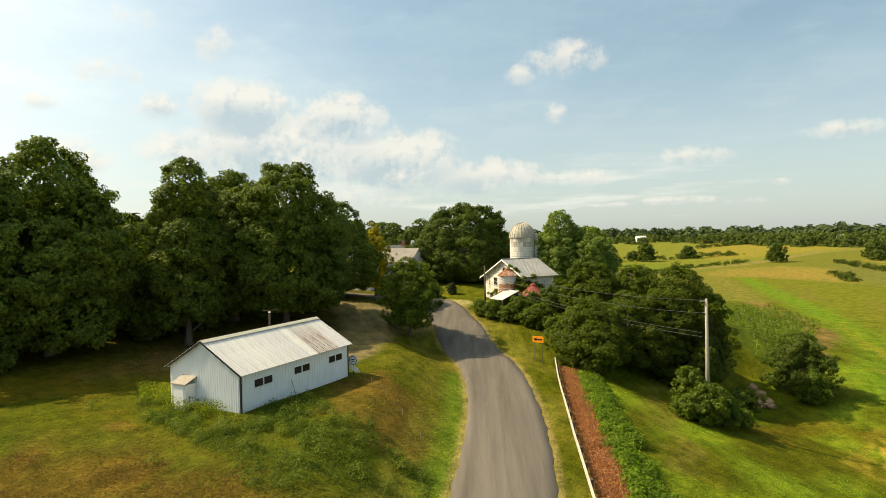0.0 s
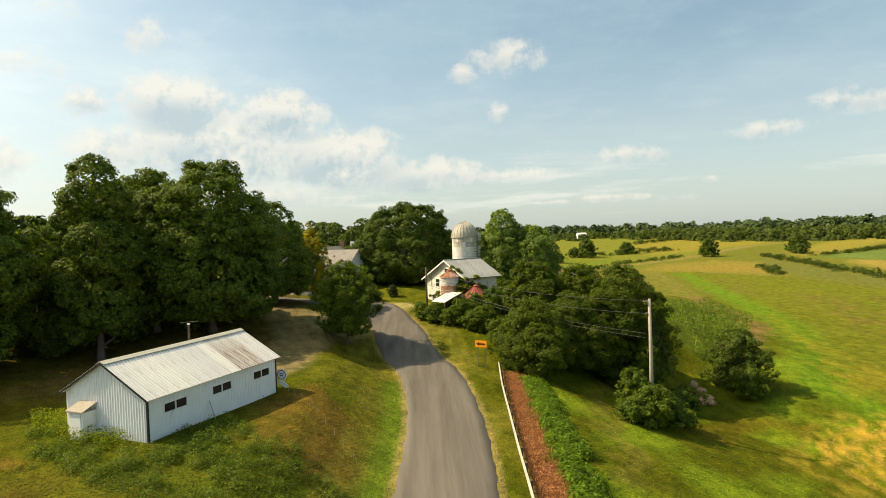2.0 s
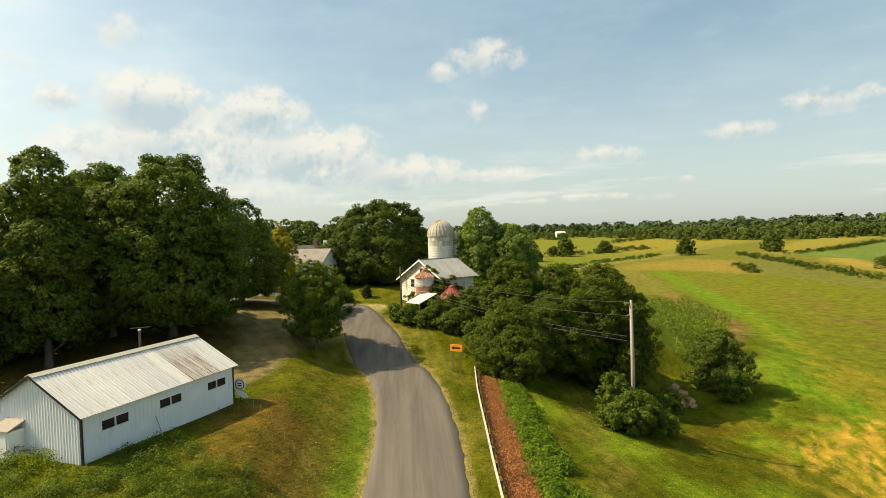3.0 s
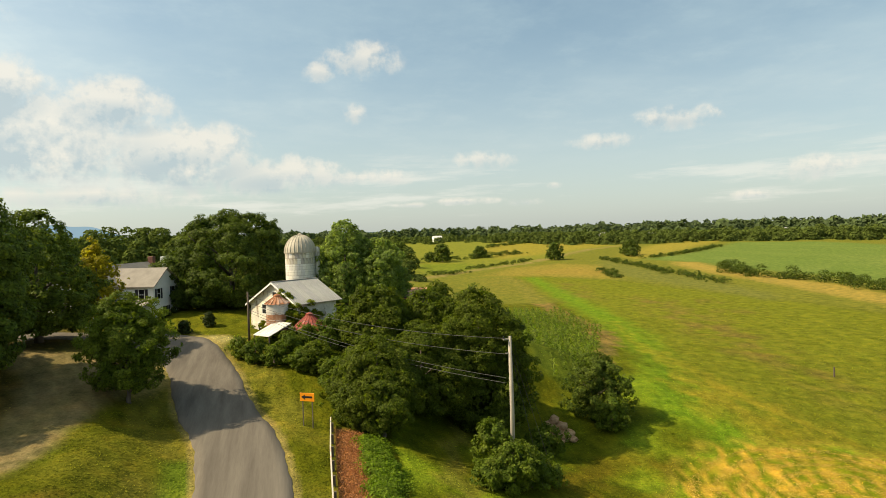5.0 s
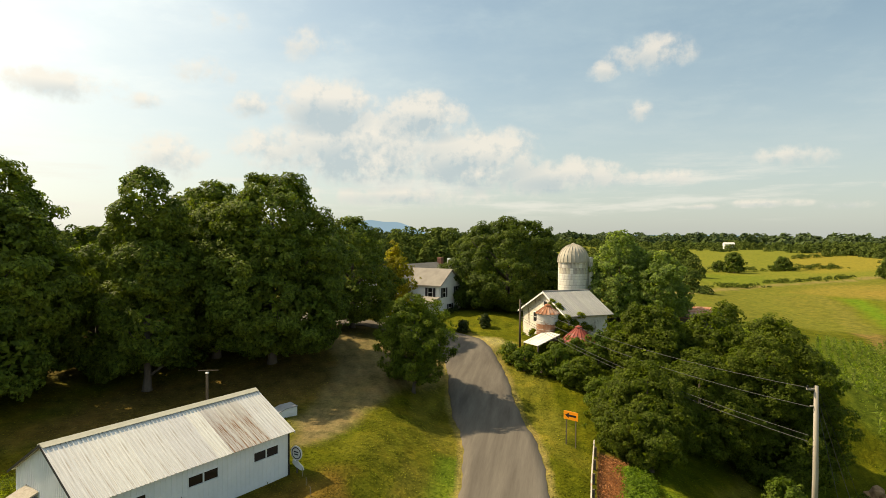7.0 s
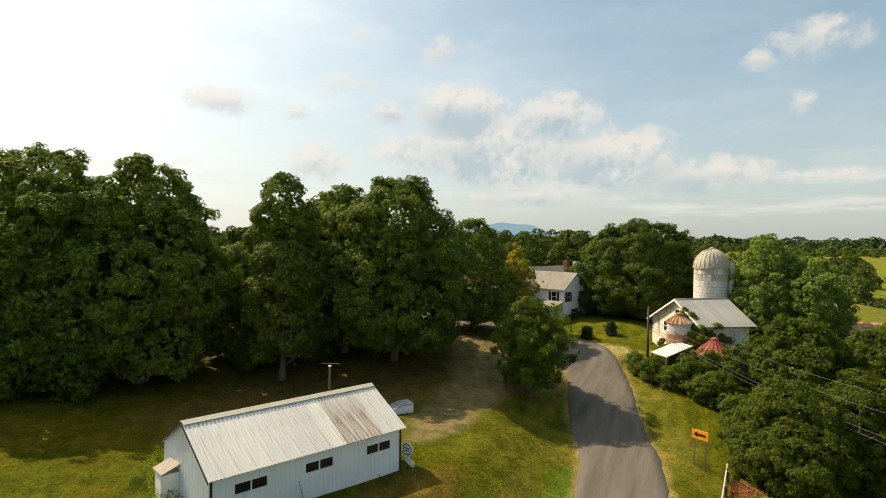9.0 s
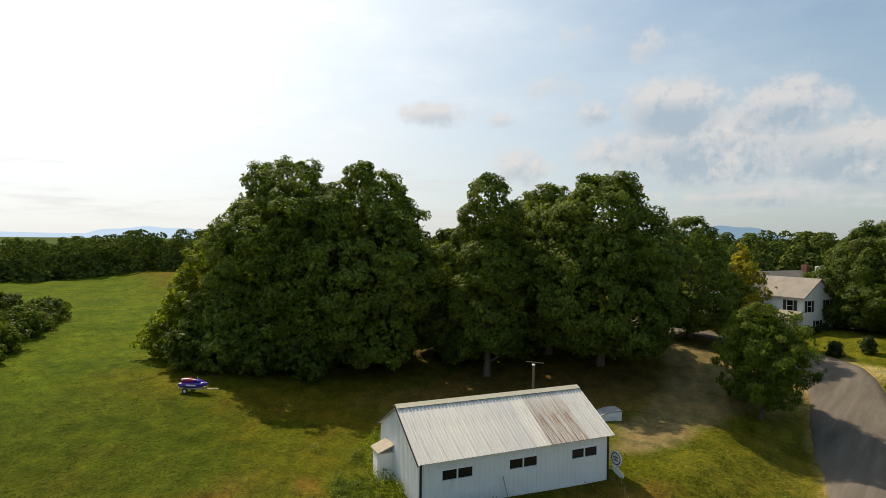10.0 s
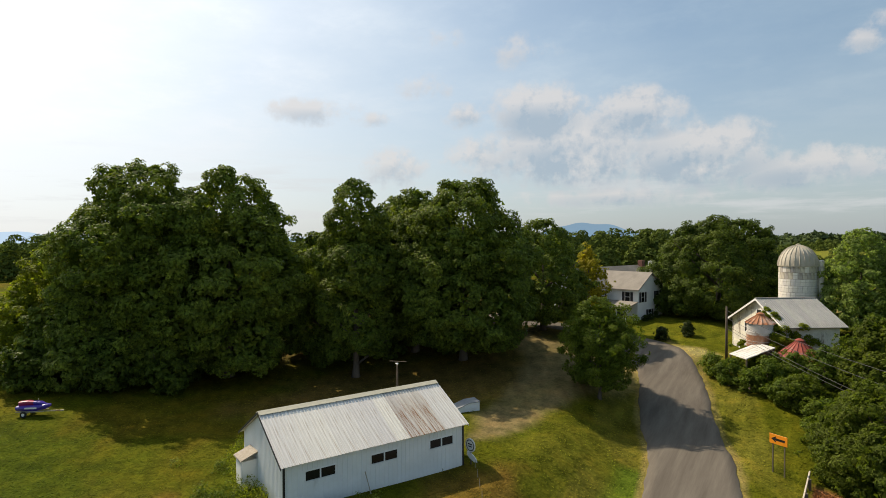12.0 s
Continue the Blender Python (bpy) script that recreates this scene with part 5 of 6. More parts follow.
def farmhouse():
    # local x along the gable wall away from the road, y along the porch side to the back
    ob = thing("farmhouse", frame_of(-11.9, 100.3, 2.75, 0.33, 0.944), "white two-storey clapboard farmhouse with grey shingle roofs and dark shutters", "house")
    W, D, E, R = 6.3, 5.0, 4.85, 6.95
    e2, r2 = 5.0, 7.45
    bm = bmesh.new()
    prism(bm, [Vector((0, 0, -1)), Vector((W, 0, -1)), Vector((W, 0, E)), Vector((W / 2, 0, R)), Vector((0, 0, E))], (0, D + 2, 0))
    part("front_wing_wall", bm, SIDING, ob)
    bm = bmesh.new()
    prism(bm, [Vector((-5.0, D, -1)), Vector((-5.0, D + 6.4, -1)), Vector((-5.0, D + 6.4, e2)), Vector((-5.0, D + 3.2, r2)), Vector((-5.0, D, e2))], (19.0, 0, 0))
    part("main_wing_wall", bm, SIDING, ob)
    gable_roof(ob, 0, W, 0, D + 3.0, E, R, "y", 0.35)
    gable_roof(ob, -5.0, 14.0, D, D + 6.4, e2, r2, "x", 0.4)
    # clapboards on the walls in view
    def gable_span(z):
        if z < E:
            return 0.0, W
        k = (R - z) / (R - E)
        return W / 2 - W / 2 * k, W / 2 + W / 2 * k

    board_wall(ob, gable_span, W, -0.4, SIDING, pose(0, -0.03, 0), 0.2, "clapboard")
    board_wall(ob, lambda z: (0, D - 0.02) if z < E else (0, 0), D, -0.4, SIDING, pose(-0.03, D, 0, 0, 0, -90), 0.2, "clapboard")
    for x, z, w, h in ((1.15, 3.0, 0.75, 1.35), (4.9, 3.0, 0.75, 1.35), (2.9, 0.75, 0.75, 1.1)):
        window_on(ob, pose(x, -0.05, z), w, h, True)
    window_on(ob, pose(-0.05, 1.6, 3.0, 0, 0, -90), 0.75, 1.35, True)
    window_on(ob, pose(-0.05, 3.2, 0.7, 0, 0, -90), 0.8, 1.4, True)
    window_on(ob, pose(-1.2, D - 0.05, 3.0), 0.75, 1.35, True)
    window_on(ob, pose(-3.6, D - 0.05, 3.0), 0.75, 1.35, True)
    for y in (D + 1.6, D + 4.8):
        window_on(ob, pose(-5.05, y, 3.0, 0, 0, -90), 0.75, 1.35, True)
        window_on(ob, pose(-5.05, y, 0.6, 0, 0, -90), 0.75, 1.35, True)
    # back annex seen past the gable
    part("annex_wall", boxed(W + 0.02, W + 3.0, 1.4, D, -1, 2.6), SIDING, ob)
    window_on(ob, pose(W + 1.4, 1.35, 0.7), 0.9, 1.2, True)
    bm = bmesh.new()
    prism(bm, [Vector((W, 1.1, 2.6)), Vector((W, D, 3.5)), Vector((W, D, 3.62)), Vector((W, 1.1, 2.72))], (3.3, 0, 0))
    part("annex_roof", bm, SHINGLE, ob)
    # porch in the corner
    porch = part("porch", boxed(-2.5, -0.05, 0.2, D - 0.05, -1.0, 0.25), WHITE_PAINT, ob, "small white porch with a shingled roof")
    bm = bmesh.new()
    prism(bm, [Vector((-2.8, -0.1, 2.35)), Vector((0.0, -0.1, 3.0)), Vector((0.0, -0.1, 3.12)), Vector((-2.8, -0.1, 2.47))], (0, D, 0))
    part("porch_roof", bm, SHINGLE, porch)
    for y in (0.35, 1.9, 3.4, 4.7):
        part("porch_post", boxed(-2.42, -2.28, y - 0.07, y + 0.07, 0.25, 2.42), WHITE_PAINT, porch)
    part("porch_beam", boxed(-2.45, -2.25, 0.25, D - 0.1, 2.2, 2.36), WHITE_PAINT, porch)
    part("brick_chimney", boxed(12.9, 13.7, D + 2.4, D + 3.2, r2 - 0.9, 8.35, bevel=0.03), BRICK, ob, "old brick chimney")
    part("white_chimney", boxed(10.7, 11.4, D - 0.72, D - 0.03, -1.0, 8.35, bevel=0.02), WHITE_PAINT, ob, "tall white chimney")


farmhouse()

# ---- trees and shrubs ----
GROVE = "grove behind the shed"
tree("oak_tree", "tall broad oak with a full dark green crown", -49.8, 51.4, 22.4, 9.0, 1.0, "oak", "round", 26, 0.17, 1.0, 0.5, group=GROVE)
tree("oak_tree", "tall broad oak with a rounded green crown", -43.0, 56.8, 22.2, 8.0, 1.2, "oak", "round", 26, 0.17, 1.0, 0.5, group=GROVE)
tree("oak_tree", "lower leafy oak at the edge of the mown field", -57.0, 46.5, 13.0, 5.4, 0.4, "bright", "broad", 18, 0.16, 1.0, 0.3, group=GROVE)
tree("maple_tree", "tall pointed dark maple in the grove", -32.6, 64.6, 21.4, 5.4, 1.6, "maple", "egg", 20, 0.16, 1.0, 0.4, group=GROVE)
tree("maple_tree", "tall full maple with a dark green crown", -31.0, 73.5, 19.6, 6.0, 1.2, "maple", "round", 24, 0.16, 1.0, 0.45, group=GROVE)
tree("maple_tree", "broad full maple with heavy low boughs", -24.2, 72.8, 20.4, 8.3, 1.6, "maple", "round", 26, 0.16, 1.0, 0.45, group=GROVE)
tree("maple_tree", "leafy maple turning yellow-green above the drive", -20.6, 87.0, 14.6, 6.4, 1.4, "maple", "egg", 22, 0.16, 1.0, 0.4, group=GROVE)
tree("yellowing_tree", "slim tree with yellowing leaves beside the farmhouse", -16.4, 92.4, 12.2, 3.2, 1.0, "yellow", "egg", 14, 0.15, 0.8, 0.25, group=GROVE)
tree("spruce_tree", "dark narrow spruce behind the grove", -62.8, 81.2, 17.0, 3.2, 3, "dark", "cone", 26, 0.16, 1.0, 0.3, group=GROVE)
# deep in the grove: darker leaves, the shade put into their colour
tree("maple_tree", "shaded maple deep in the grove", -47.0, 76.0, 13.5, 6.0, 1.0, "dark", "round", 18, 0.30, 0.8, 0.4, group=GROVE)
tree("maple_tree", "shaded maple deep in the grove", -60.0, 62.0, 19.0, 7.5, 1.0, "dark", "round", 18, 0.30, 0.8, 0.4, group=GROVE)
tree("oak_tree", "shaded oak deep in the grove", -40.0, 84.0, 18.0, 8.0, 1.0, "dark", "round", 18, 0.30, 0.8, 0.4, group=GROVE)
for px, py, top, rad in ((-53.4, 45.0, 8.5, 3.8), (-50.0, 46.5, 10.0, 4.2), (-45.5, 50.5, 9.0, 4.0)):
    tree("oak_sapling", "young oak with boughs down to the grass", px, py, top, rad, 0.2, "oak", "broad", 16, 0.16, 1.0, 0.2, group=GROVE)
tree("maple_tree", "full leafy maple closing the gap in the grove", -40.5, 67.5, 13.5, 5.6, 0.6, "maple", "broad", 18, 0.18, 0.9, 0.4, group=GROVE)
tree("oak_tree", "full leafy oak between taller trees", -52.0, 58.5, 19.5, 7.0, 0.6, "oak", "egg", 18, 0.20, 0.9, 0.4, group=GROVE)
tree("maple_tree", "leafy maple behind the front of the grove", -34.5, 79.0, 18.0, 6.5, 0.8, "maple", "round", 18, 0.22, 0.9, 0.4, group=GROVE)
tree("round_maple", "huge dome-shaped dark maple behind the lawn", -2.9, 110.5, 15.6, 10.8, 0.8, "dark", "dome", 30, 0.15, 1.1, 0.5)
tree("roadside_maple", "small rounded maple on the bank beside the road", -8.4, 70.4, 9.7, 4.05, 0.9, "verge", "round", 40, 0.105, 1.35, 0.17)
tree("locust_tree", "pale green feathery locust beside the silo", 13.3, 99.5, 12.8, 5.0, 1.0, "locust", "egg", 18, 0.15, 1.0, 0.3)
tree("locust_tree", "pale green feathery locust tree", 17.8, 98.8, 10.4, 4.6, 1.0, "locust", "round", 18, 0.15, 1.0, 0.3)
COPSE = "copse below the road"
tree("roadside_tree", "dense dark tree in the roadside copse", 12.4, 67.5, 8.0, 4.6, 0.3, "copse", "round", 18, 0.105, 1.0, 0.2, group=COPSE)
tree("roadside_tree", "leaning bushy tree in the roadside copse", 12.2, 63.4, 6.0, 3.0, 0.2, "copse", "round", 16, 0.10, 1.0, 0.16, group=COPSE)
tree("roadside_tree", "broad dark tree in the roadside copse", 17.4, 71.5, 9.2, 5.4, 0.4, "copse", "round", 20, 0.11, 1.0, 0.25, group=COPSE)
tree("roadside_tree", "round full tree at the copse's edge", 24.0, 73.0, 14.6, 5.7, 0.6, "copse", "dome", 22, 0.11, 1.0, 0.28, group=COPSE)
tree("roadside_tree", "bushy tree in the roadside copse", 20.0, 79.0, 9.4, 4.8, 0.5, "copse", "round", 16, 0.15, 1.0, 0.2, group=COPSE)
tree("roadside_tree", "bushy tree beside the low old shed", 27.5, 101.7, 6.6, 3.0, 0.2, "copse", "round", 16, 0.13, 1.0, 0.2, group=COPSE)
tree("roadside_tree", "bushy tree in the roadside copse", 14.0, 77.0, 8.8, 4.2, 0.2, "copse", "round", 16, 0.15, 1.0, 0.2, group=COPSE)
tree("field_bush", "big round dark bush standing alone by the field", 39.2, 75.4, 7.7, 4.05, 0.0, "dark", "dome", 36, 0.105, 1.3, 0.2, category="bush")
tree("field_bush", "light green bush in front of a dark one", 38.6, 71.8, 4.2, 2.5, 0.0, "verge", "round", 14, 0.12, 1.0, 0.12, category="bush")
for px, py, top, rad, kind in ((1.6, 78.6, 2.9, 1.7, "weed"), (3.4, 77.2, 2.4, 1.5, "verge"), (4.8, 77.4, 3.4, 2.0, "weed"), (6.2, 75.2, 2.8, 1.8, "verge"), (7.0, 79.2, 4.0, 1.9, "verge"), (7.6, 74.6, 3.5, 2.2, "copse"), (9.0, 71.6, 3.4, 2.2, "verge"), (9.2, 78.6, 4.8, 2.4, "weed"), (11.2, 82.0, 4.9, 2.6, "copse"), (0.0, 80.6, 2.6, 1.4, "verge"), (5.4, 79.9, 3.5, 1.4, "weed")):
    tree("roadside_bush", "tangled green bush between the road and the barn", px, py, top, rad, 0.0, kind, "round", 11, 0.10, 0.9, 0.1, category="bush", group="bushes below the barn")
for px, py, top, rad, kind in ((20.8, 56.5, 3.9, 2.6, "verge"), (22.6, 57.4, 3.0, 2.1, "weed"), (24.6, 58.6, 1.9, 1.7, "verge"), (20.0, 58.8, 5.0, 1.7, "verge"), (18.8, 56.2, 2.4, 1.7, "weed"), (28.6, 67.5, 3.2, 2.4, "weed")):
    tree("pole_bush", "light green bush grown round the utility pole", px, py, top, rad, 0.0, kind, "round", 14, 0.12, 1.0, 0.1, category="bush", group="bushes at the pole")
for px, py in ((-7.0, 91.2), (-4.5, 94.4)):
    tree("clipped_shrub", "clipped dark round shrub on the lawn", px, py, 1.9, 1.05, 0.0, "box", "dome", 8, 0.09, 1.2, 0.06, category="shrub", group="shrubs on the lawn")
for px, py, top in ((-10.8, 100.2, 1.0), (-10.5, 101.4, 0.8), (-10.0, 103.0, 1.1)):
    tree("foundation_shrub", "low dark shrub against the farmhouse wall", px, py, top, 0.6, 0.0, "box", "dome", 6, 0.09, 1.0, 0.04, category="shrub", group="shrubs by the house")
for k in range(17):
    f, off = (k % 9) / 8.6, 1.2 + 4.4 * (k // 9)
    px, py = -65 - 40 * f - 0.42 * off + 1.5 * rng.normal(), 26.5 + 18 * f - 0.91 * off + 0.8 * rng.normal()
    tree("hedge_bush", "wild dark bush at the mown field's edge", px, py, 2.8 + 1.5 * rng.random() + 1.6 * (k // 9), 2.7 + 1.1 * rng.random(), 0.0, ("hedge", "weed", "copse")[k % 3], "round", 14, 0.17, 0.9, 0.1, category="bush", group="bushes by the mown field")
tree("hedge_tree", "leafy green tree standing in the wild hedge", -76, 23, 9.0, 4.4, 0.4, "hedge", "egg", 16, 0.18, 0.9, 0.15)
tree("edge_shrub", "thin light green shrub at the grove's edge", -59.5, 42.5, 4.6, 3.0, 0.0, "bright", "round", 12, 0.15, 0.7, 0.1, category="bush")
for px, py, top, rad in ((207, 424, 15, 8.0), (277, 430, 14, 9), (270, 417, 8, 6), (95, 472, 18, 11), (86, 476, 15, 9), (128, 461, 15, 9), (168, 488, 11, 8), (60, 440, 14, 9), (45, 430, 14, 9), (120, 470, 9, 6)):
    tree("field_tree", "lone dark tree among the far fields", px, py, top, rad, 0.3, "dark", "dome", 16, 0.60, 1.0, 0.4, 1.6, group="trees in the far fields")

# bushes under the crowns, shade put into their dark leaf colour
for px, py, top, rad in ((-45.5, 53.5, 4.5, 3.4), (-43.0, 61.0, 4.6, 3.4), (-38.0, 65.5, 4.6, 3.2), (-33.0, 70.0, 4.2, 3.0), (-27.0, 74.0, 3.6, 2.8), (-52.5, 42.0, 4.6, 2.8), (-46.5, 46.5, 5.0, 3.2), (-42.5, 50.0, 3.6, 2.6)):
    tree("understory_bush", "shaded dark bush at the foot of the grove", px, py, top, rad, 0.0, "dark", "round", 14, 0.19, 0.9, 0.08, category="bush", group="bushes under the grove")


def woods(name, label, spots, tall, wide, per_area, leaf, kind="far", base=0.35):
    """A belt of woodland too far off to pick its trees apart."""
    lobes = []
    for x, y in spots:
        h = tall * (0.62 + 0.55 * rng.random())
        z = float(height(x, y))
        w = wide * (0.55 + 0.6 * rng.random())
        lean = 0.35 + 0.5 * rng.random()
        for k in range(6):
            a = rng.random() * 6.28
            f = k / 5
            r = w * (0.66 - 0.22 * f ** lean) * (0.8 + 0.4 * rng.random())
            out = 0.55 * w * (1 - 0.75 * f)
            lobes.append((x + out * math.cos(a), y + out * math.sin(a), z + h * (base + (0.93 - base) * f) - r * 0.6, r))
    me = leaf_mesh(name, *shell_leaves(lobes, per_area, leaf, inner=0.78, deep=0.24), LEAF[kind])
    ob = new(name, me)
    tagged(ob, label, "woods", kind="stuff")


def belt(a0, a1, r, step, jitter):
    """Spots along an arc; angles to the left of +y, in degrees."""
    n = int(abs(a1 - a0) * math.pi / 180 * r / step)
    out = []
    for k in range(n):
        a = radians(a0 + (a1 - a0) * (k + rng.random()) / n)
        rr = r + jitter * (rng.random() - 0.5) * 2
        out.append((5 - rr * math.sin(a), 10 + rr * math.cos(a)))
    return out


woods("woods_left", "dark deciduous woods behind the mown field", belt(46, 94, 205, 2.6, 7) + belt(46, 94, 222, 2.8, 8) + belt(46, 94, 245, 3.2, 10), 11.0, 6.2, 18, 0.50, base=0.1)
woods("woods_plain", "endless woods on the plain", belt(42, 96, 420, 6, 60) + belt(40, 96, 700, 11, 120), 18, 14, 1.3, 1.8)
woods("woods_behind_house", "green woods behind the farmhouse", belt(6, 48, 185, 3.2, 12) + belt(6, 48, 210, 3.4, 14) + belt(6, 48, 240, 3.8, 16), 13.0, 6.4, 23, 0.50, base=0.15)
woods("woods_behind_silo", "green woods beyond the barn", belt(-12, 10, 320, 4.5, 40) + belt(-12, 12, 400, 5, 40) + belt(-12, 12, 480, 6, 60), 14, 8, 16, 0.60, base=0.15)
woods("woods_far", "long dark woods along the horizon", belt(-66, -27, 700, 4.2, 30) + belt(-66, -24, 740, 4.5, 30) + belt(-66, -22, 800, 5, 40), 12.0, 9, 7.0, 0.98, base=0.1)
woods("woods_far", "low woods beyond the far fields", belt(-30, 2, 880, 6, 90) + belt(-34, 2, 1020, 7, 80), 11, 10, 5.0, 1.0, "far", 0.1)
woods("woods_horizon", "woods on the far horizon", belt(-70, 45, 1500, 16, 250) + belt(-70, 40, 2300, 26, 300), 22, 30, 0.20, 5.0, "farther", 0.15)


def vine(label, spots):
    """Climbing leaves heaped against a wall."""
    lobes = []
    for x, y, z, r in spots:
        for k in range(7):
            lobes.append((x + r * 0.6 * rng.normal(), y + r * 0.5 * rng.normal(), z + r * 0.6 * rng.normal(), r * (0.4 + 0.4 * rng.random())))
    me = leaf_mesh("vine", *shell_leaves(lobes, 1000, 0.12, hollow=0.3), LEAF["bright"])
    tagged(new("vine", me), label, "vine", kind="stuff")


vine("green vines climbing the barn beside the rusty bin", [(5.0, 83.9, 1.6, 1.1), (5.1, 83.8, 2.8, 1.0), (5.0, 84.1, 4.0, 0.9), (4.8, 84.5, 5.2, 0.75), (4.7, 85.2, 6.3, 0.55), (4.3, 86.2, 7.0, 0.40), (5.6, 83.6, 4.6, 0.7), (2.3, 83.5, 1.4, 0.9), (2.1, 83.8, 2.6, 0.6), (2.0, 84.6, 3.5, 0.4), (3.4, 82.7, 1.6, 0.9), (4.2, 82.4, 2.4, 0.7), (5.9, 84.6, 5.0, 0.8), (6.6, 85.2, 4.4, 0.9), (7.4, 85.9, 4.2, 0.8), (6.2, 84.2, 3.4, 1.0), (5.4, 85.0, 6.2, 0.5)])

# ---- roadside things ----
def guardrail():
    ob = thing("guardrail", pose(0, 0, 0), "weathered steel guardrail on brown posts along the road", "guardrail")
    pts = []
    for y in np.arange(24.0, 65.6, 0.8):
        x = float(np.interp(y, [p[1] for p in RAIL], [p[0] for p in RAIL]))
        pts.append((x, float(y), float(height(x, y))))
    bm = bmesh.new()
    prof = [(0.0, 0.36), (-0.07, 0.40), (-0.07, 0.47), (-0.01, 0.51), (-0.07, 0.55), (-0.07, 0.62), (0.0, 0.67), (0.03, 0.67), (0.03, 0.36)]
    rows = [[bm.verts.new((x + dx, y, z + dz)) for dx, dz in prof] for x, y, z in pts]
    for a, b in zip(rows, rows[1:]):
        for k in range(len(prof)):
            j = (k + 1) % len(prof)
            bm.faces.new((a[k], a[j], b[j], b[k]))
    bm.faces.new(rows[0])
    bm.faces.new(rows[-1][::-1])
    part("rail", bm, GALV, ob)
    for k, (x, y, z) in enumerate(pts):
        if k % 3 == 1:
            part("post", boxed(-0.01, 0.16, -0.09, 0.09, -0.7, 0.72), WOOD_DARK, ob, at=pose(x + 0.04, y, z))
    x, y, z = pts[26]
    part("marker", boxed(-0.14, -0.10, -0.05, 0.05, 0.62, 0.82), WHITE_PAINT, ob, at=pose(x, y, z))


guardrail()


def arrow_sign():
    x, y = 6.1, 64.0
    ob = thing("arrow_sign", frame_of(x, y, float(height(x, y)), 0.86, -0.50), "orange curve warning sign with a black arrow on two posts", "road sign")
    for px in (-0.42, 0.42):
        part("post", boxed(px - 0.035, px + 0.035, 0.0, 0.06, -0.4, 2.75), GREEN_STEEL, ob)
    panel = part("panel", boxed(-0.64, 0.64, -0.03, 0.0, 2.1, 2.78, bevel=0.01), SIGN_ORANGE, ob)
    bm = bmesh.new()
    prism(bm, [Vector((-0.52, -0.037, 2.44)), Vector((-0.16, -0.037, 2.66)), Vector((-0.20, -0.037, 2.52)), Vector((0.46, -0.037, 2.52)), Vector((0.46, -0.037, 2.36)), Vector((-0.20, -0.037, 2.36)), Vector((-0.16, -0.037, 2.22))], (0, 0.006, 0))
    part("arrow", bm, BLACK, panel)


arrow_sign()


def cable(bm, a, b, sag, r=0.018, n=14):
    a, b = Vector(a), Vector(b)
    pts = [a.lerp(b, k / n) - Vector((0, 0, sag * 4 * (k / n) * (1 - k / n))) for k in range(n + 1)]
    return tube(bm, pts, r, 4)


def utility_poles():
    x, y = 21.2, 57.6
    g = float(height(x, y))
    top = 5.4
    ob = thing("utility_pole", pose(x, y, g), "weathered grey wooden utility pole with wires and guys", "utility pole")
    part("pole", tube(bmesh.new(), [(0, 0, -0.5), (0.05, 0, (top - g) * 0.5), (0, 0, top - g)], [0.20, 0.17, 0.13], 12), WOOD_GREY, ob, smooth=True)
    arm = part("arm", boxed(-0.55, 0.1, -0.06, 0.06, top - g - 0.28, top - g - 0.16), WOOD_GREY, ob)
    for px in (-0.5, -0.1):
        part("insulator", lathe(bmesh.new(), [(0.03, 0), (0.06, 0.05), (0.04, 0.1), (0.06, 0.14), (0, 0.2)], 10), BLACK, arm, at=pose(px, 0, top - g - 0.16))
    part("bracket", boxed(-0.35, 0.05, -0.04, 0.04, top - g - 1.35, top - g - 1.28), GALV, ob)
    # wires up the road to the pole by the barn, and on to the far side
    bx, by = 0.7, 85.4
    bz = float(height(bx, by))
    ob2 = thing("utility_pole", pose(bx, by, bz), "dark slim utility pole beside the barn", "utility pole")
    part("pole", tube(bmesh.new(), [(0, 0, -0.5), (0, 0, 5.6)], [0.15, 0.10], 10), WOOD_DARK, ob2, smooth=True)
    for z0, z1, s in ((-0.15, 5.2, 0.9), (-1.35, 4.4, 0.9), (-3.2, 3.6, 0.8), (-3.6, 3.3, 0.8)):
        c = part("overhead_wire", cable(bmesh.new(), (x - 0.4, y, top + z0), (bx, by, bz + z1), s), CABLE)
        tagged(c, "black overhead wire between two utility poles", "wire", "overhead wires")
    for z0, ex, ey, s in ((-0.15, 27.0, 60.8, 0.05), (-0.9, 25.4, 58.6, 0.05), (-1.4, 23.6, 57.2, 0.04)):
        gz = float(height(ex, ey))
        c = part("guy_wire", cable(bmesh.new(), (x + 0.1, y, top + z0), (ex, ey, gz), s, 0.016), CABLE)
        tagged(c, "thin guy wire from the utility pole to the ground", "wire", "guy wires")


utility_poles()


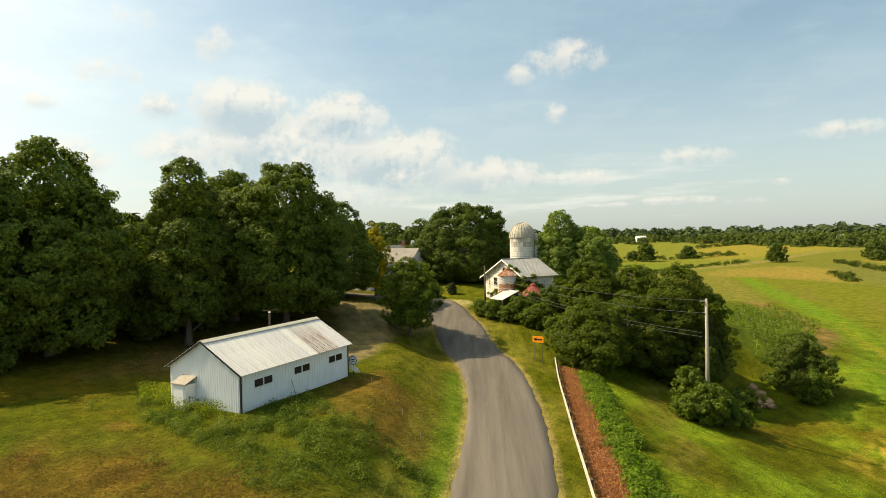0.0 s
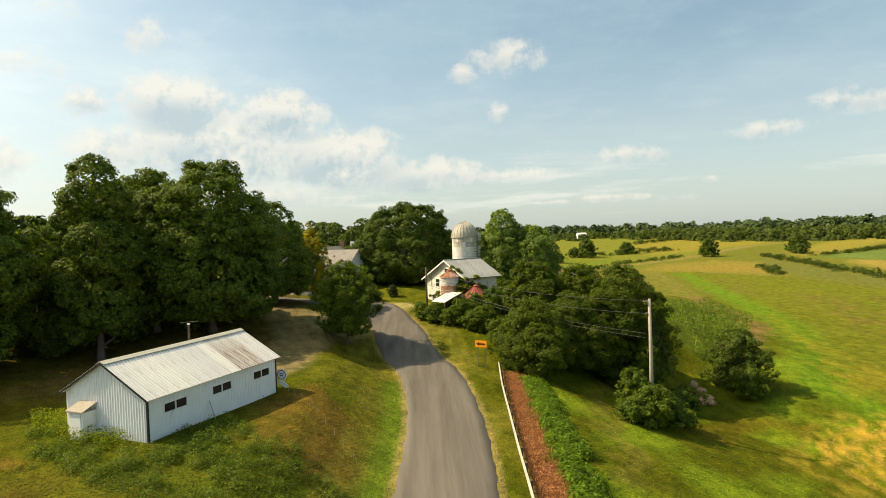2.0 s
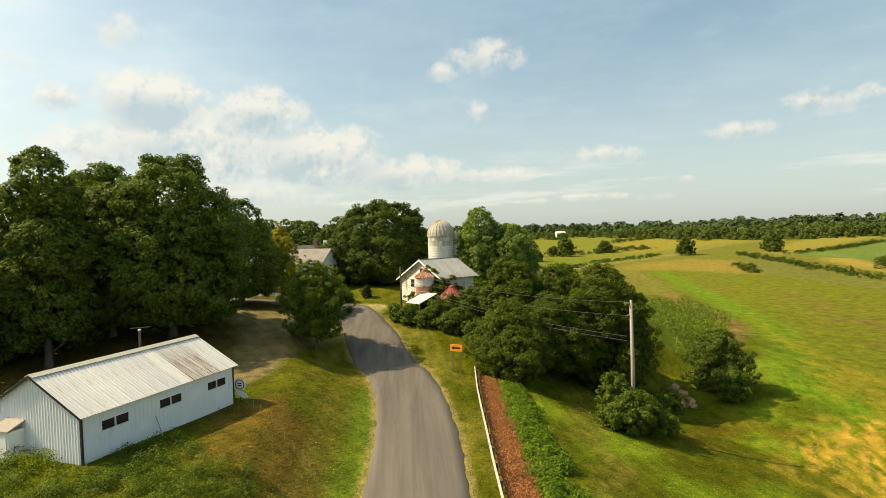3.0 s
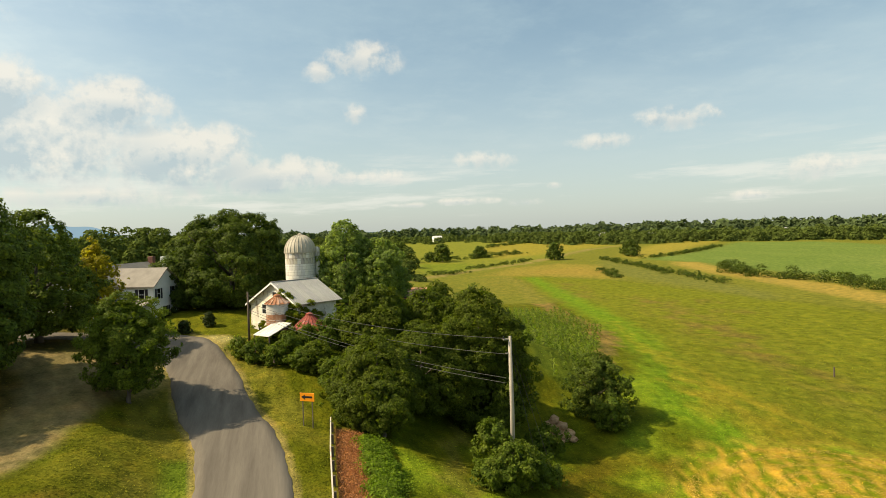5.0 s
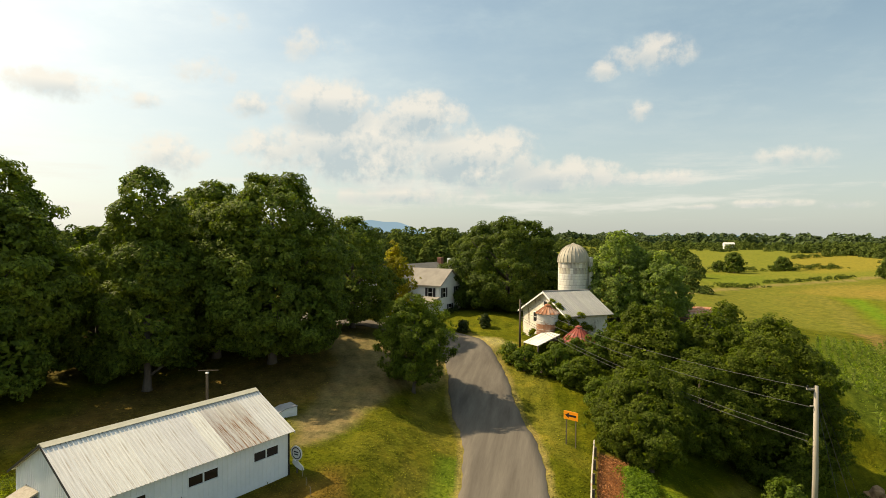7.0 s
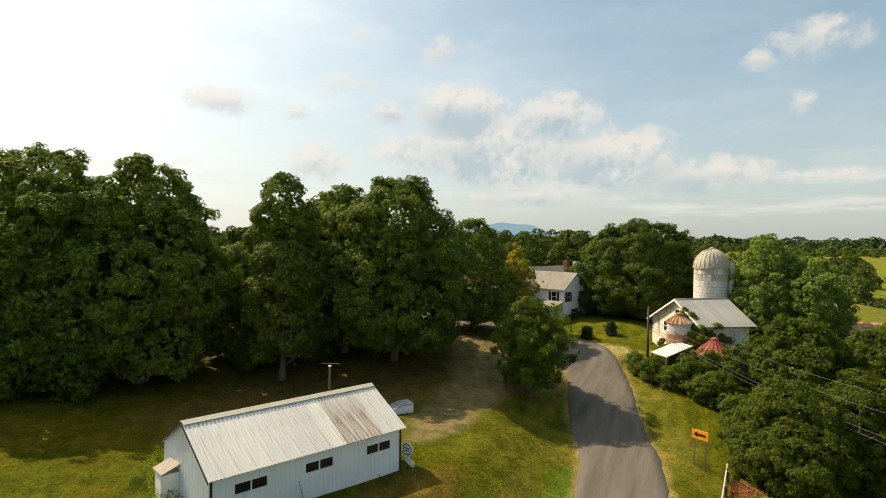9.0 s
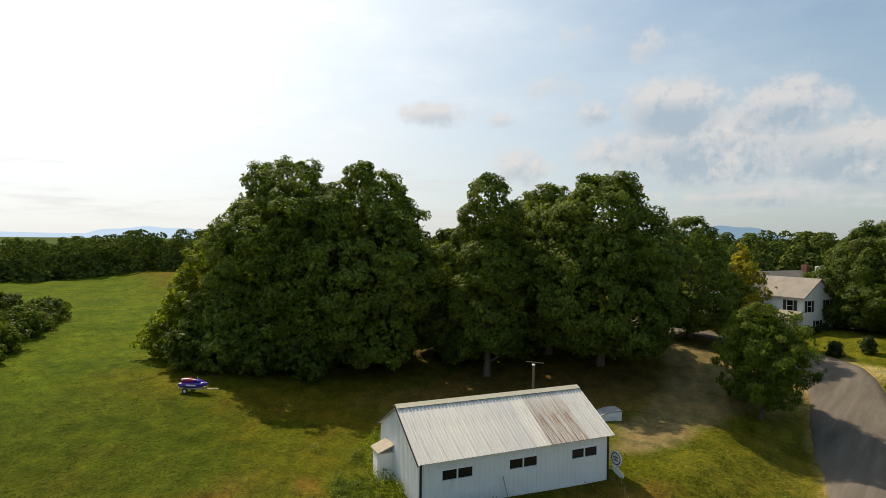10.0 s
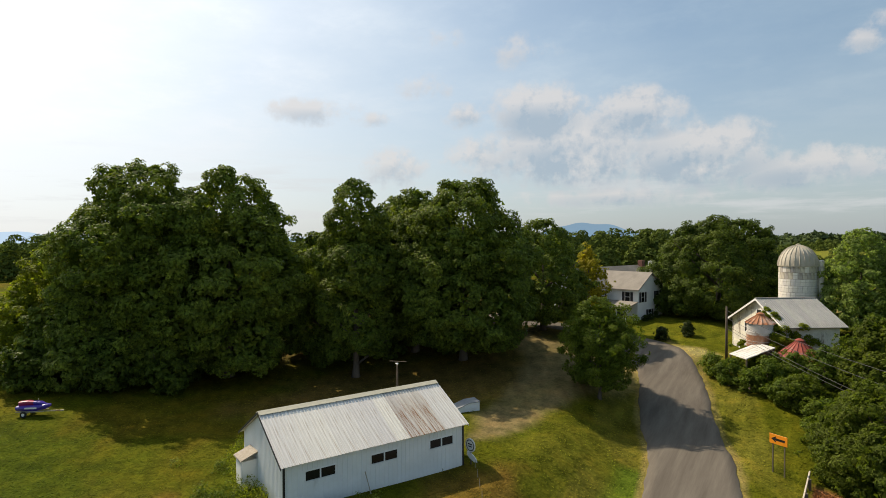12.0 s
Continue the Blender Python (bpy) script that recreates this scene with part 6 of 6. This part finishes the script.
def stones():
    for k, (dx, dy, r, lift) in enumerate(((0, 0, 0.75, 0.25), (1.1, 0.3, 0.7, 0.25), (-0.9, 0.5, 0.65, 0.25), (0.2, 1.0, 0.85, 0.4), (-0.3, 0.4, 0.6, 1.0), (0.7, 0.7, 0.65, 1.0), (0.1, 0.8, 0.55, 1.7), (-0.4, 0.9, 0.5, 1.35), (1.3, -0.8, 0.5, 0.15), (-0.2, -1.0, 0.5, 0.15), (0.6, -0.5, 0.45, 0.2), (-1.3, -0.2, 0.4, 0.1), (1.7, 0.6, 0.5, 0.2))):
        x, y = 31.9 + dx, 71.6 + dy
        bm = bmesh.new()
        bmesh.ops.create_icosphere(bm, subdivisions=2, radius=r)
        for v in bm.verts:
            v.co *= 1 + 0.55 * noise.noise(v.co * (1.1 / r) + Vector((k * 3.1, 0, 0))) + 0.12 * noise.noise(v.co * (4 / r))
            v.co.x *= 1.15
            v.co.z *= 0.75
        ob = part("field_stone", bm, ROCK, at=pose(x, y, float(height(x, y)) + lift))
        tagged(ob, "pinkish brown boulder in a heap beside the bush", "stone", "stone heap")


stones()


def jet_ski():
    x, y = -44.8, 39.6
    m = frame_of(x, y, float(height(x, y)), 0.80, 0.60) @ Matrix.Scale(0.9, 4)
    tr = thing("boat_trailer", m, "small galvanised single-axle boat trailer on the grass", "trailer")
    part("beam", boxed(-1.2, 2.5, -0.05, 0.05, 0.36, 0.44), GALV, tr)
    part("axle", boxed(-0.55, -0.45, -0.62, 0.62, 0.27, 0.35), GALV, tr)
    for s in (-1, 1):
        part("runner", boxed(-1.3, 1.0, s * 0.42 - 0.05, s * 0.42 + 0.05, 0.42, 0.50), GALV, tr)
        wheel = part("wheel", lathe(bmesh.new(), [(0.14, -0.07), (0.25, -0.08), (0.28, 0), (0.25, 0.08), (0.14, 0.07)], 20), TYRE, tr, at=pose(-0.5, s * 0.70, 0.28, 90))
        part("rim", lathe(bmesh.new(), [(0, -0.05), (0.15, -0.06), (0.15, 0.06), (0, 0.05)], 16), WHITE_PAINT, wheel)
    ski = thing("jet_ski", m @ pose(0, 0, 0.5), "purple jet ski with a red cover on a trailer", "jet ski")

    def hull(sections, mat, name):
        bm = bmesh.new()
        rings = [[bm.verts.new((px, w * c, z + h * s)) for c, s in ((-1, 0.55), (-0.9, 0.9), (-0.5, 1), (0.5, 1), (0.9, 0.9), (1, 0.55), (0.6, 0), (-0.6, 0))] for px, w, z, h in sections]
        for a, b in zip(rings, rings[1:]):
            for k in range(8):
                bm.faces.new((a[k], a[(k + 1) % 8], b[(k + 1) % 8], b[k]))
        bm.faces.new(rings[0])
        bm.faces.new(rings[-1][::-1])
        return part(name, bm, mat, ski, smooth=False)

    hull([(-1.35, 0.42, 0.02, 0.40), (-0.8, 0.52, 0, 0.46), (0.3, 0.52, 0, 0.5), (1.0, 0.36, 0.10, 0.45), (1.45, 0.08, 0.32, 0.2)], PURPLE, "hull")
    hull([(-1.15, 0.26, 0.42, 0.38), (-0.4, 0.28, 0.46, 0.42), (0.15, 0.24, 0.48, 0.30)], RED, "seat")
    hull([(0.1, 0.30, 0.48, 0.34), (0.6, 0.28, 0.50, 0.26), (1.05, 0.12, 0.46, 0.10)], PURPLE, "hood")
    for s in (-1, 1):
        part("bar", boxed(-0.5, 0.5, s * 0.525 - 0.004, s * 0.525 + 0.004, 0.22, 0.36), WHITE_PAINT, ski)
    part("handlebar", tube(bmesh.new(), [(0.2, -0.35, 0.92), (0.35, 0, 0.86), (0.2, 0.35, 0.92)], 0.03, 6), BLACK, ski)


jet_ski()


def yard_lamp():
    x, y = -19.2, 53.6
    ob = thing("yard_post", pose(x, y, float(height(x, y))), "dark yard post with a pale cap and thin cross bar", "post")
    part("post", tube(bmesh.new(), [(0, 0, -0.4), (0, 0, 4.9)], [0.11, 0.09], 10), WOOD_DARK, ob)
    part("cap", lathe(bmesh.new(), [(0.10, 0), (0.13, 0.05), (0.09, 0.10), (0, 0.12)], 12), WHITE_PAINT, ob, at=pose(0, 0, 4.9))
    part("cross_bar", tube(bmesh.new(), [(-0.7, 0, 5.08), (0.75, 0.2, 5.14)], 0.03, 6), WOOD_DARK, ob)


yard_lamp()


def covered_trailer():
    ob = thing("truck_cap", frame_of(-17.4, 58.9, float(height(-16.5, 60.0)), 0.64, 0.77), "white wedge-sided truck cap with a grey top lying on grass", "truck cap")
    bm = bmesh.new()
    prism(bm, [Vector((0, -0.65, -0.1)), Vector((2.2, -0.65, -0.1)), Vector((2.2, -0.65, 0.72)), Vector((1.3, -0.65, 0.66)), Vector((0.7, -0.65, 0.45)), Vector((0, -0.65, 0.2))], (0, 1.3, 0))
    part("body", bm, WHITE_PAINT, ob)
    bm = bmesh.new()
    prism(bm, [Vector((-0.04, -0.68, 0.22)), Vector((0.7, -0.68, 0.47)), Vector((1.3, -0.68, 0.68)), Vector((2.24, -0.68, 0.74)), Vector((2.24, -0.68, 0.79)), Vector((1.3, -0.68, 0.73)), Vector((0.7, -0.68, 0.52)), Vector((-0.04, -0.68, 0.27))], (0, 1.36, 0))
    part("top", bm, GREY_PLASTIC, ob)
    part("side_window", boxed(0.9, 1.9, -0.665, -0.652, 0.3, 0.5), WHITE_METAL, ob)


covered_trailer()


def rope_fence():
    ob = thing("rope_fence", pose(0, 0, 0), "low sagging thin rope fence on short stakes down the bank", "fence")
    spots = [(-10.2 + 0.76 * k, 49.6 - 1.14 * k) for k in range(9)]
    tops = []
    for x, y in spots:
        z = float(height(x, y))
        part("stake", tube(bmesh.new(), [(0, 0, -0.3), (0, 0, 0.5)], 0.014, 6), WOOD_GREY, ob, at=pose(x, y, z))
        tops.append((x, y, z + 0.48))
    for a, b in zip(tops, tops[1:]):
        part("rope", cable(bmesh.new(), a, b, 0.10, 0.004, 6), WOOD_DARK, ob)


rope_fence()


def field_post():
    x, y = 86.4, 86.2
    ob = thing("field_post", pose(x, y, float(height(x, y))), "short dark wooden post in the field", "post")
    part("post", tube(bmesh.new(), [(0, 0, -0.3), (0, 0, 1.5)], 0.12, 8), WOOD_DARK, ob)
    part("cap", lathe(bmesh.new(), [(0.13, 0), (0.1, 0.05), (0, 0.06)], 8), WOOD_DARK, ob, at=pose(0, 0, 1.5))


field_post()


def far_buildings():
    for x, y, w, d, h, turn, label in ((470, 780, 26, 10, 5, 20, "long low white farm building far across the fields"), (640, 630, 12, 9, 6, 10, "small pale house at the edge of far woods"),
                                       (250, 930, 14, 10, 7, 0, "white house far across the valley"), (560, 800, 10, 8, 5, 30, "small pale building by far woods")):
        ob = thing("far_building", pose(x, y, float(height(x, y)), 0, 0, turn), label, "building", "far farm buildings")
        bm = bmesh.new()
        prism(bm, [Vector((-w / 2, -d / 2, -2)), Vector((-w / 2, d / 2, -2)), Vector((-w / 2, d / 2, h)), Vector((-w / 2, 0, h + d * 0.25)), Vector((-w / 2, -d / 2, h))], (w, 0, 0))
        part("wall", bm, WHITE_PAINT, ob)
        for s in (-1, 1):
            bm = bmesh.new()
            prism(bm, [Vector((-w / 2 - 0.4, 0, h + d * 0.25 + 0.05)), Vector((-w / 2 - 0.4, 0, h + d * 0.25 + 0.35)), Vector((-w / 2 - 0.4, s * (d / 2 + 0.5), h + 0.05)), Vector((-w / 2 - 0.4, s * (d / 2 + 0.5), h - 0.2))], (w + 0.8, 0, 0))
            part("roof", bm, ROOF_METAL, ob)
        for k in range(3):
            part("window", boxed(-w * 0.3 + k * w * 0.3 - 0.5, -w * 0.3 + k * w * 0.3 + 0.5, -d / 2 - 0.06, -d / 2 + 0.02, h * 0.4, h * 0.7), DARK_GLASS, ob)


far_buildings()


def old_shed():
    """The low shed with a faded roof behind the copse."""
    x, y = 21.8, 100.4
    ob = thing("old_shed", pose(x, y, float(height(x, y)), 0, 0, -8), "low dark old shed with a faded pinkish-brown roof", "shed")
    for y0, y1 in ((-2.0, -1.88), (1.88, 2.0)):
        part("wall", boxed(-3.4, 3.4, y0, y1, -1.2, 2.4), WOOD_DARK, ob)
    for x0, x1 in ((-3.4, -3.28), (3.28, 3.4)):
        part("wall", boxed(x0, x1, -1.87, 1.87, -1.2, 2.4), WOOD_DARK, ob)
    for k in range(8):
        part("roof_sheet", boxed(0.01, 0.90, -2.3, 2.3, -0.03, 0.03), RUST_ROOF, ob, at=pose(-3.65 + 0.91 * k, 0, 2.72 + 0.006 * (k % 2), 14))


def white_van():
    x, y = 29.4, 122.5
    ob = thing("van", pose(x, y, float(height(x, y)), 0, 0, 12), "white boxy van parked on grass behind the shed", "van")
    bm = bmesh.new()
    prism(bm, [Vector((-2.4, -0.95, 0.35)), Vector((2.3, -0.95, 0.35)), Vector((2.3, -0.95, 2.1)), Vector((-1.5, -0.95, 2.15)), Vector((-2.1, -0.95, 1.3)), Vector((-2.4, -0.95, 1.2))], (0, 1.9, 0))
    bmesh.ops.bevel(bm, geom=list(bm.edges), offset=0.05, segments=2, affect="EDGES")
    part("body", bm, WHITE_PAINT, ob)
    for x0, x1 in ((-1.3, -0.5), (-0.2, 0.8), (1.0, 2.0)):
        part("window", boxed(x0, x1, -0.975, -0.945, 1.35, 1.85), DARK_GLASS, ob)
    for wx in (-1.6, 1.5):
        for wy in (-0.97, 0.77):
            part("wheel", tube(bmesh.new(), [(wx, wy, 0.34), (wx, wy + 0.2, 0.34)], 0.34, 16), TYRE, ob)


old_shed()
white_van()

# ---- ground cover ----
def scatter(n, test, x0, x1, y0, y1):
    """Random spots in a rectangle that pass a test."""
    x, y = rng.uniform(x0, x1, n), rng.uniform(y0, y1, n)
    keep = test(x, y)
    return x[keep], y[keep]


def cover(name, label, x, y, low, high, size, mat, category, upright=0.5, tinted=0.0):
    """Loose leaves or blades over the ground at the given spots."""
    n = len(x)
    z = height(x, y) + rng.uniform(low, high, n)
    ways = rng.normal(size=(n, 3)) * np.array([1, 1, 0.5]) * upright + np.array([0, 0, 1 - upright * 0.5])
    me = leaf_mesh(name, np.stack([x, y, z], 1), ways, size * (0.5 + 1.0 * rng.random(n)), mat, 0.45)
    if tinted:
        t = tints(x, y) * (1 + tinted * rng.normal(size=(n, 1)))
        t = np.repeat(np.clip(t, 0.004, 0.6), 3, axis=0)
        att = me.color_attributes.new("tint", "FLOAT_COLOR", "POINT")
        att.data.foreach_set("color", np.hstack([t, np.ones((len(t), 1))]).astype(np.float32).ravel())
    ob = new(name, me)
    return tagged(ob, label, category, kind="stuff")


def clear(x, y):
    """Spots off the road, the drive and the shed."""
    ok = np.abs(road_offset(x, y)) > 3.1
    ok &= ~inside(x, y, DRIVE)
    u, v = (x + 15.70) * 0.388 + (y - 38.65) * 0.922, -(x + 15.70) * 0.922 + (y - 38.65) * 0.388
    return ok & ~((u > -0.2) & (u < 12.2) & (v > -0.1) & (v < 6.9))


def grass():
    """Blades all over the open ground, thinning out with distance."""
    n = 460000
    r = 22 * np.exp(rng.random(n) ** 0.9 * math.log(190 / 22))
    a = np.radians(rng.uniform(-82, 62, n))
    x, y = 5 + r * np.sin(a), 6 + r * np.cos(a)
    keep = clear(x, y) & (rng.random(n) < 1.15 - r / 190)
    x, y, r = x[keep], y[keep], r[keep]
    cover("grass_tufts", "short mixed green and dry grass on banks and fields", x, y, 0.0, 0.08, 0.020 + 0.00095 * r, GRASS_BLADE, "grass", 0.22, 0.16)


grass()


def weedy(a, b):
    band = area(a, b, WEEDY, 1.5)
    clump = 0.5 + 0.5 * wobble(a * 0.55, b * 0.5) * 0.8 + 0.2 * wobble(a * 1.6, b * 1.5)
    return clear(a, b) & (band * clump + 0.13 * rng.normal(size=a.shape) > 0.36)


x, y = scatter(150000, weedy, -28, -3, 24, 48)
cover("weeds", "rank green weeds below the shed", x, y, 0.02, 0.30, 0.048, LEAF["weed"], "weeds", 0.6)
x, y = scatter(1500, weedy, -28, -3, 24, 48)
heaps = [(a, b, float(height(a, b)) + 0.05, q) for a, b, q in zip(x, y, 0.18 + 0.42 * rng.random(len(x)) ** 1.8)]
tagged(new("weed_clumps", leaf_mesh("weed_clumps", *shell_leaves(heaps, 620, 0.055, hollow=0.3, flat=1.25), LEAF["verge"])), "taller olive weed clumps below the shed", "weeds", kind="stuff")
x, y = scatter(30000, lambda a, b: clear(a, b) & (area(a, b, [(-26.8, 45), (-23.4, 44.2), (-16.6, 38.4), (-17.6, 37.2), (-24.5, 42)], 0.5) > 0.5), -28, -15, 36, 46)
cover("weeds", "tall green weeds along the shed's gable end", x, y, 0.02, 0.85, 0.065, LEAF["bright"], "weeds", 0.6)
x, y = scatter(90000, lambda a, b: clear(a, b) & (area(a, b, [(-29, 27), (-26, 32.6), (-20, 32), (-12, 31), (-9, 27), (-12, 20), (-28, 20)], 2) * (0.5 + 0.5 * wobble(a * 0.4, b * 0.45)) > 0.5), -42, -6, 18, 36)
cover("meadow_herbs", "brownish seed heads in rough meadow", x, y, 0.03, 0.42, 0.045, LEAF["seed"], "grass", 0.8)


def rail_off(a, b):
    return a - np.interp(b, [p[1] for p in RAIL], [p[0] for p in RAIL])


x, y = scatter(110000, lambda a, b: (rail_off(a, b) > 2.4 + 0.4 * wobble(b * 0.9, a) + 0.3 * rng.normal(size=a.shape)) & (rail_off(a, b) < 4.3 + 0.5 * wobble(b * 0.7, a * 0.5) + 0.35 * rng.normal(size=a.shape)), 6, 15, 24, 62)
cover("ivy", "bright green ivy mat beyond the guardrail", x, y, 0.05, 0.45, 0.10, LEAF["ivy"], "ivy", 0.6)
x, y = scatter(2600, lambda a, b: (rail_off(a, b) > 2.5) & (rail_off(a, b) < 4.3 + 0.6 * wobble(b * 0.7, a * 0.5)), 6, 15, 24, 62)
heaps = [(a, b, float(height(a, b)) + 0.25, q) for a, b, q in zip(x, y, 0.25 + 0.45 * rng.random(len(x)) ** 1.6)]
tagged(new("ivy_heaps", leaf_mesh("ivy_heaps", *shell_leaves(heaps, 260, 0.10, hollow=0.4), LEAF["ivy"])), "heaped green ivy over low bushes beyond the guardrail", "ivy", kind="stuff")
x, y = scatter(90000, lambda a, b: (rail_off(a, b) > 0.35) & (rail_off(a, b) < 2.6), 5, 12, 24, 63)
cover("dead_brush", "dead rust-red brush beyond the guardrail", x, y, 0.0, 0.35, 0.055, LEAF["brush"], "brush", 0.8)
x, y = scatter(120000, lambda a, b: (swath(a, b) < 12 + 0.5 * wobble(a, b)) & (np.sin(swath(a, b) * 3.4 + 0.7 * wobble(a * 0.35, b * 0.35)) + 0.5 * rng.normal(size=a.shape) > 0.25), 34, 62, 30, 66)
cover("straw_stubble", "golden mown straw lying in curved swaths", x, y, 0.0, 0.06, 0.055, LEAF["straw"], "straw", 0.6)


def corn():
    xs, ys = [], []
    plot = [(38, 84), (43, 85), (64, 117), (72, 130), (80, 166), (62, 160), (40, 108)]
    for k in range(-60, 60):
        t = np.arange(-90, 90, 0.42)
        a = 57 + 0.36 * t + k * 1.6 * 0.93 + rng.normal(size=len(t)) * 0.1
        b = 120 + 0.93 * t - k * 1.6 * 0.36 + rng.normal(size=len(t)) * 0.1
        ok = inside(a, b, plot) & (rng.random(len(t)) < 0.75) & (wobble(a * 0.25, b * 0.22) > -0.72)
        xs.append(a[ok])
        ys.append(b[ok])
    a, b = np.concatenate(xs), np.concatenate(ys)
    a, b = np.repeat(a, 7), np.repeat(b, 7)
    n = len(a)
    turn = rng.random(n) * 6.28
    c = np.stack([a + 0.22 * np.cos(turn), b + 0.22 * np.sin(turn), height(a, b) + rng.uniform(0.3, 2.2, n)], 1)
    ways = np.stack([-np.sin(turn), np.cos(turn), 0.5 + 0.5 * rng.random(n)], 1)
    me = leaf_mesh("corn", c, ways, 0.34 * (0.6 + 0.7 * rng.random(n)), LEAF["corn"], 0.28)
    tagged(new("corn", me), "patchy rows of green corn with dry tassels", "corn", kind="stuff")


corn()


def hedges():
    """Rows of wild bushes between the far fields."""
    lines = [([(237, 404), (210, 311), (196, 265), (182, 219)], 2.6), ([(158, 262), (172, 290), (186, 320)], 2.2), ([(246, 290), (226, 262), (214, 225), (222, 206), (209, 178), (203, 156), (196, 130)], 4.6),
             ([(120, 372), (165, 408), (190, 430)], 2.4), ([(258, 388), (300, 405), (330, 425)], 2.4), ([(230, 640), (300, 700)], 3.5), ([(80, 330), (118, 350)], 2.6), ([(320, 416), (400, 470)], 2.6), ([(90, 470), (160, 480), (220, 520)], 4.0)]
    lobes = []
    for pts, size in lines:
        for (ax, ay), (bx, by) in zip(pts, pts[1:]):
            n = int(math.hypot(bx - ax, by - ay) / (size * 0.7))
            for k in range(n):
                if rng.random() < 0.2:
                    continue
                f = (k + rng.random()) / n
                px, py = ax + (bx - ax) * f + rng.normal() * 1.5, ay + (by - ay) * f + rng.normal() * 1.5
                for _ in range(3):
                    r = size * (0.22 + 0.42 * rng.random())
                    qx, qy = px + rng.normal() * size * 0.5, py + rng.normal() * size * 0.5
                    lobes.append((qx, qy, float(height(qx, qy)) + r * (0.2 + 1.1 * rng.random()), r))
    me = leaf_mesh("hedgerow", *shell_leaves(lobes, 34, 0.30), LEAF["hedge"])
    tagged(new("hedgerow", me), "wild bushy hedgerows between the far fields", "hedge", kind="stuff")


hedges()
